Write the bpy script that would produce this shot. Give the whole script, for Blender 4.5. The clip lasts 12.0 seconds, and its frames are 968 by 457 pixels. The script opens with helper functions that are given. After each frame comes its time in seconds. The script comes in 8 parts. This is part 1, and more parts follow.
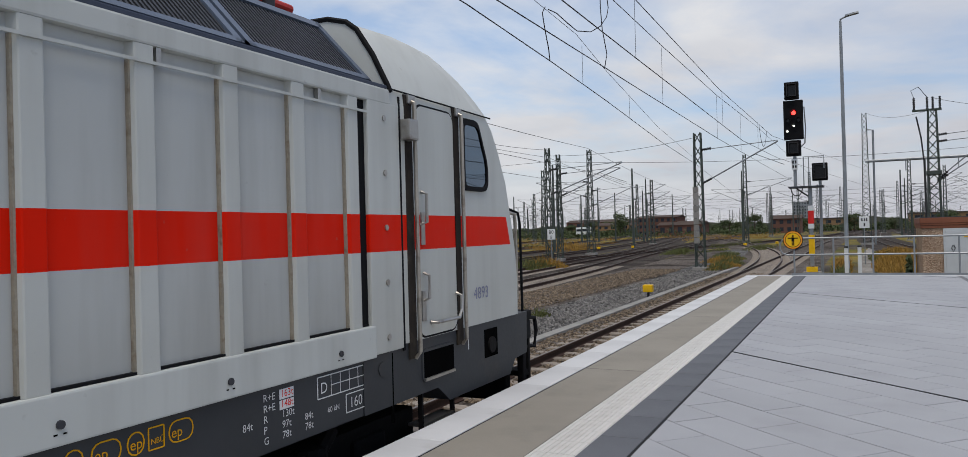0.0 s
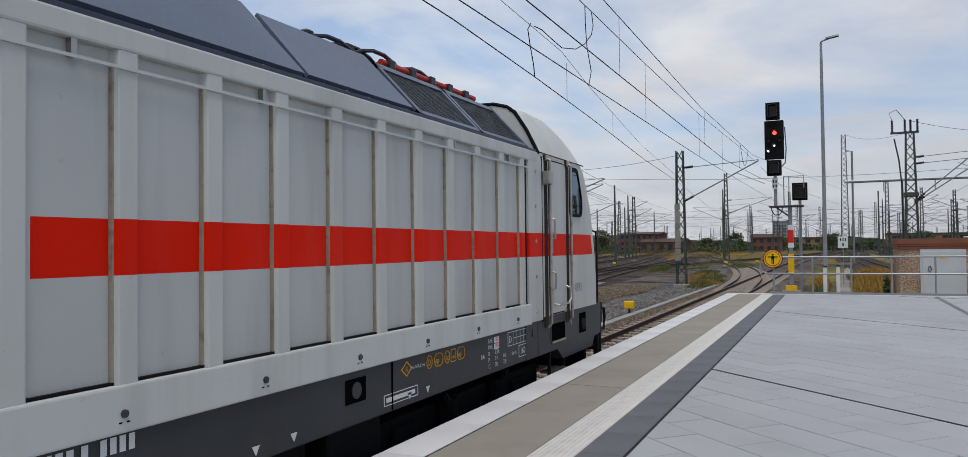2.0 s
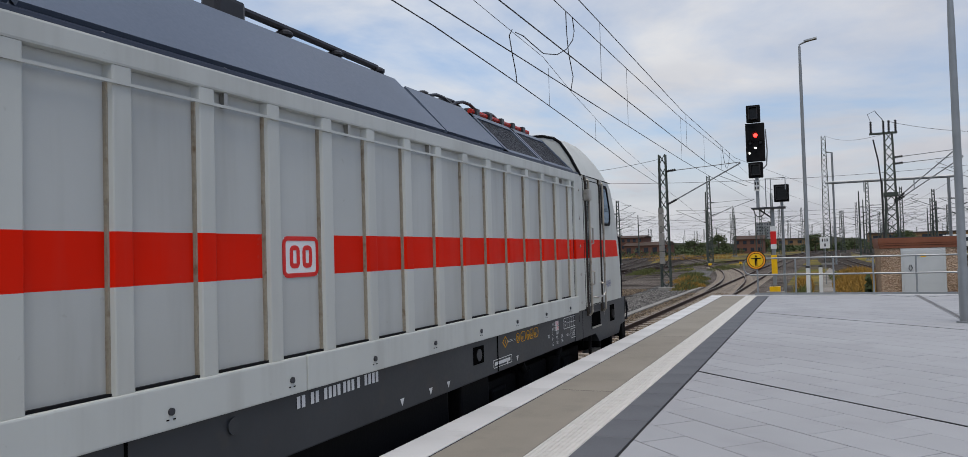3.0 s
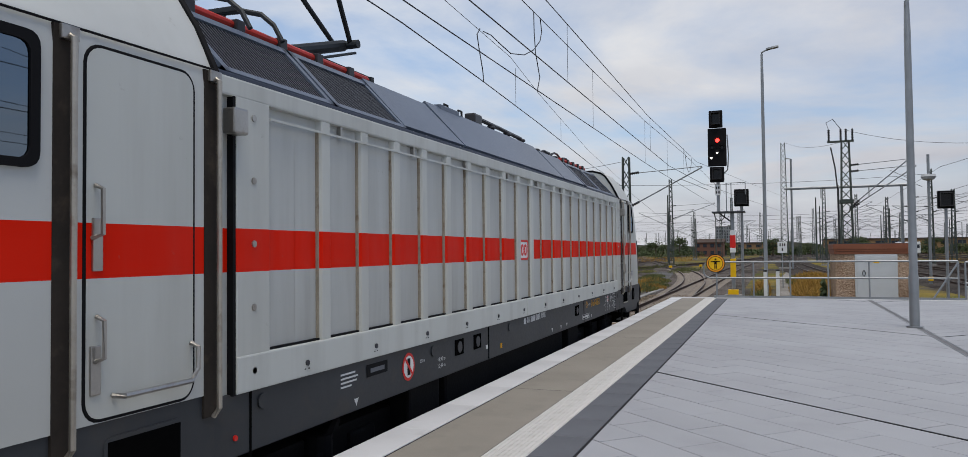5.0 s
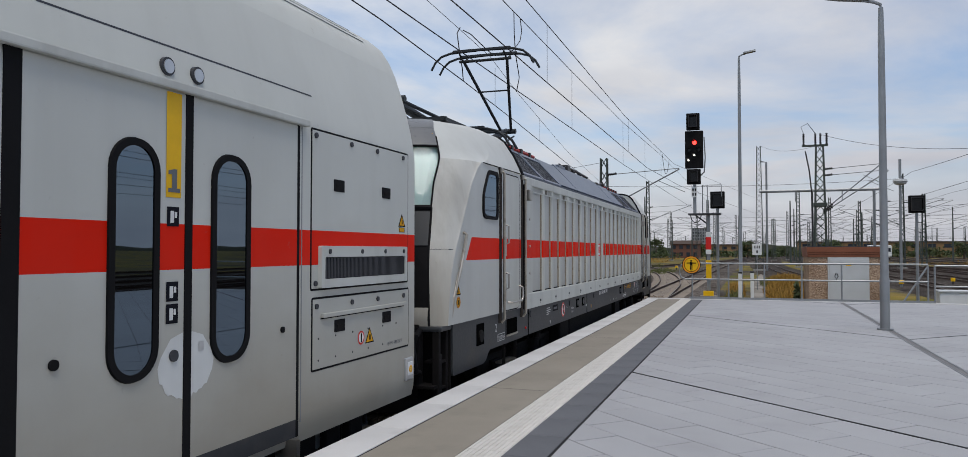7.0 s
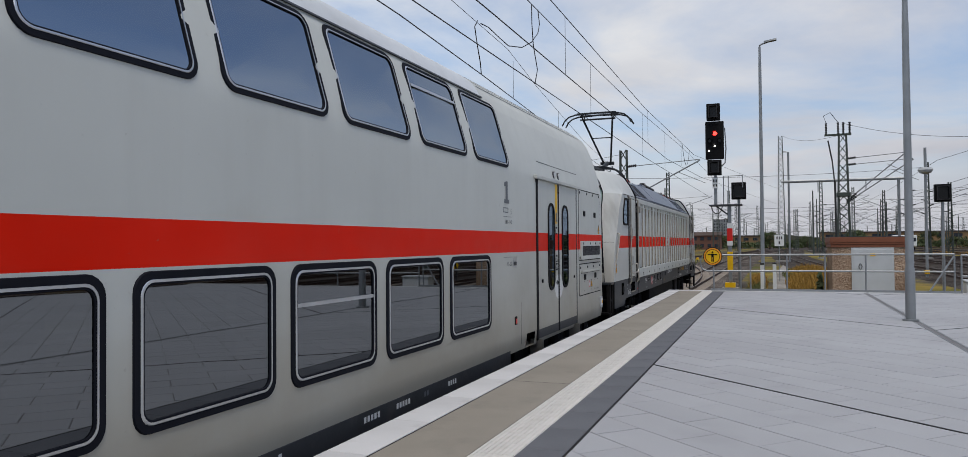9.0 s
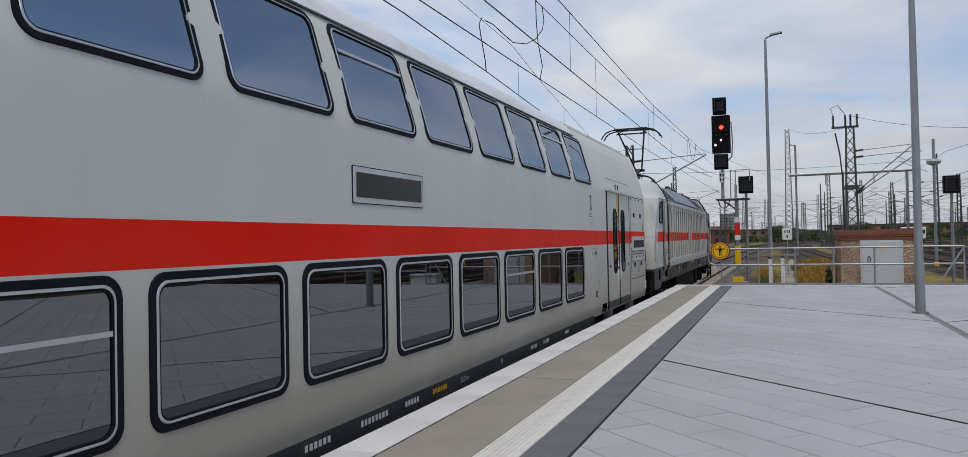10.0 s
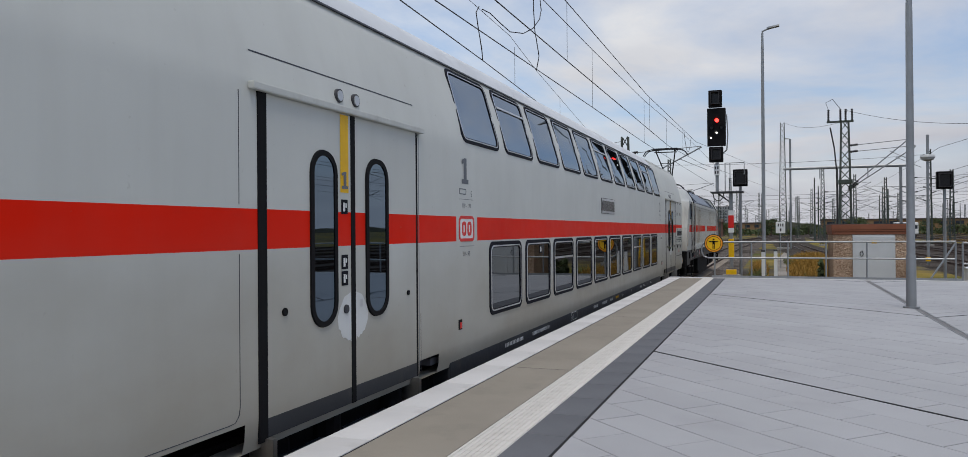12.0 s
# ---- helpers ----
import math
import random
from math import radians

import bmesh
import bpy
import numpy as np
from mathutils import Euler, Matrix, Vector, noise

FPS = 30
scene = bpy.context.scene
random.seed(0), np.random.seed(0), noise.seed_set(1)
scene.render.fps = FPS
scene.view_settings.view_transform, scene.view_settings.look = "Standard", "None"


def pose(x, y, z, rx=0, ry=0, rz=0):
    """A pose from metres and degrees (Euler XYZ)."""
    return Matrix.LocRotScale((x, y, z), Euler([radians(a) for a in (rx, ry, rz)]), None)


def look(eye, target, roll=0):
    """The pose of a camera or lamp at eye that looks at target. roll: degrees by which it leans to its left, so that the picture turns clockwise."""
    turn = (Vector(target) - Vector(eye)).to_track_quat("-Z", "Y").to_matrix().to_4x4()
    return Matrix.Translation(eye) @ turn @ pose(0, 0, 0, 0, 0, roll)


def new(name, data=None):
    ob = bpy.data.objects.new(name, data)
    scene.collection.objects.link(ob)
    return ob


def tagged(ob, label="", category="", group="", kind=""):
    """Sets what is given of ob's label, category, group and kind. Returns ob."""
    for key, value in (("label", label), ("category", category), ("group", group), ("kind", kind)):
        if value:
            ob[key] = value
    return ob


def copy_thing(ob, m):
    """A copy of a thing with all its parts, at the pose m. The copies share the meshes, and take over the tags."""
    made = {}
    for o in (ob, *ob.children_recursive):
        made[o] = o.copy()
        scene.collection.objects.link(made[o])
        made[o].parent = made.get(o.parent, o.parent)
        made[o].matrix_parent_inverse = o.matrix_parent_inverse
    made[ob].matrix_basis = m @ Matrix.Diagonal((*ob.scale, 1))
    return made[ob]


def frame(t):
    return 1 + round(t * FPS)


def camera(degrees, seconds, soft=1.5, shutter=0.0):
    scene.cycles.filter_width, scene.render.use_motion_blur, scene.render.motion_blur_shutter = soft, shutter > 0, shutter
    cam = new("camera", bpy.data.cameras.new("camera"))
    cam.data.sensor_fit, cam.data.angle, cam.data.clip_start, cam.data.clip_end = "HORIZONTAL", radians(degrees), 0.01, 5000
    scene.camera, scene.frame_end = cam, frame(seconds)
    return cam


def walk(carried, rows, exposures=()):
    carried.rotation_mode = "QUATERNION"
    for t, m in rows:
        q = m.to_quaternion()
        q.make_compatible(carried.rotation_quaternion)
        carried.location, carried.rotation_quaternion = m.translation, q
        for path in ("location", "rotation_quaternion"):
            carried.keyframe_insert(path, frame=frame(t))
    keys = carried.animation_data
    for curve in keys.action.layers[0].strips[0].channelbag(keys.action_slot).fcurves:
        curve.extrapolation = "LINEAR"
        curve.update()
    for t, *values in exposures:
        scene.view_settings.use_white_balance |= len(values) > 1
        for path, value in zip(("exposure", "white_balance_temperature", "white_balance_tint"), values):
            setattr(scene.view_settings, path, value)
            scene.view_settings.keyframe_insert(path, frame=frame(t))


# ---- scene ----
# World: x to the right of the platform edge, y along the track, z = 0 on the platform paving.
EYE = (0.0, 0.0, 1.42)
RAIL = -0.86           # top of rail
TRACK_X = -4.58        # centre line of the platform track
LOCO_Y = -1.57         # centre of the locomotive at the start
# seconds, yaw, pitch, roll of the camera, metres that the train has gone
RUN = [
    (0.0, 25.74, 0.35, 1.52, 0.000),
    (0.5, 25.18, 0.72, 1.01, 0.736),
    (1.0, 24.96, 1.01, 0.70, 1.555),
    (1.5, 24.77, 1.16, 0.83, 2.468),
    (2.0, 24.44, 1.38, 0.65, 3.465),
    (2.5, 24.11, 1.65, 1.34, 4.542),
    (4.5, 20.92, 1.81, 0.65, 9.926),
    (5.0, 20.64, 1.67, 0.56, 11.477),
    (5.5, 20.03, 1.79, 0.70, 13.103),
    (6.0, 19.53, 1.82, 0.39, 14.814),
    (6.5, 19.25, 1.76, -0.06, 16.608),
    (7.0, 18.99, 1.61, -0.02, 18.484),
    (7.5, 19.30, 1.39, 0.53, 20.419),
    (9.5, 20.81, 1.08, 0.63, 28.797),
    (10.0, 20.96, 0.93, 1.17, 31.072),
    (10.5, 20.99, 0.35, 0.48, 33.404),
    (11.0, 20.90, 0.19, 0.39, 35.817),
    (11.5, 20.77, 0.16, 0.29, 38.316),
    (12.0, 20.53, 0.15, 0.41, 40.896),
]

cam = camera(64.0, 12.0, 0.6)
walk(cam, [(t, pose(*EYE, 90 + pt, ro, yw)) for t, yw, pt, ro, s in RUN])

# ---- world and light ----
SUN_EL, SUN_AZ = 70.0, 150.0    # height, and bearing clockwise from +y


def build_world():
    w = bpy.data.worlds.new("sky")
    scene.world = w
    w.use_nodes = True
    nt = w.node_tree
    N, L = nt.nodes, nt.links
    N.clear()
    out = N.new("ShaderNodeOutputWorld")
    bg = N.new("ShaderNodeBackground")
    sky = N.new("ShaderNodeTexSky")
    sky.sky_type = "NISHITA"
    sky.sun_disc = False
    sky.sun_elevation, sky.sun_rotation = radians(SUN_EL), radians(SUN_AZ)
    sky.air_density, sky.dust_density, sky.ozone_density = 1.0, 0.2, 4.0
    tc = N.new("ShaderNodeTexCoord")
    sep = N.new("ShaderNodeSeparateXYZ")
    L.new(tc.outputs["Generated"], sep.inputs[0])
    zc = N.new("ShaderNodeMath"); zc.operation = "MAXIMUM"; zc.inputs[1].default_value = 0.0
    L.new(sep.outputs[2], zc.inputs[0])
    za = N.new("ShaderNodeMath"); za.operation = "ADD"; za.inputs[1].default_value = 0.16
    L.new(zc.outputs[0], za.inputs[0])
    comb = N.new("ShaderNodeCombineXYZ")
    for i in (0, 1):
        dv = N.new("ShaderNodeMath"); dv.operation = "DIVIDE"
        L.new(sep.outputs[i], dv.inputs[0]); L.new(za.outputs[0], dv.inputs[1]); L.new(dv.outputs[0], comb.inputs[i])
    n1 = N.new("ShaderNodeTexNoise")
    n1.inputs["Scale"].default_value, n1.inputs["Detail"].default_value, n1.inputs["Roughness"].default_value = 0.75, 8.0, 0.58
    n1.inputs["Distortion"].default_value = 0.35
    L.new(comb.outputs[0], n1.inputs["Vector"])
    ramp = N.new("ShaderNodeValToRGB")
    ramp.color_ramp.elements[0].position, ramp.color_ramp.elements[1].position = 0.38, 0.58
    ramp.color_ramp.elements[0].color, ramp.color_ramp.elements[1].color = (0.25, 0.25, 0.25, 1), (1, 1, 1, 1)
    L.new(n1.outputs["Fac"], ramp.inputs[0])
    n2 = N.new("ShaderNodeTexNoise")
    n2.inputs["Scale"].default_value, n2.inputs["Detail"].default_value = 1.7, 6.0
    L.new(comb.outputs[0], n2.inputs["Vector"])
    cl = N.new("ShaderNodeValToRGB")
    cl.color_ramp.elements[0].position, cl.color_ramp.elements[1].position = 0.3, 0.75
    cl.color_ramp.elements[0].color, cl.color_ramp.elements[1].color = (4.5, 4.6, 4.9, 1), (5.75, 5.8, 5.9, 1)
    L.new(n2.outputs["Fac"], cl.inputs[0])
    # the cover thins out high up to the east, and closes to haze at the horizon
    def smooth(src, a, b, lo, hi):
        m = N.new("ShaderNodeMapRange"); m.interpolation_type = "SMOOTHSTEP"
        for q, v in zip((1, 2, 3, 4), (a, b, lo, hi)):
            m.inputs[q].default_value = v
        L.new(src, m.inputs[0])
        return m.outputs[0]

    def calc(op, a, b):
        m = N.new("ShaderNodeMath"); m.operation = op
        for q, v in ((0, a), (1, b)):
            if isinstance(v, float):
                m.inputs[q].default_value = v
            else:
                L.new(v, m.inputs[q])
        return m.outputs[0]
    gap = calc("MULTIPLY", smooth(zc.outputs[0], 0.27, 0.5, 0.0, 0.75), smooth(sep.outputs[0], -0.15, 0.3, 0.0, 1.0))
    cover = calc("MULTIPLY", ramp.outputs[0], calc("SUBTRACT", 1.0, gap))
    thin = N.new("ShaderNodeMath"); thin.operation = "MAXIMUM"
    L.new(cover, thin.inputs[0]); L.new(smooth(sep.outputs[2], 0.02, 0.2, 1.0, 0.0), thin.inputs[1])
    mix = N.new("ShaderNodeMix"); mix.data_type = "RGBA"
    L.new(thin.outputs[0], mix.inputs[0]); L.new(sky.outputs[0], mix.inputs[6]); L.new(cl.outputs[0], mix.inputs[7])
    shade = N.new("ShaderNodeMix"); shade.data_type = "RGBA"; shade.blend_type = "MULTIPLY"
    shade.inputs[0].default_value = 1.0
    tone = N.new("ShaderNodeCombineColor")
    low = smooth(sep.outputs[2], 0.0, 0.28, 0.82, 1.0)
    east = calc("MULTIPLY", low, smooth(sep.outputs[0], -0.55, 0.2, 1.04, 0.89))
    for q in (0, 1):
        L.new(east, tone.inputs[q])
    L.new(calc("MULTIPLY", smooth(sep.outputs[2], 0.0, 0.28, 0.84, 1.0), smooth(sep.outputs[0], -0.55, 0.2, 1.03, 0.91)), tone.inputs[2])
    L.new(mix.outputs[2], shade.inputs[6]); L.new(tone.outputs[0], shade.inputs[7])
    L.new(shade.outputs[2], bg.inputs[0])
    bg.inputs[1].default_value = 0.15
    L.new(bg.outputs[0], out.inputs[0])


build_world()
sun_data = bpy.data.lights.new("sun", "SUN")
sun_data.energy, sun_data.angle, sun_data.color = 2.4, radians(35), (1.0, 0.94, 0.85)
sun = new("sun", sun_data)
az, el = radians(SUN_AZ), radians(SUN_EL)
sun.matrix_world = look((0, 0, 40), (-math.sin(az) * math.cos(el), -math.cos(az) * math.cos(el), 40 - math.sin(el)))
scene.view_settings.exposure = -0.05


# ---- materials ----
class Nodes:
    """Short hand for one material's node tree."""

    def __init__(self, name):
        self.m = bpy.data.materials.new(name)
        self.m.use_nodes = True
        self.t = self.m.node_tree
        self.bsdf = self.t.nodes["Principled BSDF"]
        self.tc = self.t.nodes.new("ShaderNodeTexCoord")

    def n(self, kind, **props):
        nd = self.t.nodes.new("ShaderNode" + kind)
        for k, v in props.items():
            nd.inputs[k.replace("_", " ")].default_value = v
        return nd

    def l(self, a, b):
        self.t.links.new(a, b)

    def noise(self, scale, detail=4.0, stretch=None, rough=0.55):
        nd = self.n("TexNoise", Scale=scale, Detail=detail, Roughness=rough)
        if stretch:
            mp = self.n("Mapping")
            mp.inputs["Scale"].default_value = stretch
            self.l(self.tc.outputs["Object"], mp.inputs[0])
            self.l(mp.outputs[0], nd.inputs["Vector"])
        else:
            self.l(self.tc.outputs["Object"], nd.inputs["Vector"])
        return nd.outputs["Fac"]

    def math(self, op, a, b=0.0, c=None):
        nd = self.t.nodes.new("ShaderNodeMath")
        nd.operation = op
        for i, v in enumerate((a, b, c)):
            if v is None:
                continue
            if isinstance(v, (int, float)):
                nd.inputs[i].default_value = v
            else:
                self.l(v, nd.inputs[i])
        return nd.outputs[0]

    def step(self, v, lo, hi):
        nd = self.t.nodes.new("ShaderNodeMapRange")
        nd.inputs[1].default_value, nd.inputs[2].default_value = lo, hi
        self.l(v, nd.inputs[0])
        return nd.outputs[0]

    def mix(self, fac, a, b, blend="MIX"):
        nd = self.t.nodes.new("ShaderNodeMix")
        nd.data_type = "RGBA"
        nd.blend_type = blend
        for i, v in ((0, fac), (6, a), (7, b)):
            if isinstance(v, (int, float)):
                nd.inputs[i].default_value = v
            elif isinstance(v, tuple):
                nd.inputs[i].default_value = (*v, 1)
            else:
                self.l(v, nd.inputs[i])
        return nd.outputs[2]

    def bump(self, height, strength, dist=0.01):
        nd = self.n("Bump", Strength=strength, Distance=dist)
        self.l(height, nd.inputs["Height"])
        self.l(nd.outputs[0], self.bsdf.inputs["Normal"])

    def done(self, colour, rough=0.5, metal=0.0):
        for key, v in (("Base Color", colour), ("Roughness", rough), ("Metallic", metal)):
            if isinstance(v, tuple):
                self.bsdf.inputs[key].default_value = (*v, 1)
            elif isinstance(v, (int, float)):
                self.bsdf.inputs[key].default_value = v
            else:
                self.l(v, self.bsdf.inputs[key])
        return self.m


def plain(name, colour, rough=0.5, metal=0.0, var=0.25, big=1.3, fine=45.0, bump=0.1, per_piece=0.0, dirt=None, spec=0.3):
    """Colour with large blotches, fine grain, and, if wanted, a shift from piece to piece."""
    k = Nodes(name)
    dark = tuple(c * (1 - var) for c in colour)
    light = tuple(min(1, c * (1 + var * 0.6)) for c in colour)
    c = k.mix(k.step(k.noise(big), 0.3, 0.7), dark, light)
    g = k.noise(fine, 3.0)
    c = k.mix(0.35 * var / 0.25, c, k.mix(g, dark, light))
    if per_piece:
        info = k.t.nodes.new("ShaderNodeObjectInfo")
        geo = k.t.nodes.new("ShaderNodeNewGeometry")
        r = k.math("FRACT", k.math("ADD", info.outputs["Random"], geo.outputs["Random Per Island"]))
        f = k.math("MULTIPLY_ADD", r, per_piece, 1 - per_piece / 2)
        hsv = k.n("HueSaturation")
        k.l(c, hsv.inputs["Color"])
        k.l(f, hsv.inputs["Value"])
        c = hsv.outputs[0]
    if dirt:
        c = k.mix(k.math("MULTIPLY", k.step(k.noise(big * 2.3, 6.0), 0.55, 0.75), dirt[1]), c, dirt[0])
    r = k.math("MULTIPLY_ADD", g, 0.2, rough - 0.1)
    if bump:
        k.bump(g, bump)
    k.bsdf.inputs["Specular IOR Level"].default_value = spec
    return k.done(c, r, metal)


WHITE = (0.53, 0.545, 0.512)
RED = (0.72, 0.014, 0.002)


def train_paint(name, spans, base=WHITE, streaks=0.35, dents=0.12, film=0.0):
    """White paint with the red band at z 1.305 to 1.575, along the given spans of y; grime runs down it."""
    k = Nodes(name)
    sep = k.t.nodes.new("ShaderNodeSeparateXYZ")
    k.l(k.tc.outputs["Object"], sep.inputs[0])
    y, z = sep.outputs[1], sep.outputs[2]
    band = k.math("MULTIPLY", k.math("GREATER_THAN", z, 1.305), k.math("LESS_THAN", z, 1.575))
    inside = None
    for a, b, sa, sb in spans:
        za = k.math("SUBTRACT", z, 1.305)
        ya = k.math("SUBTRACT", y, k.math("MULTIPLY", za, sa))
        yb = k.math("SUBTRACT", y, k.math("MULTIPLY", za, sb))
        one = k.math("MULTIPLY", k.math("GREATER_THAN", ya, a), k.math("LESS_THAN", yb, b))
        inside = one if inside is None else k.math("MAXIMUM", inside, one)
    band = k.math("MULTIPLY", band, inside) if spans else 0.0
    blot = k.step(k.noise(0.7, 5.0), 0.3, 0.75)
    white = k.mix(blot, tuple(c * 0.90 for c in base), base)
    red = k.mix(blot, tuple(c * 0.85 for c in RED), RED)
    c = k.mix(band, white, red)
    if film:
        # brown dirt in patches; its stronger tone lower down also stands in for shade
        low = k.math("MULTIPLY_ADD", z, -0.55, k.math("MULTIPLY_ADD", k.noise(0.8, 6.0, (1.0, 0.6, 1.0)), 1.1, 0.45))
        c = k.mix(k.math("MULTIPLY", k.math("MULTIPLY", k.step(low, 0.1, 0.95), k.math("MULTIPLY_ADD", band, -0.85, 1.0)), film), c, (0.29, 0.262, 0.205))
    run = k.step(k.noise(1.0, 4.0, (3.2, 3.2, 0.30), 0.6), 0.46, 0.80)
    c = k.mix(k.math("MULTIPLY", k.math("MULTIPLY", run, streaks), k.math("MULTIPLY_ADD", band, -0.7, 1.0)), c, (0.21, 0.195, 0.17))
    speck = k.step(k.noise(14.0, 3.0), 0.70, 0.78)
    c = k.mix(k.math("MULTIPLY", speck, 0.25), c, (0.2, 0.18, 0.15))
    soft = k.noise(1.6, 3.0)
    k.bump(soft, dents, 0.02 if dents < 0.2 else 0.05)
    k.bsdf.inputs["Coat Weight"].default_value = 0.03
    k.l(k.math("MULTIPLY_ADD", band, -0.17, 0.22), k.bsdf.inputs["Specular IOR Level"])
    k.bsdf.inputs["Coat Roughness"].default_value = 0.2
    return k.done(c, k.math("MULTIPLY_ADD", k.noise(5.0), 0.2, 0.34))


def tinted_glass(name, tint=0.12, ior=2.2, gloss_tint=(0.92, 0.96, 1.0)):
    k = Nodes(name)
    N = k.t.nodes
    tr = N.new("ShaderNodeBsdfTransparent")
    tr.inputs[0].default_value = (tint * 0.9, tint, tint * 1.02, 1)
    gl = N.new("ShaderNodeBsdfGlossy")
    gl.inputs["Roughness"].default_value = 0.015
    gl.inputs["Color"].default_value = (*gloss_tint, 1)
    fr = k.n("Fresnel", IOR=ior)
    bm = k.n("Bump", Strength=0.02, Distance=0.05)
    k.l(k.noise(1.2, 1.0), bm.inputs["Height"])
    k.l(bm.outputs[0], gl.inputs["Normal"])
    mx = N.new("ShaderNodeMixShader")
    k.l(fr.outputs[0], mx.inputs[0]); k.l(tr.outputs[0], mx.inputs[1]); k.l(gl.outputs[0], mx.inputs[2])
    out = [n for n in N if n.type == "OUTPUT_MATERIAL"][0]
    k.l(mx.outputs[0], out.inputs[0])
    return k.m


def glow(name, colour, strength):
    k = Nodes(name)
    k.bsdf.inputs["Emission Color"].default_value = (*colour, 1)
    k.bsdf.inputs["Emission Strength"].default_value = strength
    return k.done(colour, 0.3)


def ballast_mat(name, a, b, scale, green=0.0, sat=0.55):
    k = Nodes(name)
    vo = k.n("TexVoronoi", Scale=scale)
    k.l(k.tc.outputs["Object"], vo.inputs["Vector"])
    cell = k.t.nodes.new("ShaderNodeSeparateColor")
    k.l(vo.outputs["Color"], cell.inputs[0])
    c = k.mix(cell.outputs[0], a, b)
    hs = k.n("HueSaturation", Saturation=sat)
    k.l(k.mix(0.8, k.mix(k.noise(0.25, 5.0), a, b), c), hs.inputs["Color"])
    c = hs.outputs[0]
    c = k.mix(k.step(k.noise(0.35, 6.0), 0.45, 0.7), c, tuple(v * 0.6 for v in a))
    if green:
        veg = k.step(k.noise(0.06, 8.0, None, 0.7), 0.56 - green * 0.25, 0.66 - green * 0.2)
        gc = k.mix(k.step(k.noise(0.3, 6.0), 0.3, 0.7), (0.07, 0.085, 0.02), (0.25, 0.175, 0.045))
        c = k.mix(veg, c, gc)
    k.bump(vo.outputs["Distance"], 0.9, 0.03)
    k.bsdf.inputs["Specular IOR Level"].default_value = 0.06
    return k.done(c, 0.95)


M = {}
M["loco"] = train_paint("locomotive paint", [(-8.41, -0.436, 0.70, 0.0), (0.324, 8.60, 0.0, -0.33)], streaks=0.26, film=0.3)
M["nose"] = train_paint("grimy nose paint", [(-8.41, -0.436, 0.70, 0.0), (0.324, 8.60, 0.0, -0.33)], base=(0.515, 0.53, 0.51), streaks=0.16, film=0.3)
M["pillar"] = train_paint("sooty corner paint", [], base=(0.475, 0.475, 0.445), streaks=0.6, film=1.0)
M["loco_plain"] = train_paint("plain light grey paint", [], streaks=0.38)
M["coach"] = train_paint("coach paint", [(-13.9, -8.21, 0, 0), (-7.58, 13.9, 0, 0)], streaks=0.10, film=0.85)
M["panel"] = train_paint("panel paint", [(-8.41, -0.436, 0.70, 0.0), (0.324, 8.60, 0.0, -0.33)], base=(0.475, 0.49, 0.472), streaks=0.42, dents=0.25, film=0.35)
M["grey"] = plain("dark grey underframe paint", (0.036, 0.039, 0.043), 0.5, 0, 0.3, 1.2, 30, 0.05, dirt=((0.06, 0.05, 0.04), 0.5))
M["skirt"] = plain("coach skirt paint", (0.035, 0.037, 0.041), 0.5, 0, 0.3, 1.2, 30, 0.05, dirt=((0.09, 0.08, 0.07), 0.5))
M["under"] = plain("oily running gear", (0.010, 0.009, 0.009), 0.75, 0, 0.5, 3, 30, 0.3, spec=0.12)
M["roof"] = plain("blue grey roof paint", (0.085, 0.108, 0.150), 0.36, 0, 0.18, 0.9, 40, 0.05, spec=0.5)
M["roof_edge"] = plain("roof gutter paint", (0.045, 0.055, 0.08), 0.45, 0, 0.25, 2, 40, 0.05)
M["mesh"] = plain("dark grille", (0.06, 0.062, 0.07), 0.5, 0.5, 0.25, 4, 60, 0.05)
# flat black: shade of openings put into the colour; also gaps and bolt marks
M["flat_black"] = plain("black for shaded openings and marks", (0.004, 0.004, 0.004), 0.9, 0, 0.3, 4, 60, 0.0, spec=0.0)
M["hand_rail"] = plain("grimy steel rail", (0.44, 0.405, 0.35), 0.38, 0.8, 0.35, 3, 50, 0.05, dirt=((0.10, 0.07, 0.045), 0.7))
M["channel"] = plain("grimy rail recess", (0.036, 0.030, 0.025), 0.8, 0, 0.4, 3, 40, 0.1, dirt=((0.09, 0.07, 0.05), 0.6), spec=0.1)
M["black"] = plain("black rubber", (0.007, 0.007, 0.008), 0.7, 0, 0.3, 4, 60, 0.05, spec=0.12)
M["seal"] = plain("navy window rubber", (0.007, 0.008, 0.013), 0.7, 0, 0.3, 4, 60, 0.05, spec=0.12)
M["steel"] = plain("brushed steel", (0.42, 0.40, 0.37), 0.35, 0.9, 0.3, 3, 70, 0.05, dirt=((0.15, 0.11, 0.08), 0.6))
M["trim"] = plain("aluminium trim", (0.55, 0.56, 0.57), 0.35, 0.8, 0.15, 3, 60, 0.02)
M["rust"] = plain("rusty seam", (0.31, 0.275, 0.215), 0.8, 0, 0.45, 5, 60, 0.3, dirt=((0.13, 0.075, 0.035), 0.85))
M["red"] = plain("red busbar", (0.42, 0.03, 0.02), 0.45, 0, 0.3, 4, 40, 0.05)
M["redlogo"] = plain("red emblem", (0.62, 0.02, 0.015), 0.4, 0, 0.1, 4, 40, 0.0)
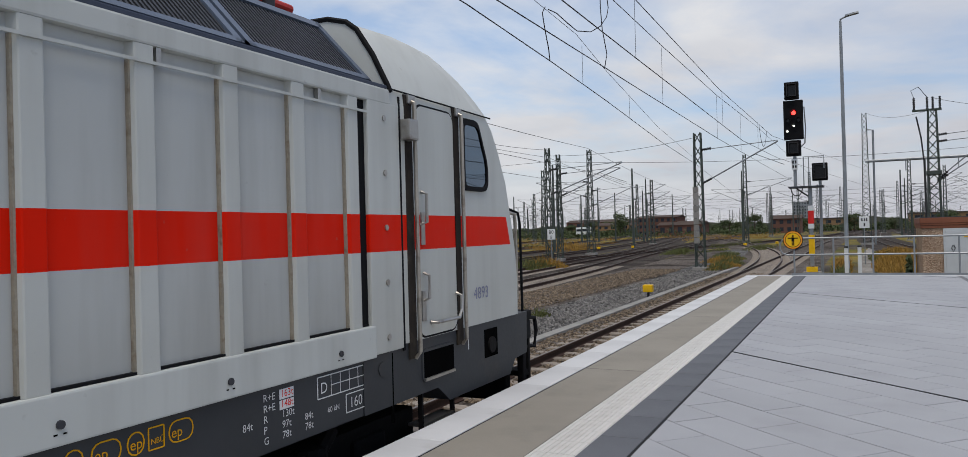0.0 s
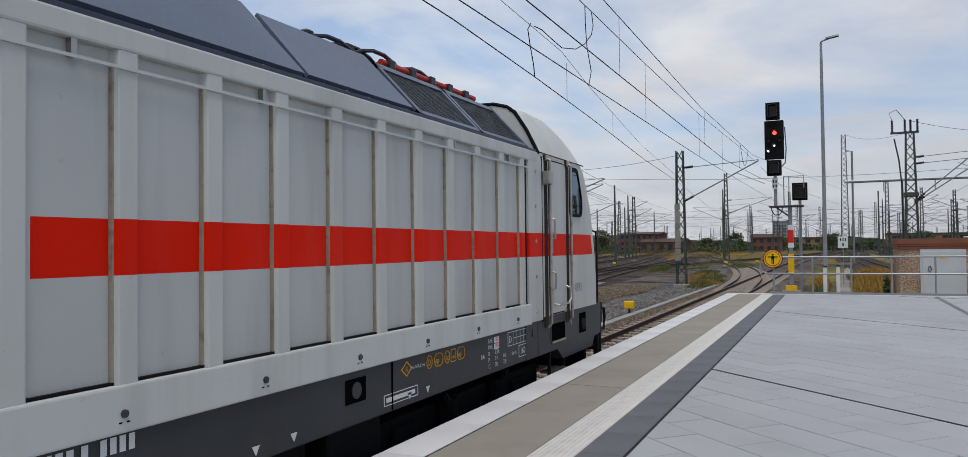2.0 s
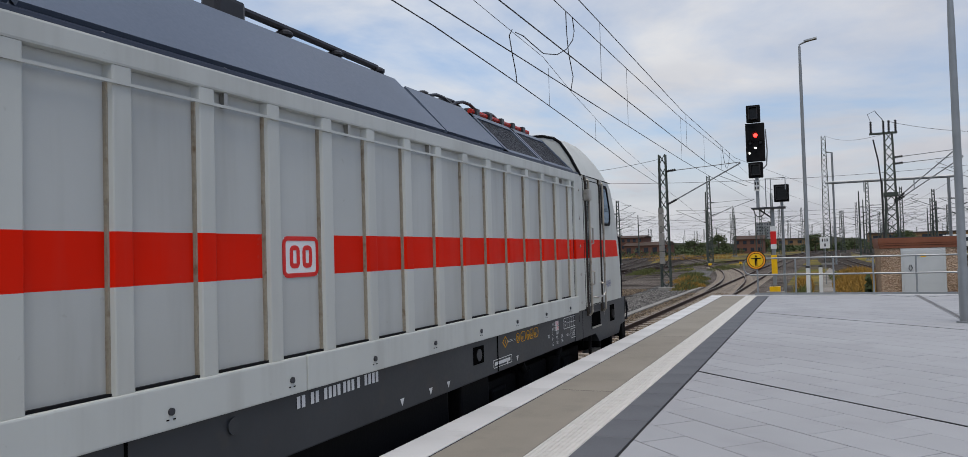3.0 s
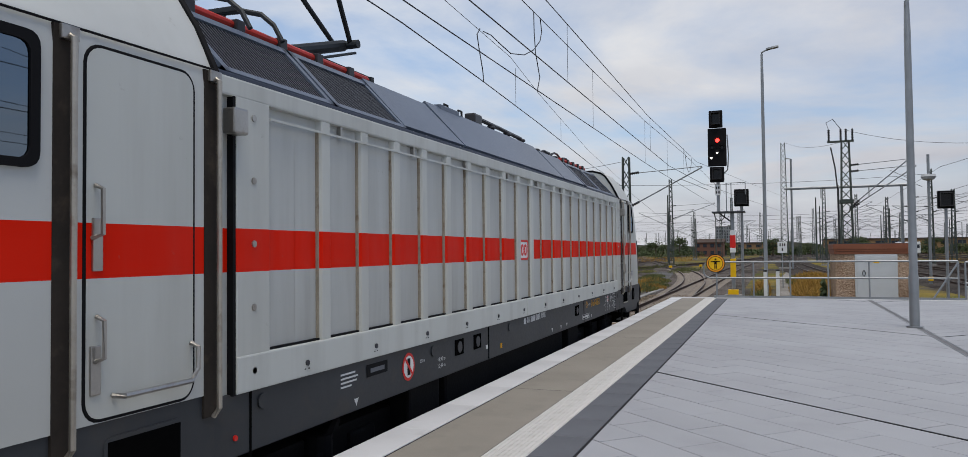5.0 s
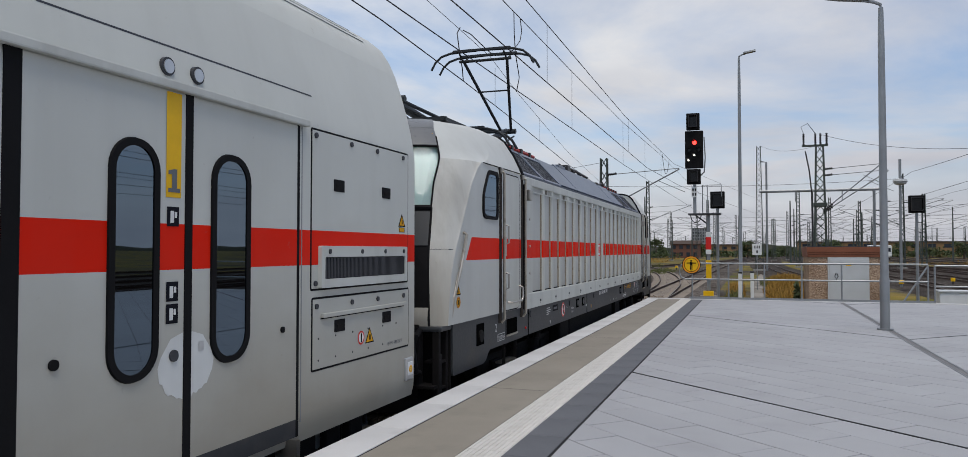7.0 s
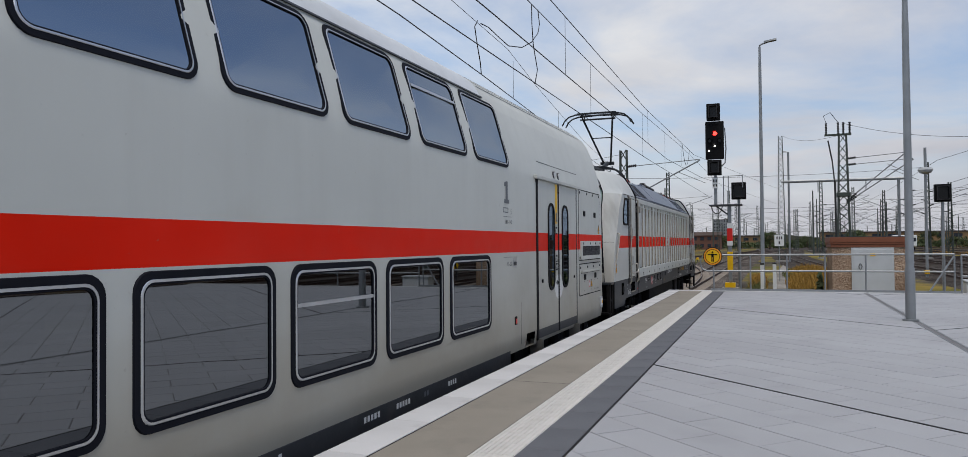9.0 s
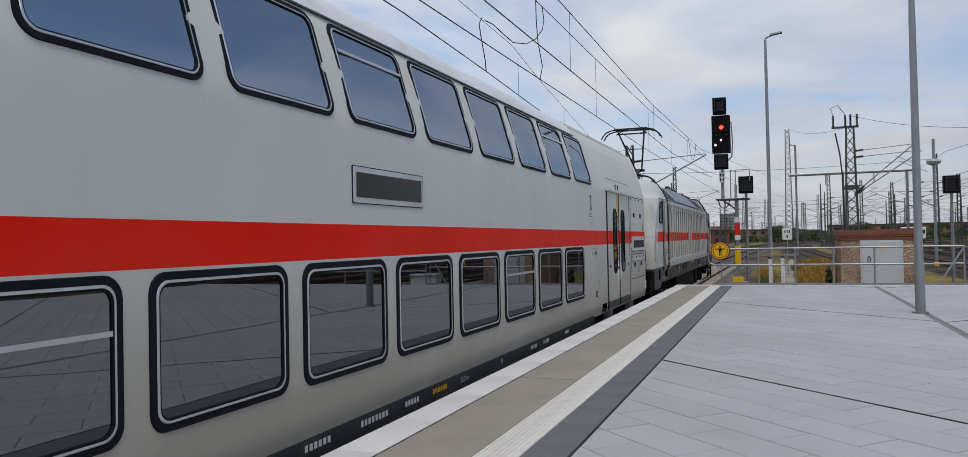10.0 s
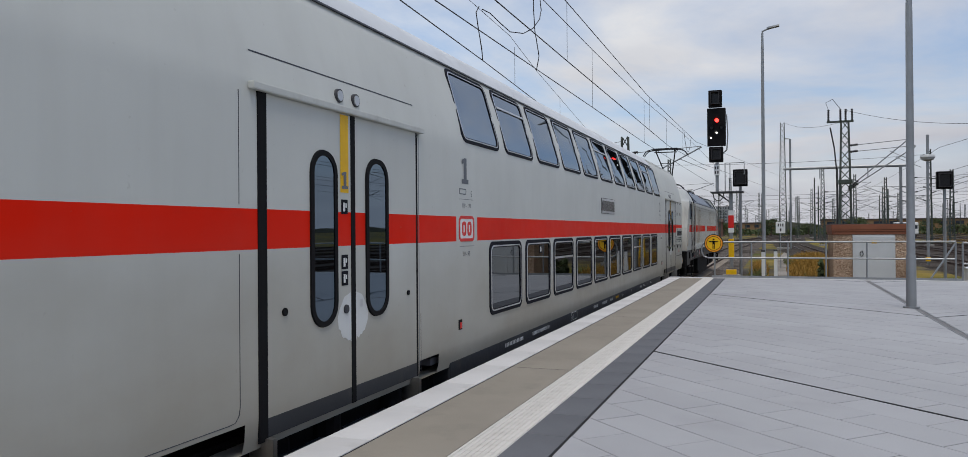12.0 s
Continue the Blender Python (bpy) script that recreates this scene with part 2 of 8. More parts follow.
M["panto"] = plain("pantograph grey", (0.030, 0.034, 0.037), 0.5, 0.3, 0.3, 5, 40, 0.05)
M["ink"] = plain("white lettering", (0.62, 0.63, 0.62), 0.5, 0, 0.12, 6, 60, 0.0)
M["inkgrey"] = plain("grey lettering", (0.115, 0.125, 0.14), 0.5, 0, 0.12, 6, 60, 0.0)
M["inkpale"] = plain("pale violet lettering", (0.20, 0.21, 0.31), 0.5, 0, 0.12, 6, 60, 0.0)
M["inkyellow"] = plain("yellow lettering", (0.66, 0.33, 0.006), 0.5, 0, 0.12, 6, 60, 0.0, spec=0.1)
M["yellow"] = plain("yellow paint", (0.76, 0.44, 0.004), 0.45, 0, 0.15, 4, 40, 0.03)
M["orange"] = plain("orange paint", (0.78, 0.30, 0.02), 0.45, 0, 0.15, 4, 40, 0.03)
M["glass"] = tinted_glass("tinted window glass", 0.03, 2.8)
# upper and door glass: reflected sky's blue is put into the gloss tint
M["glass_high"] = tinted_glass("sky-tinted upper window glass", 0.02, 5.0, (0.80, 0.90, 1.0))
M["glass_door"] = tinted_glass("dark door glass", 0.05, 2.7, (0.62, 0.8, 1.0))
M["screen_clear"] = tinted_glass("clear windscreen glass", 0.92, 1.4)
M["pale_sheet"] = plain("pale windscreen sheet", (0.74, 0.80, 0.74), 0.8, 0, 0.08, 0.8, 30, 0.02)
M["brow"] = plain("grey brow panel", (0.16, 0.165, 0.17), 0.3, 0, 0.25, 1.5, 30, 0.03)
M["coach_roof"] = plain("roof paint paled by the sky", (0.56, 0.585, 0.60), 0.4, 0, 0.14, 0.8, 30, 0.03, dirt=((0.36, 0.36, 0.35), 0.4))
M["screen"] = tinted_glass("windscreen glass", 0.18, 3.6)
# also on sheets standing in for unlit space behind cab and door glass
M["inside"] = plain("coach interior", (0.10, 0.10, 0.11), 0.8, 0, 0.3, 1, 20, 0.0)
M["display"] = plain("switched-off display", (0.006, 0.006, 0.008), 0.25, 0, 0.2, 3, 40, 0.0)
M["lamp_amber"] = plain("amber lens", (0.75, 0.42, 0.06), 0.25, 0, 0.1, 9, 60, 0.0)
M["edge"] = plain("white platform edge", (0.50, 0.50, 0.50), 0.8, 0, 0.16, 0.9, 60, 0.15, 0.06, ((0.30, 0.29, 0.27), 0.5))
M["beige"] = plain("sand concrete slab", (0.235, 0.215, 0.18), 0.85, 0, 0.14, 1.1, 80, 0.2, 0.10, ((0.15, 0.14, 0.12), 0.4))
M["tactile"] = plain("pale tactile slab", (0.52, 0.505, 0.475), 0.85, 0, 0.14, 1.5, 70, 0.15, 0.08, ((0.33, 0.31, 0.28), 0.5))
M["dark"] = plain("anthracite slab", (0.105, 0.11, 0.122), 0.8, 0, 0.16, 1.5, 90, 0.2, 0.12)
M["paver"] = plain("grey concrete paver", (0.315, 0.322, 0.338), 0.8, 0, 0.09, 0.5, 110, 0.2, 0.07, ((0.24, 0.24, 0.255), 0.4))
M["sealant"] = plain("black joint sealant", (0.012, 0.012, 0.013), 0.8, 0, 0.2, 5, 60, 0.1)
M["joint"] = plain("dark joint", (0.15, 0.15, 0.155), 0.9, 0, 0.3, 5, 60, 0.2)
M["concrete"] = plain("concrete", (0.25, 0.24, 0.22), 0.9, 0, 0.3, 1.2, 50, 0.3, 0.2, ((0.10, 0.085, 0.07), 0.6))
M["sleeper"] = plain("concrete sleeper", (0.27, 0.23, 0.19), 0.9, 0, 0.3, 2.5, 40, 0.3, 0.2)
M["rail"] = plain("rusty rail", (0.050, 0.026, 0.017), 0.7, 0.2, 0.35, 2, 40, 0.2)
M["railtop"] = plain("worn rail head", (0.20, 0.165, 0.135), 0.5, 0.7, 0.25, 1, 30, 0.05)
M["ballast"] = ballast_mat("track ballast", (0.030, 0.022, 0.016), (0.195, 0.145, 0.108), 16.0)
# darker tone for the yard beds than under the platform track
M["ballast_dark"] = ballast_mat("dark yard ballast", (0.022, 0.016, 0.012), (0.105, 0.077, 0.057), 15.0)
M["path"] = ballast_mat("trodden pale grit", (0.20, 0.175, 0.14), (0.36, 0.32, 0.27), 30.0)
M["gravel"] = ballast_mat("grey gravel", (0.042, 0.040, 0.037), (0.20, 0.19, 0.178), 19.0)
M["ground"] = ballast_mat("yard ground", (0.040, 0.032, 0.025), (0.115, 0.092, 0.070), 13.0, 0.55)
M["mast"] = plain("green grey mast paint", (0.062, 0.076, 0.066), 0.6, 0.2, 0.3, 2, 20, 0.05)
M["galv"] = plain("galvanised steel", (0.27, 0.285, 0.295), 0.45, 0.6, 0.2, 2.5, 50, 0.05)
M["wire"] = plain("overhead wire", (0.05, 0.05, 0.055), 0.5, 0.5, 0.1, 2, 20, 0.0)
M["insul"] = plain("dark insulator", (0.03, 0.028, 0.03), 0.35, 0, 0.2, 5, 40, 0.0)
M["clean"] = plain("freshly wiped paint", (0.60, 0.615, 0.60), 0.4, 0, 0.06, 4, 40, 0.0)
M["white"] = plain("white paint", (0.70, 0.71, 0.70), 0.5, 0, 0.1, 2, 40, 0.03)
M["hut"] = ballast_mat("exposed aggregate wall", (0.24, 0.14, 0.08), (0.55, 0.40, 0.28), 32.0, 0.0, 0.9)
M["fascia"] = plain("red brown fascia", (0.21, 0.075, 0.04), 0.7, 0, 0.2, 2, 40, 0.05)
M["doorgrey"] = plain("light grey metal door", (0.50, 0.52, 0.53), 0.5, 0, 0.1, 1.5, 40, 0.02)
M["brick"] = plain("far yellow brick", (0.27, 0.165, 0.08), 0.9, 0, 0.25, 0.2, 6, 0.0)
M["brickred"] = plain("far red brick", (0.155, 0.075, 0.052), 0.9, 0, 0.25, 0.2, 6, 0.0)
M["farroof"] = plain("far brown roof", (0.085, 0.062, 0.052), 0.9, 0, 0.25, 0.2, 6, 0.0, spec=0.1)
M["farpane"] = plain("far window pane", (0.03, 0.035, 0.045), 0.2, 0, 0.2, 1, 10, 0.0)
M["lampred"] = glow("red signal light", (1.0, 0.02, 0.015), 9.0)
M["lampwhite"] = glow("white signal light", (1.0, 0.97, 0.9), 4.0)
M["bark"] = plain("bark", (0.07, 0.055, 0.04), 0.9, 0, 0.3, 3, 30, 0.3)
M["leaf"] = plain("summer leaves", (0.055, 0.075, 0.025), 0.7, 0, 0.45, 0.6, 9, 0.0, 0.5)
M["farwood"] = plain("far hazy woods", (0.105, 0.105, 0.08), 0.9, 0, 0.3, 0.05, 4, 0.0)
M["weed"] = plain("weeds", (0.105, 0.115, 0.035), 0.8, 0, 0.45, 0.8, 9, 0.0, 0.6)
M["drygrass"] = plain("dry grass", (0.30, 0.17, 0.032), 0.85, 0, 0.4, 0.8, 9, 0.0, 0.6)


# ---- mesh helpers ----
def mesh_ob(name, verts, faces, mat, smooth=False):
    me = bpy.data.meshes.new(name)
    me.from_pydata([tuple(v) for v in verts], [], faces)
    me.materials.append(mat)
    bm = bmesh.new()
    bm.from_mesh(me)
    bmesh.ops.recalc_face_normals(bm, faces=bm.faces)
    bm.to_mesh(me)
    bm.free()
    if smooth:
        me.polygons.foreach_set("use_smooth", [True] * len(me.polygons))
        me.set_sharp_from_angle(angle=radians(38))
    return new(name, me)


def ribs(n, r0, r1):
    """Radii along an insulator with n sheds."""
    return [r for k in range(n) for r in (r0, r1, r1, r0)]


class Geo:
    """Collects boxes, tubes and sheets for one mesh."""

    def __init__(self):
        self.v, self.f = [], []

    def add(self, verts, faces):
        o = len(self.v)
        self.v += [tuple(p) for p in verts]
        self.f += [tuple(i + o for i in f) for f in faces]
        return self

    def box(self, a, b, bevel=0.0):
        (x0, y0, z0), (x1, y1, z1) = a, b
        if bevel <= 0:
            vs = [(x, y, z) for z in (z0, z1) for x, y in ((x0, y0), (x1, y0), (x1, y1), (x0, y1))]
            return self.add(vs, [(3, 2, 1, 0), (4, 5, 6, 7), (0, 1, 5, 4), (1, 2, 6, 5), (2, 3, 7, 6), (3, 0, 4, 7)])
        bm = bmesh.new()
        bmesh.ops.create_cube(bm, size=1.0, matrix=Matrix.LocRotScale(((x0 + x1) / 2, (y0 + y1) / 2, (z0 + z1) / 2), None, (abs(x1 - x0), abs(y1 - y0), abs(z1 - z0))))
        bmesh.ops.bevel(bm, geom=bm.edges[:], offset=bevel, segments=2, affect="EDGES", profile=0.6)
        bm.verts.index_update()
        self.add([v.co[:] for v in bm.verts], [tuple(v.index for v in f.verts) for f in bm.faces])
        bm.free()
        return self

    def tube(self, pts, r, n=8, cap=True, ends=None):
        pts = [Vector(p) for p in pts]
        vs, fs = [], []
        up = Vector((0.13, 0.31, 0.94)).normalized()
        for i, p in enumerate(pts):
            d = (pts[min(i + 1, len(pts) - 1)] - pts[max(i - 1, 0)]).normalized()
            a = d.cross(up)
            if a.length < 1e-3:
                a = d.cross(Vector((1, 0, 0)))
            a.normalize()
            b = d.cross(a)
            rr = r if ends is None else ends[i]
            vs += [p + (a * math.cos(2 * math.pi * k / n) + b * math.sin(2 * math.pi * k / n)) * rr for k in range(n)]
        for i in range(len(pts) - 1):
            for k in range(n):
                fs.append((i * n + k, i * n + (k + 1) % n, (i + 1) * n + (k + 1) % n, (i + 1) * n + k))
        if cap:
            fs += [tuple(range(n)), tuple(range((len(pts) - 1) * n, len(pts) * n))]
        return self.add(vs, fs)

    def insulator(self, a, b, sheds, r0, r1, n=8):
        a, b = Vector(a), Vector(b)
        rad = ribs(sheds, r0, r1)
        cuts = [(k + f) / sheds for k in range(sheds) for f in (0.0, 0.3, 0.6, 0.9)]
        return self.tube([a.lerp(b, t) for t in cuts], r0, n, True, rad)

    def prism(self, outline, thick):
        """outline: 3D points of one flat polygon; thick: the vector along which it is given depth."""
        t = Vector(thick)
        o = [Vector(p) for p in outline]
        n = len(o)
        return self.add(o + [p + t for p in o], [tuple(range(n)), tuple(range(2 * n - 1, n - 1, -1))] + [(i, (i + 1) % n, n + (i + 1) % n, n + i) for i in range(n)])

    def loft(self, rings, closed=True, caps=False):
        n = len(rings[0])
        vs = [p for r in rings for p in r]
        fs = []
        for i in range(len(rings) - 1):
            for k in range(n if closed else n - 1):
                fs.append((i * n + k, i * n + (k + 1) % n, (i + 1) * n + (k + 1) % n, (i + 1) * n + k))
        if caps:
            fs += [tuple(range(n)), tuple(range((len(rings) - 1) * n, len(rings) * n))]
        return self.add(vs, fs)

    def ob(self, name, mat, smooth=False):
        return mesh_ob(name, self.v, self.f, mat, smooth)


def rounded(y0, y1, z0, z1, r, n=5):
    pts = []
    for cy, cz, a0 in ((y1 - r, z1 - r, 0), (y0 + r, z1 - r, 90), (y0 + r, z0 + r, 180), (y1 - r, z0 + r, 270)):
        for i in range(n + 1):
            a = radians(a0 + 90 * i / n)
            pts.append((cy + r * math.cos(a), cz + r * math.sin(a)))
    return pts


def toward(loop, k, cy=None, cz=None):
    cy = sum(p[0] for p in loop) / len(loop) if cy is None else cy
    cz = sum(p[1] for p in loop) / len(loop) if cz is None else cz
    return [(cy + (y - cy) * k, cz + (z - cz) * k) for y, z in loop]


def ring_geo(surf, outer, inner, lo, hi):
    """A frame lying on surf(y, z, off): from the outer loop to the inner one, raised from lo to hi."""
    loops = [[surf(y, z, lo) for y, z in outer], [surf(y, z, hi) for y, z in toward(outer, 0.992)],
             [surf(y, z, hi) for y, z in inner], [surf(y, z, lo) for y, z in inner]]
    return Geo().loft(loops)


def pane_geo(surf, loop, off, steps=5):
    g = Geo()
    rings = [[surf(y, z, off) for y, z in toward(loop, k / steps)] for k in range(steps, 0, -1)]
    g.loft(rings)
    o = (steps - 1) * len(loop)
    g.f.append(tuple(range(o, o + len(loop))))
    return g


def faced(ob):
    """Turns a flat pane's face towards the platform side."""
    if ob.data.polygons[0].normal.x < 0:
        ob.data.flip_normals()
    return ob


def thing(name, at=(0, 0, 0), label="", category="", group="", kind=""):
    e = new(name)
    e.empty_display_size = 0.3
    e.location = at
    return tagged(e, label, category, group, kind)


def child(ob, parent, label="", lift=None):
    ob.parent = parent
    if lift is not None:
        ob.location = lift
    if label:
        ob["label"] = label
    return ob


def text_ob(body, size, mat, surf, y, z, depth=0.002, align="LEFT"):
    """Letters that stand on a side wall: they read along +y, upright along z."""
    cu = bpy.data.curves.new("lettering", "FONT")
    cu.body, cu.size, cu.align_x, cu.extrude = body, size, align, 0.0
    cu.resolution_u = 3
    tmp = bpy.data.objects.new("lettering", cu)
    scene.collection.objects.link(tmp)
    bpy.context.view_layer.update()
    me = bpy.data.meshes.new_from_object(tmp.evaluated_get(bpy.context.evaluated_depsgraph_get()))
    bpy.data.objects.remove(tmp)
    for v in me.vertices:
        a, b = v.co.x, v.co.y
        v.co = surf(y + a, z + b, depth)
    me.materials.clear()
    me.materials.append(mat)
    return new("lettering", me)


# ---- platform, ground and tracks ----
END_Y = 23.2           # far end of the platform


def surf_flat(x):
    return lambda y, z, off: Vector((x + off, y, z))


def clip_poly(poly, keep):
    """Keeps the part of a flat convex polygon where each (a, b, c) has a * x + b * y <= c."""
    for a, b, c in keep:
        res = []
        for i, p in enumerate(poly):
            q = poly[(i + 1) % len(poly)]
            dp, dq = a * p[0] + b * p[1] - c, a * q[0] + b * q[1] - c
            if dp <= 0:
                res.append(p)
            if (dp < 0) != (dq < 0) and abs(dp - dq) > 1e-9:
                t = dp / (dp - dq)
                res.append((p[0] + (q[0] - p[0]) * t, p[1] + (q[1] - p[1]) * t))
        poly = res
        if len(poly) < 3:
            return []
    return poly


def slab_faces(poly, z0, z1, ch=0.004):
    """A slab with a small chamfer round its top."""
    cx, cy = sum(p[0] for p in poly) / len(poly), sum(p[1] for p in poly) / len(poly)

    def inset(p):
        d = math.hypot(p[0] - cx, p[1] - cy) or 1
        k = max(0.0, 1 - 1.4 * ch / d)
        return cx + (p[0] - cx) * k, cy + (p[1] - cy) * k
    n = len(poly)
    v = [(*p, z0) for p in poly] + [(*p, z1 - ch) for p in poly] + [(*inset(p), z1) for p in poly]
    f = [tuple(range(2 * n, 3 * n))]
    for i in range(n):
        j = (i + 1) % n
        f += [(i, j, n + j, n + i), (n + i, n + j, 2 * n + j, 2 * n + i)]
    return v, f


def build_platform():
    g = Geo()
    g.box((-2.84, -30, -1.6), (14, END_Y, -0.05))
    plat = tagged(g.ob("platform", M["concrete"]), "concrete station platform with slab and paver surface", "platform", kind="structure")
    bed = Geo().box((-2.83, -29.9, -0.06), (13.9, END_Y - 0.01, -0.0035)).ob("joint_bed", M["joint"])
    child(bed, plat)

    def row(name, x0, x1, length, first, mat, bevel, z=0.0, grooves=None, last=END_Y - 0.02, start=-6.0):
        shared = {}
        y = first
        while y > start:
            y -= length
        while y < last - 0.05:
            y1 = min(y + length, last)
            key = round(y1 - y, 3)
            if key not in shared:
                gg = Geo()
                v, f = slab_faces([(x0 + 0.003, 0.003), (x1 - 0.003, 0.003), (x1 - 0.003, key - 0.003), (x0 + 0.003, key - 0.003)], -0.08, z, bevel)
                gg.add(v, f)
                if grooves:
                    for k in range(grooves):
                        xa = x0 + (k + 0.5) * (x1 - x0) / grooves
                        w = (x1 - x0) / grooves * 0.30
                        gg.add(*slab_faces([(xa - w, 0.004), (xa + w, 0.004), (xa + w, key - 0.004), (xa - w, key - 0.004)], z - 0.002, z + 0.0032, 0.0025))
                ob = gg.ob(name, mat)
                shared[key] = ob.data
            else:
                ob = new(name, shared[key])
            child(ob, plat, lift=(0, y, 0))
            y = y1
    row("edge_slab", -2.91, -2.575, 1.0, 7.65, M["edge"], 0.004, 0.004)
    row("sand_slab", -2.565, -1.94, 5.0, 7.65, M["beige"], 0.004)
    row("tactile_slab", -1.94, -1.64, 0.30, 7.65, M["tactile"], 0.003, 0.0, 8)
    row("anthracite_slab", -1.64, -1.335, 0.62, 7.65, M["dark"], 0.004)
    # far rim of the platform
    rim = Geo().box((-2.91, END_Y, -1.6), (14, END_Y + 0.32, 0.012), 0.01).ob("end_kerb", M["edge"])
    child(rim, plat)
    child(Geo().box((-1.336, -6, -0.02), (-1.313, END_Y - 0.03, -0.0012)).ob("sealed_joint", M["sealant"]), plat)
    child(Geo().box((-2.576, -6, -0.02), (-2.563, END_Y - 0.03, -0.001)).ob("sealed_joint", M["sealant"]), plat)
    for y in (2.65, 7.65, 12.65, 17.65):
        child(Geo().box((-2.56, y - 0.006, -0.02), (-1.94, y + 0.006, -0.001)).ob("sealed_joint", M["sealant"]), plat)
    # pavers at 45 degrees, mirrored about the drain at x = 2.33
    near, far = [], []
    LEN, WID, GAP = 0.80, 0.40, 0.0045
    for side, (xa, xb) in enumerate(((-1.315, 2.27), (2.39, 13.9))):
        sgn = 1 if side == 0 else -1
        u = Vector((0.715, -0.70 * sgn)).normalized()
        w = Vector((-u.y, u.x))
        base = Vector((-1.29, 9.1)) if side == 0 else Vector((2.33, 5.46))
        for r in (-15, 0, 15, 30):
            o = base + w * (r * WID + 0.009)
            q = [o - u * 12 - w * 0.004, o + u * 18 - w * 0.004, o + u * 18 + w * 0.022, o - u * 12 + w * 0.022]
            poly = clip_poly([tuple(p) for p in q], ((-1, 0, -xa), (1, 0, xb), (0, -1, 3.0), (0, 1, END_Y - 0.02)))
            if len(poly) > 2:
                child(mesh_ob("sealed_joint", *slab_faces(poly, -0.03, 0.0016, 0.0003), M["sealant"]), plat)
        keep = ((-1, 0, -xa), (1, 0, xb), (0, -1, 3.0), (0, 1, END_Y - 0.02))
        for r in range(-60, 60):
            for c in range(-30, 30):
                o = base + w * (r * WID) + u * (c * LEN + (LEN / 2 if r % 2 else 0))
                mid = o + u * LEN / 2 + w * WID / 2
                if not (xa - 0.6 < mid.x < xb + 0.6 and -3.6 < mid.y < END_Y + 0.5):
                    continue
                gp = 0.022 if r % 15 == 0 else GAP
                q = [o + u * GAP + w * gp, o + u * (LEN - GAP) + w * gp, o + u * (LEN - GAP) + w * (WID - GAP), o + u * GAP + w * (WID - GAP)]
                poly = clip_poly([tuple(p) for p in q], keep)
                if len(poly) < 3:
                    continue
                area = abs(sum(poly[i][0] * poly[(i + 1) % len(poly)][1] - poly[(i + 1) % len(poly)][0] * poly[i][1] for i in range(len(poly)))) / 2
                if area < 0.004:
                    continue
                (near if side == 0 and 3.5 < mid.y < 14.5 else far).append(poly)
    return plat, near, far


def lay_pavers(plat, near, far):
    rnd = random.Random(5)
    for poly in near[:300]:
        v, f = slab_faces(poly, -0.06, rnd.uniform(-0.0012, 0.0012), 0.003)
        child(mesh_ob("paver", v, f, M["paver"]), plat)
    g = Geo()
    for poly in far + near[300:]:
        g.add(*slab_faces(poly, -0.06, rnd.uniform(-0.001, 0.001), 0.003))
    ob = g.ob("paving", M["paver"])
    tagged(ob, "grey concrete pavers laid diagonally", kind="stuff")
    child(ob, plat)


platform, near_pavers, far_pavers = build_platform()

# slot drain along the platform
drain = thing("slot_drain", (2.33, 12, 0), "dark metal slot drain let into the paving", "drain")
child(Geo().box((-0.055, -9, -0.05), (0.055, 8.1, -0.006)).ob("channel", M["joint"]), drain)
for sx in (-0.05, 0.038):
    child(Geo().box((sx, -9, -0.03), (sx + 0.012, 8.1, 0.001)).ob("rim", M["galv"]), drain)

ground = Geo()
ground.add([(-2500, -300, -1.08), (2500, -300, -1.08), (2500, 3500, -1.08), (-2500, 3500, -1.08)], [(0, 1, 2, 3)])
tagged(ground.ob("ground", M["ground"]), "railway yard ground of earth, gravel and weeds", "ground", kind="structure")

RAIL_PROFILE = [(-0.07, -0.16), (0.07, -0.16), (0.07, -0.148), (0.012, -0.125), (0.012, -0.05), (0.035, -0.036), (0.035, -0.006), (0.028, 0), (-0.028, 0), (-0.035, -0.006), (-0.035, -0.036), (-0.012, -0.05), (-0.012, -0.125), (-0.07, -0.148)]


def spline(pts, n=24):
    """A smooth line through plan points."""
    P = [Vector((*p, 0)) for p in pts]
    P = [P[0] * 2 - P[1]] + P + [P[-1] * 2 - P[-2]]
    out = []
    for i in range(1, len(P) - 2):
        for k in range(n):
            t = k / n
            a, b, c, d = P[i - 1:i + 3]
            out.append(0.5 * (2 * b + (c - a) * t + (2 * a - 5 * b + 4 * c - d) * t * t + (3 * b - a - 3 * c + d) * t ** 3))
    out.append(P[-2])
    return out


def offset_line(line, d):
    res = []
    for i, p in enumerate(line):
        t = (line[min(i + 1, len(line) - 1)] - line[max(i - 1, 0)]).normalized()
        res.append(p + Vector((t.y, -t.x, 0)) * d)
    return res


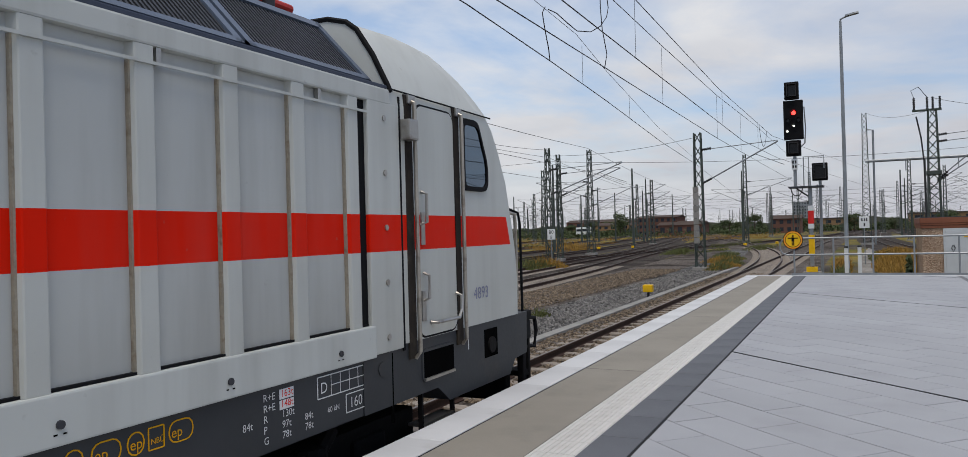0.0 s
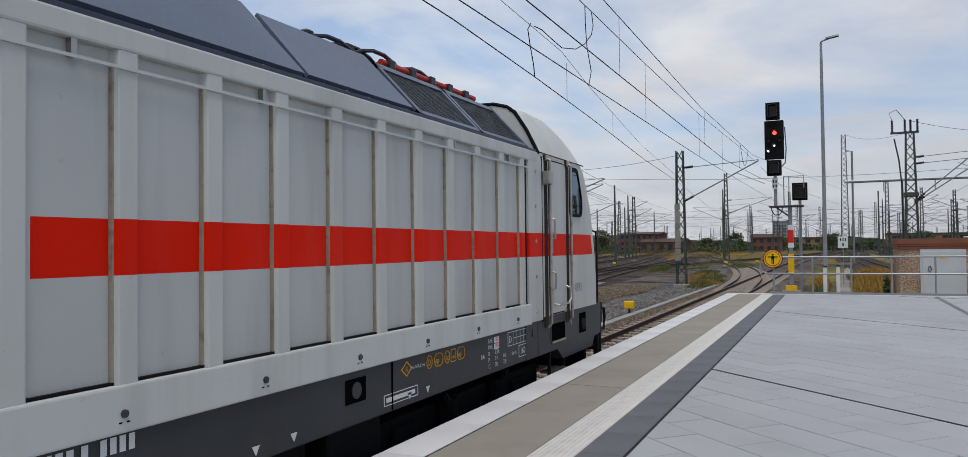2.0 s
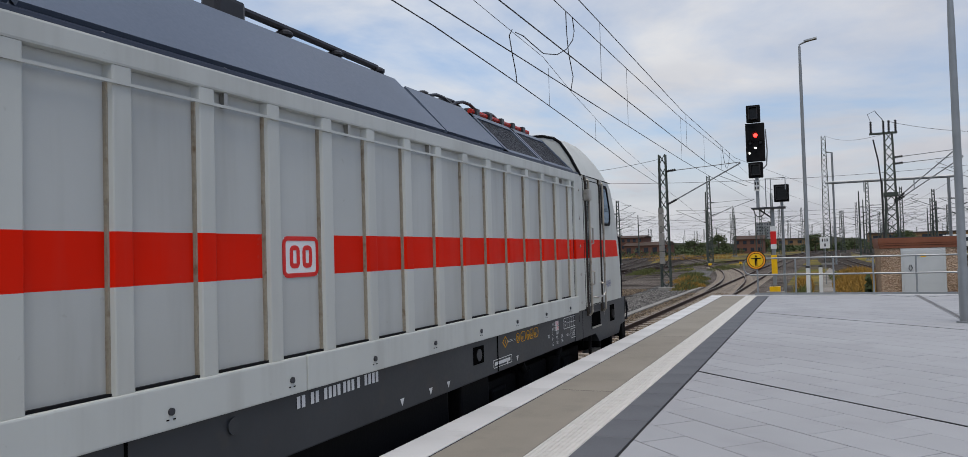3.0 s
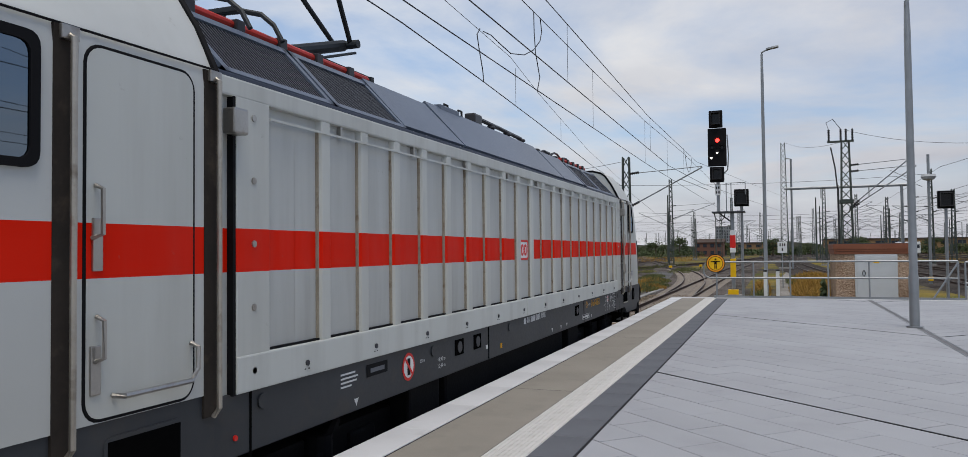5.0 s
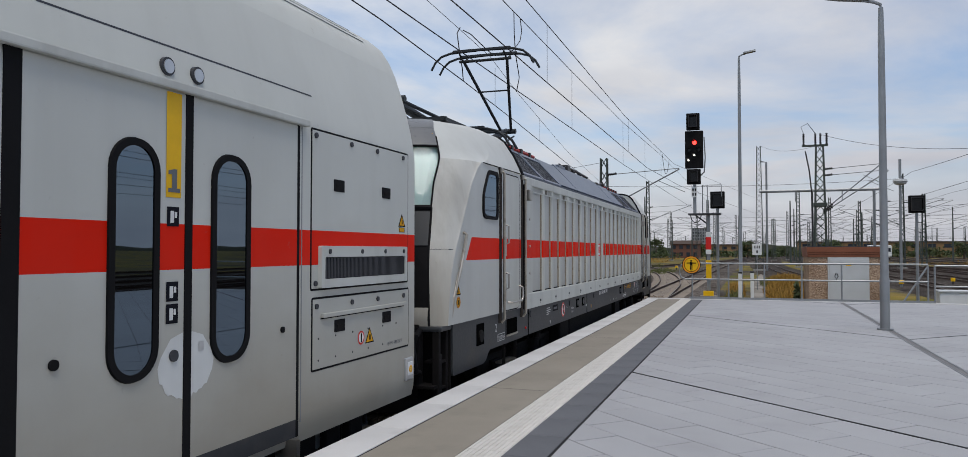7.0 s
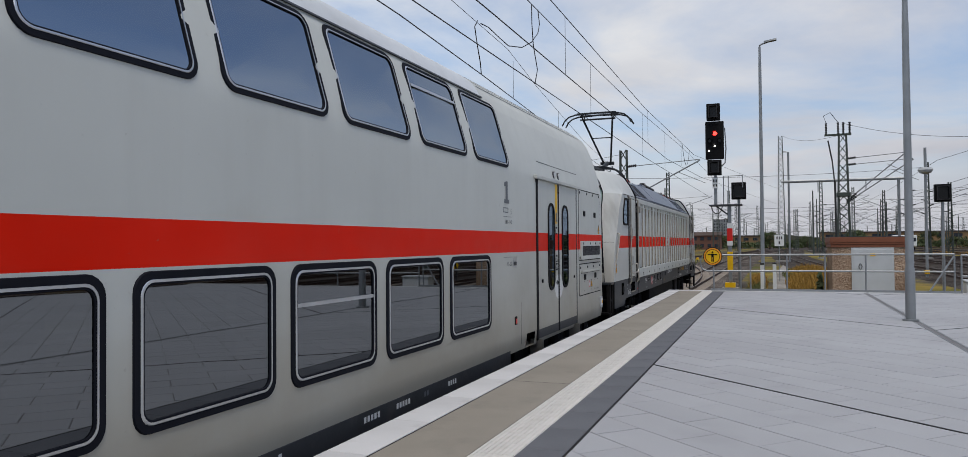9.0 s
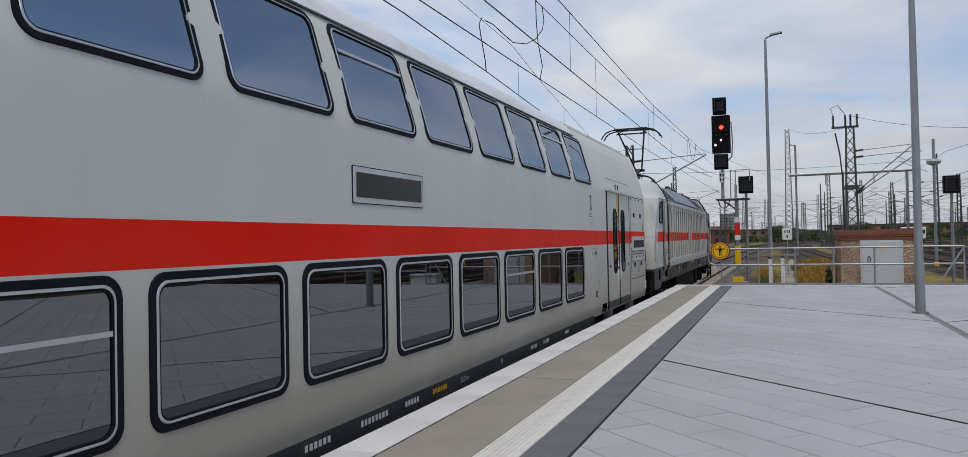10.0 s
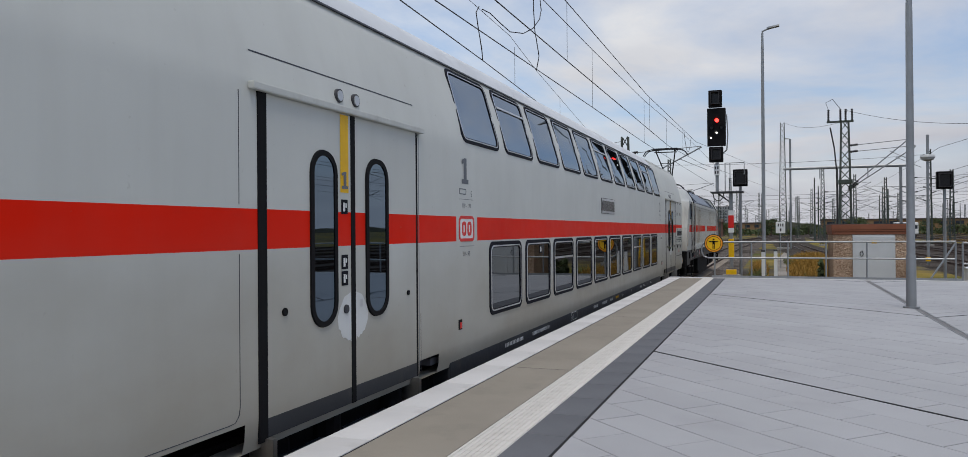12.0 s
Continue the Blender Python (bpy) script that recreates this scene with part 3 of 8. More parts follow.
def railway_track(pts, label, sleepers=0, gravel="ballast", dz=0.0, bed_w=2.3, n=24):
    line = spline(pts, n) if len(pts) > 2 else [Vector((*pts[0], 0)).lerp(Vector((*pts[1], 0)), k / 30) for k in range(31)]
    th = thing("railway_track", (line[0].x, line[0].y, RAIL), label, "railway track", kind="structure")
    o = Vector((line[0].x, line[0].y, 0))
    line = [p - o for p in line]
    bed = Geo()
    ring = []
    for d, z in ((-bed_w - 0.5, -0.23), (-bed_w, -0.165), (bed_w, -0.165), (bed_w + 0.5, -0.23)):
        ring.append([p + Vector((0, 0, z + dz)) for p in offset_line(line, d)])
    bed.loft(ring, closed=False)
    child(bed.ob("ballast_bed", M[gravel]), th)
    for d in (-0.7525, 0.7525):
        mid = offset_line(line, d)
        rings = []
        for i, p in enumerate(mid):
            t = (mid[min(i + 1, len(mid) - 1)] - mid[max(i - 1, 0)]).normalized()
            s = Vector((t.y, -t.x, 0))
            rings.append([p + s * a + Vector((0, 0, b + dz)) for a, b in RAIL_PROFILE])
        ob = Geo().loft(rings).ob("rail", M["rail"])
        child(ob, th)
        top = Geo().loft([[p + Vector((0, 0, 0.002 + dz)) for p in offset_line(mid, e)] for e in (-0.024, 0.024)], closed=False).ob("running_surface", M["railtop"])
        child(top, ob)
    if sleepers:
        me, run, made = None, 0.0, 0
        for i in range(len(line) - 1):
            seg = line[i + 1] - line[i]
            while run < seg.length and made < sleepers:
                p = line[i] + seg.normalized() * run
                if me is None:
                    g = Geo()
                    pr = [(-0.13, -0.2), (0.13, -0.2), (0.11, -0.135), (-0.11, -0.135)]
                    g.loft([[(x, y, z - (0.0 if abs(x) > 0.4 else 0.02)) for y, z in pr] for x in (-1.3, -0.5, -0.3, 0.3, 0.5, 1.3)], caps=True)
                    ob = g.ob("sleeper", M["sleeper"])
                    me = ob.data
                else:
                    ob = new("sleeper", me)
                ob.rotation_euler = (0, 0, math.atan2(-seg.x, seg.y))
                child(ob, th, lift=p + Vector((0, 0, dz)))
                run += 0.62
                made += 1
            run -= seg.length
            if made >= sleepers:
                break
    return th


railway_track([(TRACK_X, -40), (TRACK_X, 10), (TRACK_X, 60), (-4.4, 110), (-2.5, 160), (8, 300), (30, 600)], "concrete-sleepered track along the platform edge", 170)
railway_track([(-4.62, 40), (-5.6, 58), (-8.3, 80), (-14.0, 110), (-21, 145), (-36, 220), (-70, 420)], "diverging track curving away from the platform track", 90, dz=0.004)
for pts, lab, sl in (
    ([(-12.3, -30), (-12.6, 10), (-14.2, 40), (-17.5, 68), (-20.3, 100), (-25.5, 170), (-34, 320)], "rusty track on brown ballast beyond the gravel strip", 130),
    ([(-16.6, -20), (-17.2, 25), (-18.8, 50), (-21.5, 80), (-27, 120), (-40, 200), (-60, 330)], "second yard track on brown ballast", 120),
    ([(-25, -10), (-25.4, 40), (-27.5, 80), (-35, 140), (-50, 240), (-80, 400)], "third yard track on brown ballast", 0),
    ([(-31, -10), (-32, 50), (-36, 100), (-48, 180), (-80, 330)], "far yard track on brown ballast", 0),
    ([(-40, 0), (-42, 60), (-50, 140), (-80, 300)], "far yard track on brown ballast", 0),
    ([(-56, 0), (-60, 80), (-72, 180), (-110, 340)], "far yard track on brown ballast", 0),
    ([(-22.5, 60), (-18, 90), (-9, 150), (-2, 230), (4, 420)], "yard track crossing toward the main line", 0),
    ([(5.0, 60), (3.2, 100), (3.0, 160), (8, 300), (20, 600)], "main line track on grey ballast", 0),
    ([(11.5, -10), (11.5, 60), (10.5, 120), (12, 300), (22, 600)], "main line track on grey ballast", 90),
    ([(16.2, -10), (16.2, 80), (16.8, 180), (24, 600)], "main line track on grey ballast", 90),
    ([(21, -10), (21, 80), (22, 200), (30, 600)], "main line track on grey ballast", 0),
    ([(26, 0), (26, 90), (20, 160), (13, 260), (12, 500)], "main line track on grey ballast", 0),
    ([(31, 0), (31, 100), (33, 300), (40, 600)], "main line track on grey ballast", 0),
    ([(38, 0), (38, 100), (40, 300), (48, 600)], "main line track on grey ballast", 0),
    ([(46, 0), (46, 100), (48, 300), (56, 600)], "main line track on grey ballast", 0),
    ([(56, 0), (56, 100), (58, 300), (66, 600)], "main line track on grey ballast", 0),
):
    railway_track(pts, lab, sl, "ballast_dark", dz=random.Random(lab + str(pts[0])).uniform(-0.006, 0.006), n=14)

# grey gravel strip between the platform track and the yard, and its cable trough
strip = spline([(-9.2, -30), (-9.2, 10), (-9.6, 40), (-11, 64), (-13.0, 85)], 12)
g = Geo().loft([[p + Vector((0, 0, z)) for p in offset_line(strip, d)] for d, z in ((0.2, -1.06), (0.7, -1.0), (2.5, -1.0), (3.2, -1.06))], closed=False)
tagged(g.ob("gravel_strip", M["gravel"]), "strip of grey gravel between the tracks", "gravel", kind="structure")
g = Geo().loft([[p + Vector((0, 0, z)) for p in offset_line(strip, d)] for d, z in ((-3.0, -1.02), (-2.2, -0.985), (-0.2, -0.995), (0.75, -1.06))], closed=False)
tagged(g.ob("ballast_shoulder", M["ballast"]), "brown ballast shoulder of the yard track", "gravel", kind="structure")
trough = tagged(thing("cable_trough", (-6.55, -10, -1.0)), "weathered concrete cable trough beside the track", "cable trough")
for k in range(58):
    if k == 0:
        lid = Geo().box((-0.14, 0.006, -0.1), (0.14, 0.994, 0.035), 0.008).ob("cover", M["concrete"])
        cover = lid.data
    else:
        lid = new("cover", cover)
    child(lid, trough, lift=(0, k * 1.0, 0))
    lid.rotation_euler = (0, 0, radians(random.Random(k).uniform(-0.6, 0.6)))


# ---- locomotive ----
W = 1.476
LIFT = (0, 0, -RAIL)
loco = thing("locomotive", (TRACK_X, LOCO_Y, RAIL), "white electric locomotive with a red stripe and ribbed sides", "locomotive")
LY = lambda y: y - LOCO_Y - (0.12 if y < -2.5 else 0.0)      # from the start position on the platform to the locomotive's own y


SET_BACK = 0.0          # the rear cab sits a little further back


def lp(geo, name, mat, label="", smooth=False, parent=None):
    ob = geo.ob(name, M[mat], smooth)
    return child(ob, parent or loco, label, (0, SET_BACK, -RAIL) if parent is None else None)


def nose(sgn):
    """One cab as a lofted shell; sgn +1 for the front, -1 for the rear."""
    y0 = 6.45 if sgn > 0 else 6.05
    levels = [(0.60, 9.2, 0.0, 8.97), (0.9, 9.2, 0.0, 8.92), (1.2, 9.17, 0.0, 8.86), (1.45, 9.12, 0, 8.73), (1.6, 9.06, 0.0, 8.62), (1.9, 8.94, 0.0, 8.42), (2.2, 8.80, 0.0, 8.22), (2.4, 8.69, 0.0, 8.02), (2.5, 8.63, 0.012, 7.84), (2.55, 8.6, 0.035, 7.55), (2.65, 8.53, 0.08, 7.3), (2.78, 8.43, 0.145, 7.2), (2.9, 8.31, 0.225, 7.1), (2.99, 8.17, 0.285, 7.0), (3.06, 7.98, 0.38, 6.9), (3.10, 7.6, 0.55, 6.8)]
    if sgn > 0:
        # the front cab: upright lower corners and a fuller dome
        corner = (8.74, 8.75, 8.72, 8.66, 8.61, 8.52, 8.35, 8.20, 8.1, 7.95, 7.75, 7.6, 7.45, 7.3, 7.1, 6.95)
        levels = [(z, F + (0.38 if z > 2.52 else 0.12 if z > 1.3 else 0.0), cut, c) for (z, F, cut, _), c in zip(levels, corner)]
    shell, glass, pillar = Geo(), Geo(), Geo()
    rows = []
    for z, F, cut, ya in levels:
        w = W - cut
        st = 0.028 if z < 2.52 else 0.008
        kc = 0.62 + 0.22 * min(1.0, max(0.0, (z - 0.6) / 1.5)) ** 1.3
        bend = 1.9 if sgn < 0 or z > 1.7 else 1.25
        half = [(w, y0), (w, y0 + (ya - y0) * 0.5), (w, ya), (w - st, ya + 0.03)]
        half += [(w - st - (0.42 - st) * k ** bend, ya + 0.03 + (F - 0.1 - ya - 0.03) * k) for k in (kc * 0.33, kc * 0.66, kc, 1.0)]
        half[6] = (half[6][0], max(half[6][1], F - 0.20))
        half += [(w * 0.45, F - 0.015), (0, F)]
        full = half + [(-a, b) for a, b in half[-2::-1]]
        swell = 0.04 if sgn > 0 and z > 2.6 else 0.0
        rows.append([(a, b * sgn, z + swell * min(1.0, (b - y0) / 0.9)) for a, b in full])
    n = len(rows[0])
    for i in range(len(rows) - 1):
        for k in range(n - 1):
            zz = levels[i][0]
            tgt = glass if (6 <= k <= n - 8 and (1.58 if sgn > 0 else 1.85) < zz < 2.6) else pillar if sgn < 0 and zz < 2.5 and (2 <= k <= 5 or n - 7 <= k <= n - 4) else shell
            tgt.add([rows[i][k], rows[i][k + 1], rows[i + 1][k + 1], rows[i + 1][k]], [(0, 1, 2, 3)])
    shell.add(rows[-1], [tuple(range(n))])
    shell.add(rows[0], [tuple(range(n))])
    back = [r[0] for r in rows] + [r[-1] for r in rows[::-1]]
    shell.add(back, [tuple(range(len(back)))])
    for gg in (shell, glass, pillar):
        bm = bmesh.new()
        vs = [bm.verts.new(v) for v in gg.v]
        for f in gg.f:
            bm.faces.new([vs[i] for i in f])
        bmesh.ops.remove_doubles(bm, verts=bm.verts, dist=0.0005)
        bm.verts.index_update()
        gg.v = [v.co[:] for v in bm.verts]
        gg.f = [tuple(v.index for v in f.verts) for f in bm.faces]
        bm.free()
    lp(shell, "cab", "loco" if sgn > 0 else "nose", "white rounded driver's cab with grime on its nose", True)
    if sgn < 0:
        for side in (1, -1):
            half_p = Geo()
            for f in pillar.f:
                if sum(pillar.v[q][0] for q in f) * side > 0:
                    half_p.f.append(f)
            used = sorted({q for f in half_p.f for q in f})
            place = {q: c for c, q in enumerate(used)}
            half_p.v = [pillar.v[q] for q in used]
            half_p.f = [tuple(place[q] for q in f) for f in half_p.f]
            lp(half_p, "corner_pillar", "pillar", "sooty rounded corner of the cab", True)
    lp(Geo().tube([(W + 0.001, (y0 + 1.75 * f) * sgn, 2.512 - 0.012 * f) for f in (0.0, 0.5, 1.0)], 0.007, 5), "cab_seam", "black", "thin black seam under the cab roof")
    ws = lp(glass, "windscreen", "screen" if sgn > 0 else "screen_clear", "sloping windscreen", True)
    if sgn < 0:
        # white sheet added behind the glass to brighten the windscreen; black lower nose
        sheet_rows = [[Vector(rows[i][k]) + Vector((0, 0.10, 0)) for k in range(6, n - 6)] for i in range(5, 12)]
        lp(Geo().loft(sheet_rows, closed=False), "sun_blind", "pale_sheet", "smooth white sheet added behind the windscreen")
        lp(Geo().loft([[Vector(rows[i][k]) + Vector((0, -0.012, 0)) for k in range(6, n - 6)] for i in range(0, 6)], closed=False), "nose_apron", "black", "black lower nose between the lights")
        lip = [[Vector(rows[0][k]) + Vector((0, -0.03 * q, z - 0.6)) for k in range(6, n - 6)] for z, q in ((0.60, 1.0), (0.68, 1.3), (0.76, 1.0), (0.80, 0.5))]
        lp(Geo().loft(lip, closed=False), "nose_lip", "pillar", "sooty white lower lip of the nose", True)
        mid_panel = [[Vector(rows[3][k]).lerp(Vector(rows[5][k]), f) + Vector((0, -0.026, 0)) for k in range(6, n - 6)] for f in (0.05, 0.4, 0.7, 0.9)]
        lp(Geo().loft(mid_panel, closed=False), "nose_panel", "grey", "dark grey panel under the windscreen", True)
        for sx in (-0.86, 0.86):
            lamp = lp(Geo().tube([(sx, -9.05, 1.18), (sx, -9.19, 1.18)], 0.15, 20), "headlight_pod", "under", "dark headlight pod")
            child(Geo().tube([(sx, -9.19, 1.18), (sx, -9.198, 1.18)], 0.11, 20).ob("lens", M["display"]), lamp)
            child(Geo().tube([(sx, -9.12, 0.93), (sx, -9.195, 0.93)], 0.075, 18).ob("tail_lens", M["redlogo"]), lamp)
        lp(Geo().tube([Vector(rows[i][6]) + Vector((0.004, -0.004, 0)) for i in range(0, 6)], 0.012, 6), "nose_seam", "black")
        lp(Geo().tube([Vector(rows[3][k]) + Vector((0.002, -0.002, -0.02)) for k in (3, 4, 5, 6)], 0.005, 5), "nose_seam", "mesh")
        for h in (0.10, 0.0):
            arm = Vector(rows[5][8]) + Vector((-0.3 + h, -0.05, -0.05 - h))
            lp(Geo().tube([arm, arm + Vector((0.55, -0.02, -0.02))], 0.012, 6), "wiper", "under")
    # dark driver's desk and rear wall behind the glass
    lp(Geo().box((-1.2, min(sgn * 7.3, sgn * 8.6), 1.0), (1.2, max(sgn * 7.3, sgn * 8.6), 1.55), 0.05), "driver_desk", "black")
    # windscreen surround
    edge = Geo()
    low = 4 if sgn > 0 else 5
    for k in (6, n - 7):
        edge.tube([Vector(rows[i][k]) + Vector((0, 0.012 * sgn, 0)) for i in range(low, 12)], 0.011, 6)
    edge.tube([Vector(rows[low][k]) + Vector((0, 0.012 * sgn, 0)) for k in range(6, n - 6)], 0.03, 6)
    edge.tube([Vector(rows[10][k]) + Vector((0, 0.012 * sgn, 0)) for k in range(6, n - 6)], 0.014, 6)
    child(edge.ob("seal", M["black"]), ws)
    # grey brow over the glass and dark coupler apron
    brow = Geo().loft([[Vector(rows[i][k]) + Vector((0, 0.012 * sgn, 0.008)) for k in range(6, n - 6)] for i in (10, 11, 12)], closed=False)
    lp(brow, "brow", "brow", "grey brow panel over the windscreen", True)
    cap = Geo().loft([[Vector(rows[i][k]) + Vector((0, 0.014 * sgn, 0.010)) for k in range(6, n - 6)] for i in (12, 13, 14)], closed=False)
    lp(cap, "brow_cap", "brow", "grey top of the brow", True)
    if sgn < 0:
        c = Vector(rows[11][6]) + Vector((-0.07, -0.03, 0.0))
        lp(Geo().prism([c + Vector((-0.055, 0, -0.05)), c + Vector((0.03, 0, -0.05)), c + Vector((0.02, 0.035, 0.05))], (0, -0.008, 0)), "warning_sign", "inkyellow", "yellow warning triangle")
    for sx in (-0.72, 0.72):
        hl = Geo().tube([(sx, sgn * 9.02, 1.12), (sx, sgn * 9.16, 1.12)], 0.13, 18)
        lp(hl, "headlight", "black")
    # corner handrail
    if sgn > 0:
        rail = Geo().tube([(1.22, 9.08, 1.64), (1.25, 9.24, 1.62), (1.24, 9.28, 1.5), (1.22, 9.32, 0.7), (1.2, 9.2, 0.62)], 0.02, 8)
    else:
        rail = Geo().tube([(W + 0.005, -8.50, 1.62), (W + 0.05, -8.52, 1.60), (W + 0.03, -8.68, 1.18), (W + 0.0, -8.80, 0.9), (W - 0.02, -8.83, 0.66)], 0.02, 8)
    lp(rail, "corner_handrail", "hand_rail", "bent steel handrail")
    lp(Geo().tube([(1.02, sgn * 9.20, 1.28), (1.02, sgn * 9.26, 1.2), (1.02, sgn * 9.26, 0.75), (1.02, sgn * 9.2, 0.68)], 0.018, 8), "front_handrail", "steel")
    # grey buffer beam with recesses
    low_edge = ((7.1, 0.17), (7.3, 0.03), (8.55, 0.03), (8.68, 0.16), (8.98, 0.18), (9.0, 0.60)) if sgn > 0 else ((7.5, 0.17), (7.58, 0.13), (7.66, 0.06), (7.76, 0.03), (8.77, 0.03), (8.8, 0.06), (8.8, 0.60))
    if sgn < 0:
        # end ledge, step ladder and a dark plate for the shaded open buffer end
        lp(Geo().box((-W + 0.03, -9.12, 0.545), (W - 0.02, -8.8, 0.60), 0.02), "end_ledge", "grey", "grey ledge over the buffer end")
        lp(Geo().box((-W + 0.05, -8.83, -0.3), (W - 0.03, -8.803, 0.545)), "end_wall", "under")
        for yy in (-8.86, -9.08):
            lp(Geo().box((W - 0.13, yy - 0.03, -0.42), (W - 0.05, yy + 0.03, 0.55), 0.012), "ladder_post", "under")
        for zz in (-0.36, -0.08, 0.2):
            lp(Geo().box((W - 0.24, -9.06, zz), (W - 0.055, -8.88, zz + 0.03), 0.006), "ladder_step", "under")
    else:
        lp(Geo().box((-W + 0.03, 8.95, 0.50), (W - 0.03, 9.18, 0.60), 0.02), "end_ledge", "under", "black ledge over the buffer end")
        lp(Geo().box((W - 0.16, 9.0, 0.30), (W - 0.03, 9.16, 0.50), 0.03), "cable_socket", "black")
        lp(Geo().tube([(W - 0.06, 9.14, 0.52), (W - 0.05, 9.30, 0.50), (W - 0.05, 9.34, 0.36), (W - 0.05, 9.28, 0.20), (W - 0.08, 9.12, 0.22)], 0.022, 8), "cable_loop", "black", "black jumper cable loop")
        for yy in (8.99, 9.14):
            lp(Geo().box((W - 0.12, yy - 0.025, -0.45), (W - 0.05, yy + 0.025, 0.50), 0.01), "ladder_post", "under")
        for zz in (-0.36, -0.08, 0.2):
            lp(Geo().box((W - 0.22, 9.0, zz), (W - 0.055, 9.13, zz + 0.03), 0.006), "ladder_step", "under")
        lp(Geo().tube([(W - 0.10, 8.80, 1.66), (W - 0.05, 8.93, 1.62), (W - 0.05, 8.97, 1.5), (W - 0.05, 8.98, 0.60)], 0.014, 8), "corner_pole", "black", "thin dark grab pole")
    ub = Geo().loft([[(x, y * sgn, z) for y, z in ((6.05, 0.17), *low_edge, (6.05, 0.60))] for x in (-W + 0.012, W - 0.012)], caps=True)
    lp(ub, "underframe_end", "grey", "dark grey cab skirt")
    lp(Geo().box((-1.2, min(sgn * 9.0, sgn * 9.14), -0.35), (1.2, max(sgn * 9.0, sgn * 9.14), 0.62), 0.02), "buffer_beam", "under")
    for sx in (-0.875, 0.875):
        b = Geo().tube([(sx, sgn * 9.1, 0.2), (sx, sgn * 9.42, 0.2)], 0.11, 14)
        b.box((sx - 0.3, min(sgn * 9.4, sgn * 9.45), 0.03), (sx + 0.3, max(sgn * 9.4, sgn * 9.45), 0.37), 0.015)
        lp(b, "buffer", "under")
    lp(Geo().tube([(0, sgn * 9.1, 0.2), (0, sgn * 9.5, 0.2)], 0.07, 10), "draw_hook", "under")
    lp(Geo().tube([(1.2, sgn * 9.1, 0.56), (1.28, sgn * 9.38, 0.52), (1.28, sgn * 9.44, 0.35), (1.28, sgn * 9.38, 0.16), (1.2, sgn * 9.1, 0.1)], 0.03, 8), "hose", "black", "black rubber hose loop")
    for sx in (-1.25, 1.25):
        stp = Geo()
        for z in (-0.35, -0.05):
            stp.box((sx - 0.16, min(sgn * 8.98, sgn * 9.2), z), (sx + 0.16, max(sgn * 8.98, sgn * 9.2), z + 0.03))
        for e in (-0.17, 0.14):
            stp.box((sx + e, min(sgn * 9.0, sgn * 9.06), -0.5), (sx + e + 0.03, max(sgn * 9.0, sgn * 9.06), 0.3))
        lp(stp, "shunter_step", "under")


nose(1)
SET_BACK = -0.12
nose(-1)
SET_BACK = 0.0

# middle: side walls built of recessed panels, ribs, cornice and sill
Y0, Y1 = LY(-7.10), LY(4.57)
core = Geo()
core.box((-W + 0.04, -6.18, 0.55), (W - 0.045, 6.46, 2.46))
lp(core, "machine_room_wall", "panel", "recessed light grey side wall")
lp(Geo().box((-W, -6.18, 2.385), (W + 0.004, 6.45, 2.505), 0.014), "cornice", "loco_plain", "white top rail of the side wall")
lp(Geo().box((-W, LY(-7.44), 0.555), (W + 0.012, LY(-1.65), 0.785), 0.012), "sill", "loco_plain", "white lower rail with bolts")
lp(Geo().box((-W, LY(-1.64), 0.555), (W + 0.012, LY(4.62), 0.785), 0.012), "sill", "loco_plain", "white lower rail with bolts")
lp(Geo().box((W - 0.05, Y0, 0.785), (W - 0.02, Y1, 0.80)), "drip_edge", "black")
NRIB = 20
for k in range(NRIB):
    y = 4.345 - LOCO_Y - 0.576 * k
    prof = [(W - 0.046, -0.012), (W - 0.004, 0.008), (W, 0.016), (W, 0.116), (W - 0.004, 0.124), (W - 0.046, 0.145)]
    rib = Geo().loft([[(a, y + b, z) for a, b in prof] for z in (0.786, 1.2, 1.8, 2.386)], closed=True)
    lp(rib, "rib", "loco")
    sm = Geo().box((W - 0.05, y - 0.012, 0.79), (W - 0.022, y - 0.001, 2.30))
    lp(sm, "seam", "rust", "rusty seam beside the rib")
# thin panel sheets between the ribs, each slightly pillowed and no two alike
pan_rnd = random.Random(12)
for k in range(1, NRIB + 1):
    ya, yb = 4.345 - LOCO_Y - 0.576 * k + (0.147 if k < NRIB else 0.3), 4.345 - LOCO_Y - 0.576 * (k - 1) - 0.015
    if ya < LY(-1.6) < yb:
        continue
    bow, lean, wave = pan_rnd.uniform(0.006, 0.013), pan_rnd.uniform(-0.35, 0.35), pan_rnd.uniform(0.5, 1.5)
    sheet = Geo().loft([[(W - 0.0435 + bow * (math.sin(math.pi * u) + lean * math.sin(2 * math.pi * u) * v) * (0.75 + 0.25 * math.sin(math.pi * wave * (2 * v + 0.3))) * min(1.0, 6 * v, 6 * (1 - v)), ya + (yb - ya) * u, 0.80 + 1.58 * v) for u in [q / 8 for q in range(9)]] for v in [q / 12 for q in range(13)]], closed=False)
    lp(sheet, "panel", "panel", "", True)
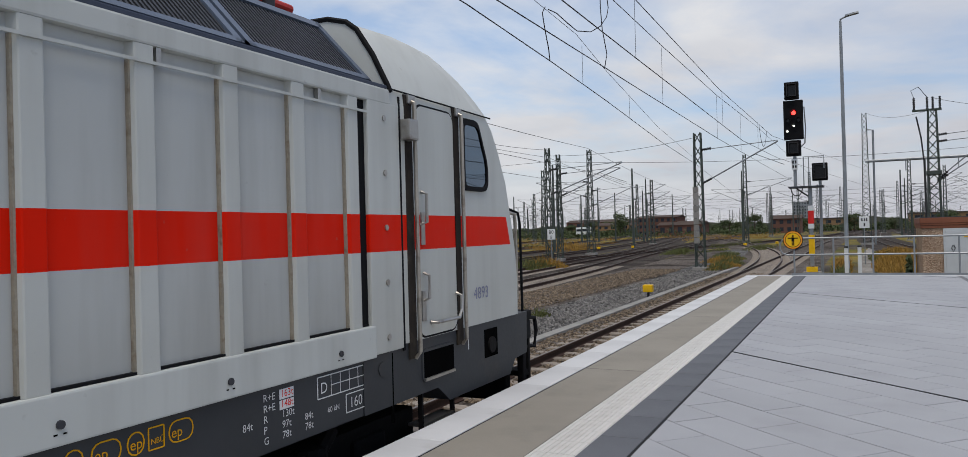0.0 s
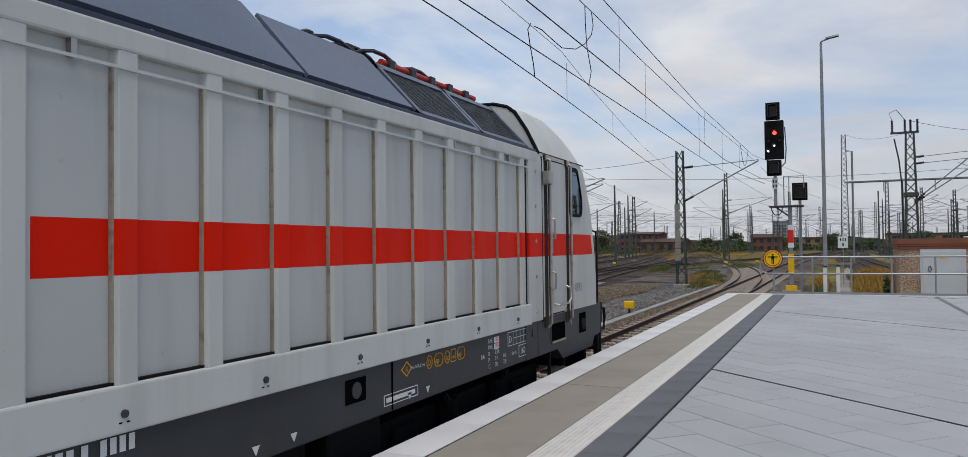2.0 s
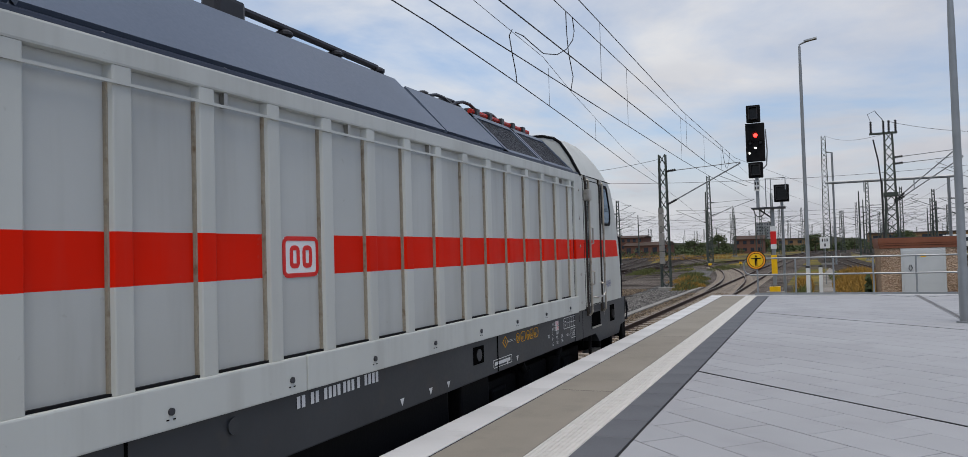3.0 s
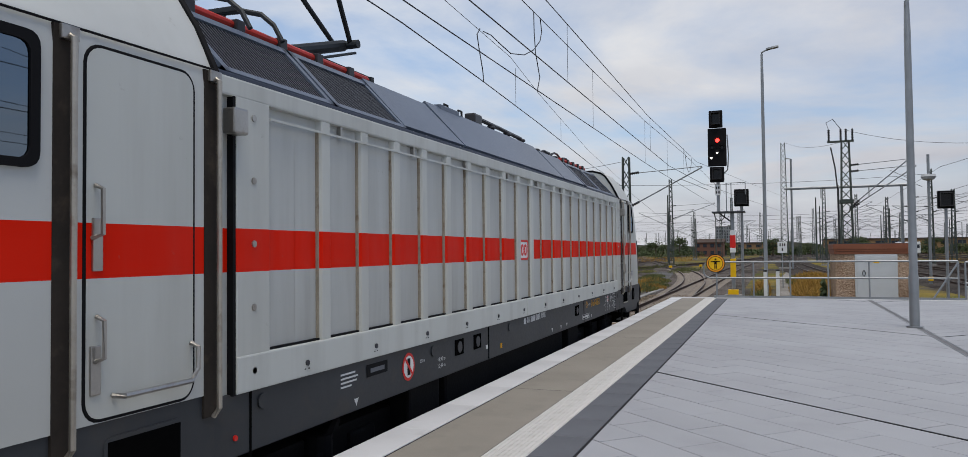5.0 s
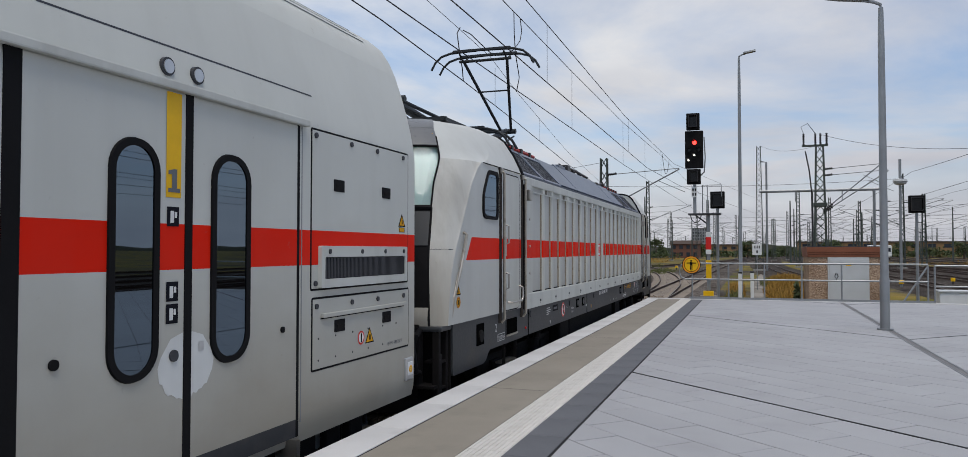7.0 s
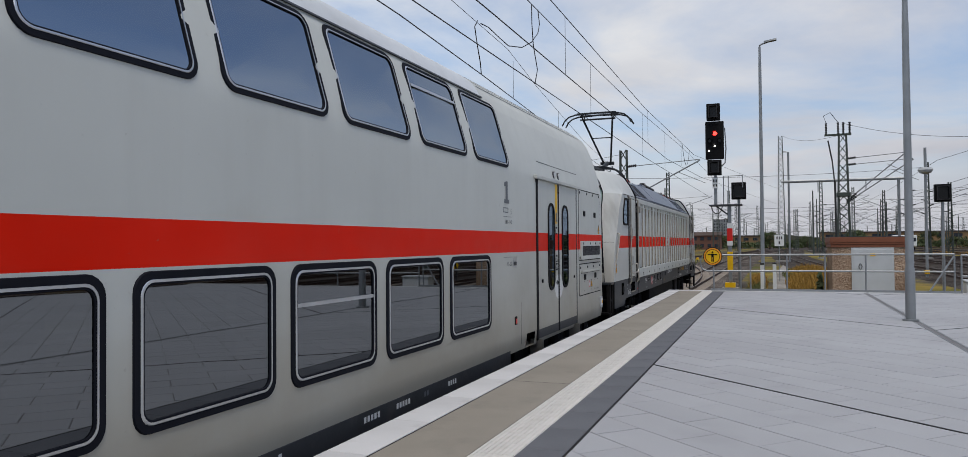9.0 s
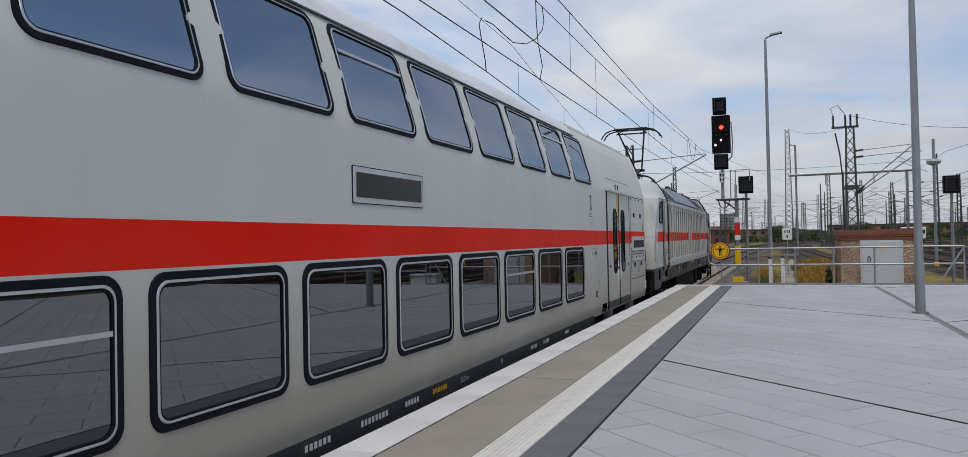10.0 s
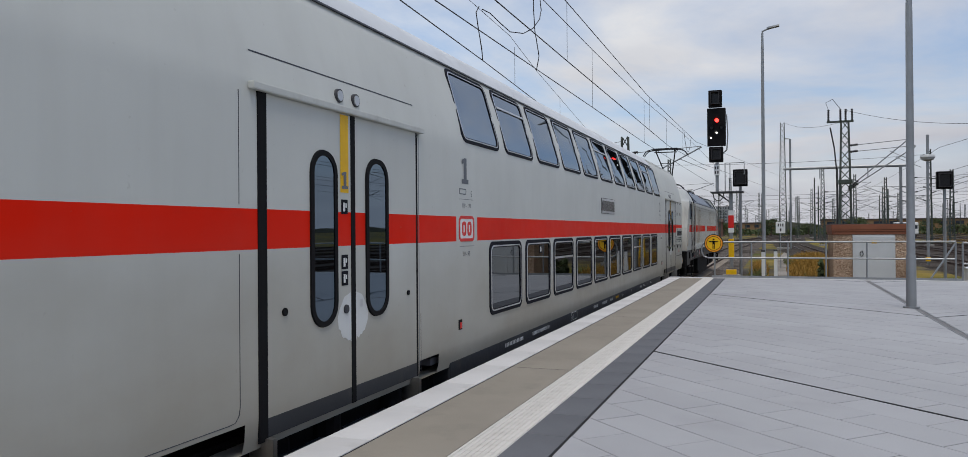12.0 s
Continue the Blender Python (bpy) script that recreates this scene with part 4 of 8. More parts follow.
# the gutter wire and its brackets
lp(Geo().box((W + 0.001, Y0, 2.292), (W + 0.012, Y1, 2.308)), "cable_strip", "loco_plain")
for k in range(9):
    y = LY(-6.2 + 1.28 * k)
    lp(Geo().box((W - 0.04, y, 2.30), (W - 0.005, y + 0.03, 2.385)), "bracket", "steel")
for k in range(12):
    y = 5.76 - 1.0 * k
    lp(Geo().tube([(W + 0.01, y, 0.65), (W + 0.024, y, 0.65)], 0.020, 10), "bolt", "mesh")
    for e in (-0.03, 0.015):
        lp(Geo().box((W + 0.011, y + e, 0.605), (W + 0.014, y + e + 0.018, 0.612)), "bolt_mark", "flat_black")
# flush end panels between ribs and cab doors, with hinge gap and bolts
for a, b, gap in ((LY(-7.44), LY(-7.1), LY(-7.455)), (LY(4.58), LY(5.0), LY(5.01))):
    lp(Geo().box((W - 0.06, a, 0.57), (W + 0.003, b, 2.40), 0.012), "end_panel", "loco", "flush bolted end panel")
    for i in range(5):
        z = 0.68 + 0.4 * i
        lp(Geo().tube([(W, (a + b) / 2, z), (W + 0.012, (a + b) / 2, z)], 0.022, 10), "bolt", "steel")
    lp(Geo().box((W - 0.06, gap - 0.012, 0.55), (W + 0.001, gap + 0.012, 2.47)), "panel_gap", "black")
lp(Geo().box((W - 0.042, LY(4.47), 0.786), (W - 0.03, LY(4.58), 2.386)), "panel_gap", "black")

# cab side doors, windows and handrails
FLAT = surf_flat(W)
for sgn, hl, hr, dl, dr in ((-1, -8.66, -7.65, -8.55, -7.82), (1, 5.155, 5.94, 5.24, 5.86)):
    hl, hr, dl, dr = (LY(v) for v in (hl, hr, dl, dr))
    door = lp(pane_geo(FLAT, rounded(dl, dr, 0.62, 2.44, 0.09), 0.006, 2), "cab_door", "loco", "white cab door with rounded corners")
    child(ring_geo(FLAT, rounded(dl - 0.017, dr + 0.017, 0.603, 2.457, 0.105), rounded(dl, dr, 0.62, 2.44, 0.09), 0.0, 0.005).ob("door_gap", M["black"]), door)
    hd = Geo().tube([(W + 0.01, dl + 0.05, 1.76), (W + 0.06, dl + 0.05, 1.74), (W + 0.06, dl + 0.05, 1.52), (W + 0.01, dl + 0.03, 1.5)], 0.013, 6)
    hd.box((W + 0.004, dl + 0.03, 1.34), (W + 0.02, dl + 0.09, 1.6), 0.006)
    child(hd.ob("door_handle", M["steel"]), door)
    hd = Geo().tube([(W + 0.01, dl + 0.06, 1.12), (W + 0.06, dl + 0.06, 1.1), (W + 0.06, dl + 0.06, 0.92), (W + 0.01, dl + 0.04, 0.9)], 0.013, 6)
    hd.box((W + 0.004, dl + 0.02, 0.74), (W + 0.02, dl + 0.08, 0.98), 0.006)
    child(hd.ob("door_handle", M["steel"]), door)
    child(Geo().tube([(W + 0.01, dl + 0.16, 0.72), (W + 0.07, dl + 0.18, 0.72), (W + 0.07, dr - 0.08, 0.72), (W + 0.07, dr - 0.03, 0.78), (W + 0.06, dr - 0.02, 0.9), (W + 0.01, dr - 0.02, 0.92)], 0.015, 6).ob("grab_bar", M["steel"]), door)
    for y in (hl, hr):
        ch = lp(Geo().box((W - 0.012, y - 0.075, 0.47), (W + 0.005, y + 0.03, 2.50)), "rail_channel", "channel", "dark recess behind the handrail")
        lp(Geo().tube([(W + 0.008, y, 2.46), (W + 0.05, y, 2.44), (W + 0.05, y + 0.0, 0.52), (W + 0.008, y + 0.0, 0.47)], 0.017, 8), "handrail", "hand_rail", "long upright steel handrail")
        lp(Geo().box((W + 0.004, y - 0.05, 2.43), (W + 0.03, y + 0.05, 2.50), 0.006), "rail_bracket", "steel")
    # step under the door; a black plate stands in for its shaded recess
    mid = (hl + hr) / 2
    lp(Geo().box((W - 0.02, mid - 0.25, 0.27), (W - 0.004, mid + 0.25, 0.49)), "step_recess", "flat_black", "black plate for the shaded step recess")
    lp(Geo().box((W - 0.05, mid - 0.25, 0.262), (W + 0.012, mid + 0.25, 0.285)), "step", "steel")
    lp(ring_geo(surf_flat(W - 0.013), rounded(mid - 0.275, mid + 0.275, 0.245, 0.515, 0.06), rounded(mid - 0.25, mid + 0.25, 0.27, 0.49, 0.045), 0, 0.008), "step_frame", "grey")
    for z in (-0.10, -0.42):
        lp(Geo().box((W - 0.16, mid - 0.26, z), (W - 0.02, mid + 0.26, z + 0.025)), "step", "steel")
    for e in (-0.27, 0.25):
        lp(Geo().box((W - 0.06, mid + e, -0.45), (W - 0.02, mid + e + 0.02, 0.26)), "step_hanger", "under")
    # camera box beside the door
    bx = hr + 0.13 if sgn < 0 else hl - 0.1
    lp(Geo().box((W, bx - 0.05, 2.14), (W + 0.1, bx + 0.08, 2.3), 0.015), "mirror_camera", "steel", "small grey camera housing")
    # coupling box on the skirt, over a black plate for the recess shade
    ry = LY(-9.45) if sgn < 0 else LY(6.55)
    lp(Geo().box((W - 0.018, ry - 0.14, 0.27), (W - 0.008, ry + 0.14, 0.53)), "socket_recess", "flat_black")
    lp(Geo().tube([(W - 0.02, ry, 0.38), (W + 0.012, ry, 0.38)], 0.075, 14), "socket", "under")

# cab side windows: outline slopes at the nose side
for sgn, pts in ((-1, [(-8.81, 1.81), (-8.81, 2.43), (-9.20, 2.43), (-9.41, 2.12), (-9.41, 1.86), (-9.34, 1.81)]),
                 (1, [(6.01, 1.80), (6.46, 1.80), (6.52, 1.86), (6.52, 2.05), (6.33, 2.44), (6.01, 2.44)])):
    loop = []
    P = [(LY(a), b) for a, b in pts]
    for i, p in enumerate(P):
        a, b = P[i - 1], P[(i + 1) % len(P)]
        for k in range(5):
            t = k / 4
            pa = Vector(p).lerp(Vector(a), min(0.075 / (Vector(p) - Vector(a)).length, 0.45))
            pb = Vector(p).lerp(Vector(b), min(0.075 / (Vector(p) - Vector(b)).length, 0.45))
            q = pa.lerp(Vector(p), t).lerp(Vector(p).lerp(pb, t), t)
            loop.append((q.x, q.y))
    inner = toward(loop, 0.85)
    win = lp(ring_geo(FLAT, loop, inner, 0.0, 0.022), "cab_window", "black", "cab side window in a thick black rubber frame", True)
    child(faced(pane_geo(FLAT, inner, 0.012, 2).ob("pane", M["glass_door"])), win)
    # dark sheet just behind the glass stands in for the unlit cab
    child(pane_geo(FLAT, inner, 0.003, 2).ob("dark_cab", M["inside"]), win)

# underframe between the cabs, boxes, bogies
lp(Geo().box((-W + 0.02, -6.18, 0.17), (W - 0.018, 6.05, 0.56), 0.01), "underframe", "grey", "dark grey underframe with white lettering")
for a, b, z0, z1 in ((LY(-3.95), LY(-3.72), 0.34, 0.50), (LY(-3.42), LY(-3.2), 0.34, 0.50), (LY(1.05), LY(1.3), 0.33, 0.5)):
    # the opening's shade is a flat black plate
    hole = lp(Geo().box((W - 0.03, a, z0), (W - 0.012, b, z1)), "inlet", "flat_black", "black plate for a shaded filler opening")
    child(Geo().tube([(W - 0.01, (a + b) / 2, (z0 + z1) / 2), (W - 0.004, (a + b) / 2, (z0 + z1) / 2)], 0.06, 12).ob("cap", M["mesh"]), hole)
for y in (-5.83, -1.5, 3.24, 6.42):
    lp(Geo().box((W - 0.03, y - 0.008, 0.04 if abs(y) > 5 else 0.18), (W - 0.0115, y + 0.008, 0.555)), "skirt_gap", "flat_black")
for y, z in ((-5.71, 0.47), (-3.05, 0.46), (-0.75, 0.47), (6.28, 0.46)):
    lp(Geo().tube([(W - 0.02, y, z), (W - 0.004, y, z)], 0.05, 14), "cover_disc", "grey", "round cover on the underframe")
lp(Geo().tube([(W - 0.02, -5.98, 0.29), (W - 0.006, -5.98, 0.29)], 0.018, 12), "indicator", "redlogo", "small red and white brake indicator")
lp(Geo().box((-1.3, -2.4, -0.62), (1.3, 2.4, 0.18), 0.05), "transformer", "under", "dark transformer box under the frame")
for sx in (-1, 1):
    for y in (-3.0, 2.9):
        lp(Geo().box((sx * 1.1 - 0.25, y - 0.35, -0.45), (sx * 1.1 + 0.25, y + 0.35, 0.18), 0.03), "equipment_box", "under")
wheelsets = []


def bogie(parent, yc, base, wr, tag):
    """Frame of one bogie in its vehicle's space; the wheelsets are keyed later."""
    fr = Geo()
    for sx in (-1.05, 1.05):
        fr.box((sx - 0.1, yc - base / 2 - 0.7, -0.28), (sx + 0.1, yc + base / 2 + 0.7, -0.02), 0.03)
        for e in (-1, 1):
            fr.box((sx - 0.12, yc + e * base / 2 - 0.22, -0.52), (sx + 0.14 * (1 if sx > 0 else 1), yc + e * base / 2 + 0.22, -0.1), 0.04)
            fr.tube([(sx * 1.12, yc + e * base * 0.22, -0.42), (sx * 1.12, yc + e * base * 0.22, 0.0)], 0.13, 12)
            fr.tube([(sx * 1.18, yc + e * 0.35, -0.3), (sx * 1.18, yc + e * 0.75, 0.08)], 0.05, 8)
    fr.box((-1.0, yc - 0.3, -0.35), (1.0, yc + 0.3, -0.05))
    child(fr.ob("bogie", M["under"]), parent, "dark bogie frame with springs", LIFT)
    for e in (-1, 1):
        ws = Geo()
        for sx in (-0.76, 0.76):
            prof = [(-0.07, 0.12), (-0.07, wr * 0.86), (-0.065, wr), (0.05, wr), (0.07, wr + 0.028), (0.07, wr * 0.86), (0.02, wr * 0.8), (0.02, 0.2), (0.07, 0.12)]
            s = -1 if sx < 0 else 1
            ws.loft([[(sx - s * a, r * math.cos(2 * math.pi * k / 28), r * math.sin(2 * math.pi * k / 28)) for k in range(28)] for a, r in prof])
        ws.tube([(-1.0, 0, 0), (1.0, 0, 0)], 0.085, 12)
        for k in range(6):
            a = 2 * math.pi * k / 6
            ws.tube([(0.79, 0.24 * math.cos(a), 0.24 * math.sin(a)), (0.85, 0.24 * math.cos(a), 0.24 * math.sin(a))], 0.03, 6)
        ob = child(ws.ob("wheelset", M["under"], True), parent, "steel wheelset", (0, yc + e * base / 2, wr))
        wheelsets.append((ob, yc + e * base / 2, wr))


bogie(loco, 5.22, 2.6, 0.62, "l")
bogie(loco, -5.22, 2.6, 0.62, "l")

# roof: slanted panels and grilles, flat top, equipment
RB, RT = (1.43, 2.505), (0.93, 3.03)


def roof_pt(y, f, off=0.0):
    n = Vector((RT[1] - RB[1], RB[0] - RT[0])).normalized()
    return Vector((RB[0] + (RT[0] - RB[0]) * f + n.x * off, y, RB[1] + (RT[1] - RB[1]) * f + n.y * off))


lp(Geo().loft([[(x, y, z) for x, z in ((1.42, 2.49), (0.91, 3.0), (-0.91, 3.0), (-1.42, 2.49))] for y in (-6.3, 6.5)], closed=True, caps=True), "roof", "roof", "blue grey roof")
lp(Geo().box((1.40, -6.18, 2.50), (1.465, 6.45, 2.535), 0.008), "gutter", "roof_edge")
marks = [-6.05, -4.75, -3.5, -2.0, 2.3, 3.75, 5.02, 6.3]
for i in range(len(marks) - 1):
    a, b = marks[i] + 0.02, marks[i + 1] - 0.02
    if i in (0, 1, 5, 6):
        fr = Geo()
        for f0, f1, p, q in ((0.04, 0.11, a, b), (0.86, 0.96, a, b), (0.04, 0.96, a, a + 0.06), (0.04, 0.96, b - 0.06, b)):
            fr.prism([roof_pt(p, f0), roof_pt(q, f0), roof_pt(q, f1), roof_pt(p, f1)], roof_pt(0, 0, 0.035) - roof_pt(0, 0, 0))
        gr = lp(fr, "roof_grille", "roof", "ventilation grille in the roof slope")
        child(Geo().prism([roof_pt(a, 0.06, 0.004), roof_pt(b, 0.06, 0.004), roof_pt(b, 0.95, 0.004), roof_pt(a, 0.95, 0.004)], roof_pt(0, 0, 0.006) - roof_pt(0, 0, 0)).ob("backing", M["black"]), gr)
        cnt = 30
        blade = None
        for k in range(cnt):
            y = a + 0.06 + (b - a - 0.12) * (k + 0.5) / cnt
            if blade is None:
                sl = Geo().prism([roof_pt(-0.009, 0.1, 0.012), roof_pt(0.009, 0.1, 0.012), roof_pt(0.009, 0.87, 0.012), roof_pt(-0.009, 0.87, 0.012)], roof_pt(0, 0, 0.01) - roof_pt(0, 0, 0)).ob("slat", M["mesh"])
                blade = sl.data
            else:
                sl = new("slat", blade)
            child(sl, gr, lift=(0, y, 0))
    else:
        high = 0.16 if i == 3 else 0.05
        pn = Geo().prism([roof_pt(a, 0.12), roof_pt(b, 0.12), roof_pt(b - 0.03, 1.0 + high), roof_pt(a + 0.03, 1.0 + high)], roof_pt(0, 0, 0.03) - roof_pt(0, 0, 0))
        lp(pn, "roof_panel", "roof", "smooth blue grey roof panel")
    for k in range(5):
        y = a + (b - a) * (k + 0.5) / 5
        p = roof_pt(y, 0.06, 0.0)
        lp(Geo().tube([p, p + Vector((0.012, 0, 0.014))], 0.014, 6), "rivet", "steel")
# black edge where the roof meets the cabs
for y in (6.45, -6.19):
    q = y + (0.01 if y > 0 else 0.02)
    lp(Geo().tube([(1.478, q, 2.49), (1.452, q, 2.55), (1.40, q, 2.65), (1.335, q, 2.78), (1.255, q, 2.9), (1.195, q, 2.99), (1.10, q, 3.06), (0.93, q, 3.105), (0, q, 3.115)], 0.024, 6), "roof_joint", "black")
# red busbars on insulators
for ya, yb in ((LY(-7.3), LY(-4.6)), (LY(2.6), LY(4.6))):
    lp(Geo().tube([(0.80, ya, 3.13), (0.80, yb, 3.13)], 0.035, 10), "busbar", "red", "red high-voltage busbar")
    n = 5
    for k in range(n):
        y = ya + (yb - ya) * (k + 0.3) / n
        ins = Geo().box((0.74, y - 0.05, 3.0), (0.86, y + 0.05, 3.17), 0.01)
        lp(ins, "busbar_clamp", "insul")
for ya, yb, xo in ((0.1, 2.5, 0.66), (0.3, 2.3, 0.3), (-3.2, -1.9, 0.3)):
    lp(Geo().tube([(xo, ya, 3.30), (xo, ya + (yb - ya) * 0.45, 3.29), (xo, yb - 0.25, 3.27), (xo, yb, 3.12)], 0.032, 8), "roof_bar", "insul")
    for k in range(4):
        y = ya + (yb - ya) * k / 3.3
        lp(Geo().insulator((xo, y, 2.99), (xo, y, 3.28), 4, 0.045, 0.075, 10), "insulator", "insul")
    lp(Geo().box((xo - 0.08, ya - 0.12, 3.12), (xo + 0.08, ya + 0.18, 3.33), 0.03), "switch_head", "insul", "dark roof switch")
for k in range(5):
    y = 3.1 + 0.36 * k
    pts = [(0.70 - 0.05 * (k % 2), y + 0.95 * t, 3.05 + 0.17 * math.sin(math.pi * t) ** 0.6 + 0.02 * (k % 3)) for t in (0, 0.08, 0.2, 0.4, 0.6, 0.8, 0.92, 1)]
    lp(Geo().tube(pts, 0.02, 6), "roof_cable", "insul", "curved black roof cable")
for y in (3.3, 3.9, 4.5, 5.0):
    lp(Geo().insulator((0.62, y, 2.99), (0.62, y, 3.24), 4, 0.04, 0.07, 10), "insulator", "insul")
for y in (-1.3, -0.85):
    lp(Geo().tube([(0.86, y - 0.06, 3.1), (0.86, y - 0.05, 3.2), (0.86, y + 0.05, 3.2), (0.86, y + 0.06, 3.1)], 0.016, 6), "lifting_eye", "insul")
lp(Geo().box((0.2, -1.55, 3.0), (0.9, -0.95, 3.17), 0.02), "roof_hatch", "roof", "raised hatch on the roof")


def pantograph(y, up, sgn):
    """Single-arm pantograph over local y; sgn: where its knee points."""
    base = Geo()
    for sx in (-0.55, 0.55):
        base.box((sx - 0.03, y - 0.7, 3.22), (sx + 0.03, y + 0.7, 3.28))
    for e in (-0.65, 0.65):
        base.box((-0.6, y + e - 0.03, 3.22), (0.6, y + e + 0.03, 3.28))
    p = lp(base, "pantograph", "panto", "raised single-arm pantograph" if up else "folded single-arm pantograph")
    for sx in (-0.55, 0.55):
        for e in (-0.6, 0.6):
            ins = Geo().insulator((sx, y + e, 3.0), (sx, y + e, 3.24), 4, 0.04, 0.062, 10)
            child(ins.ob("insulator", M["insul"]), p)
    if up:
        foot, knee, head = Vector((0, y - 0.55 * sgn, 3.3)), Vector((0, y + 1.05 * sgn, 3.78)), Vector((0, y - 0.25 * sgn, 5.0))
    else:
        foot, knee, head = Vector((0, y - 0.55 * sgn, 3.3)), Vector((0, y + 1.15 * sgn, 3.46)), Vector((0, y - 1.30 * sgn, 3.34))
    child(Geo().tube([foot, knee], 0.065, 10).ob("lower_arm", M["panto"]), p)
    ua = Geo()
    for sx in (-1, 1):
        ua.tube([knee + Vector((sx * 0.1, 0, 0)), head + Vector((sx * 0.42, 0, -0.08))], 0.028, 8)
    ua.tube([knee + Vector((-0.2, 0, 0)), knee + Vector((0.2, 0, 0))], 0.05, 10)
    ua.tube([knee.lerp(head, 0.55) + Vector((-0.27, 0, 0)), knee.lerp(head, 0.55) + Vector((0.27, 0, 0))], 0.015, 6)
    child(ua.ob("upper_arm", M["panto"]), p)
    child(Geo().tube([foot + Vector((0.25, 0.3 * sgn, -0.02)), knee + Vector((0.16, 0, -0.1))], 0.016, 6).ob("control_rod", M["panto"]), p)
    hd = Geo()
    for e in (-0.2, 0.2):
        bow = [(-0.98, -0.26), (-0.9, -0.12), (-0.78, -0.02), (-0.6, 0.03), (0, 0.05), (0.6, 0.03), (0.78, -0.02), (0.9, -0.12), (0.98, -0.26)]
        hd.tube([head + Vector((a, e, b)) for a, b in bow], 0.022, 6)
        hd.box(tuple(head + Vector((-0.55, e - 0.025, 0.035))), tuple(head + Vector((0.55, e + 0.025, 0.075))))
    for sx in (-0.42, 0.42):
        hd.tube([head + Vector((sx, -0.2, 0.0)), head + Vector((sx, 0, -0.1)), head + Vector((sx, 0.2, 0.0))], 0.02, 6)
    hd.tube([head + Vector((-0.5, 0, -0.09)), head + Vector((0.5, 0, -0.09))], 0.026, 8)
    child(hd.ob("collector_head", M["panto"]), p)
    return p


pantograph(LY(-4.75), True, 1)
pantograph(LY(-7.75), False, -1)

# markings on the locomotive
def bars(parent, surf, y, z, w, h, mat, label="", off=0.003, lift=LIFT):
    ob = pane_geo(surf, [(y, z), (y + w, z), (y + w, z + h), (y, z + h)][::-1], off, 1).ob("marking", M[mat])
    return child(ob, parent, label, lift)


def frame_mark(parent, surf, y, z, w, h, t, mat, label="", r=0.0, off=0.003, lift=LIFT):
    r = max(r, t * 1.05)
    ob = ring_geo(surf, rounded(y, y + w, z, z + h, r, 3), rounded(y + t, y + w - t, z + t, z + h - t, max(r - t, 0.001), 3), 0.0005, off).ob("marking", M[mat])
    return child(ob, parent, label, lift)


def write(parent, body, size, mat, surf, y, z, label="", off=0.003):
    return child(text_ob(body, size, M[mat], surf, y, z, off), parent, label, LIFT)


def emblem(parent, surf, y, z, w, h):
    bars(parent, surf, y + 0.01, z + 0.01, w - 0.02, h - 0.02, "white", "", 0.002)
    frame_mark(parent, surf, y, z, w, h, w * 0.075, "redlogo", "red rounded emblem frame", w * 0.13, 0.005)
    for e in (0.19, 0.54):
        frame_mark(parent, surf, y + w * e, z + h * 0.22, w * 0.27, h * 0.56, w * 0.085, "redlogo", "", w * 0.1, 0.005)


GREY = surf_flat(W - 0.017)
PANEL = surf_flat(W - 0.0445)
emblem(loco, PANEL, LY(-1.81), 1.295, 0.385, 0.27)
write(loco, "4893", 0.155, "inkpale", FLAT, LY(6.19), 0.83, "faded number on the cab side")
write(loco, "1", 0.13, "ink", surf_flat(W - 0.011), LY(6.05), 0.40)
write(loco, "2", 0.15, "ink", surf_flat(W - 0.011), LY(-8.88), 0.37)
write(loco, "R 100 m", 0.075, "ink", surf_flat(W - 0.011), LY(-8.74), 0.255)
frame_mark(loco, surf_flat(W - 0.011), LY(-8.77), 0.235, 0.31, 0.095, 0.006, "ink")
write(loco, "R+E\nR+E\nR\nP\nG", 0.062, "ink", GREY, LY(3.47), 0.475)
write(loco, "163t\n148t", 0.062, "redlogo", GREY, LY(3.62), 0.475, "", 0.005)
bars(loco, GREY, LY(3.61), 0.462, 0.13, 0.06, "white")
bars(loco, GREY, LY(3.61), 0.40, 0.13, 0.056, "white")
write(loco, "130t\n97t\n78t", 0.062, "ink", GREY, LY(3.63), 0.352)
write(loco, "84t\n78t", 0.062, "ink", GREY, LY(3.84), 0.29)
write(loco, "84t", 0.062, "ink", GREY, LY(3.30), 0.34)
write(loco, "160", 0.10, "ink", GREY, LY(4.31), 0.265)
frame_mark(loco, GREY, LY(4.27), 0.235, 0.25, 0.13, 0.007, "ink")
write(loco, "D", 0.10, "ink", GREY, LY(4.0), 0.42)
frame_mark(loco, GREY, LY(3.97), 0.385, 0.56, 0.145, 0.007, "ink")
for k in range(4):
    bars(loco, GREY, LY(4.11 + 0.1 * k), 0.388, 0.006, 0.14, "ink")
bars(loco, GREY, LY(4.11), 0.455, 0.41, 0.006, "ink")
write(loco, "60 kN", 0.05, "ink", GREY, LY(4.07), 0.285)
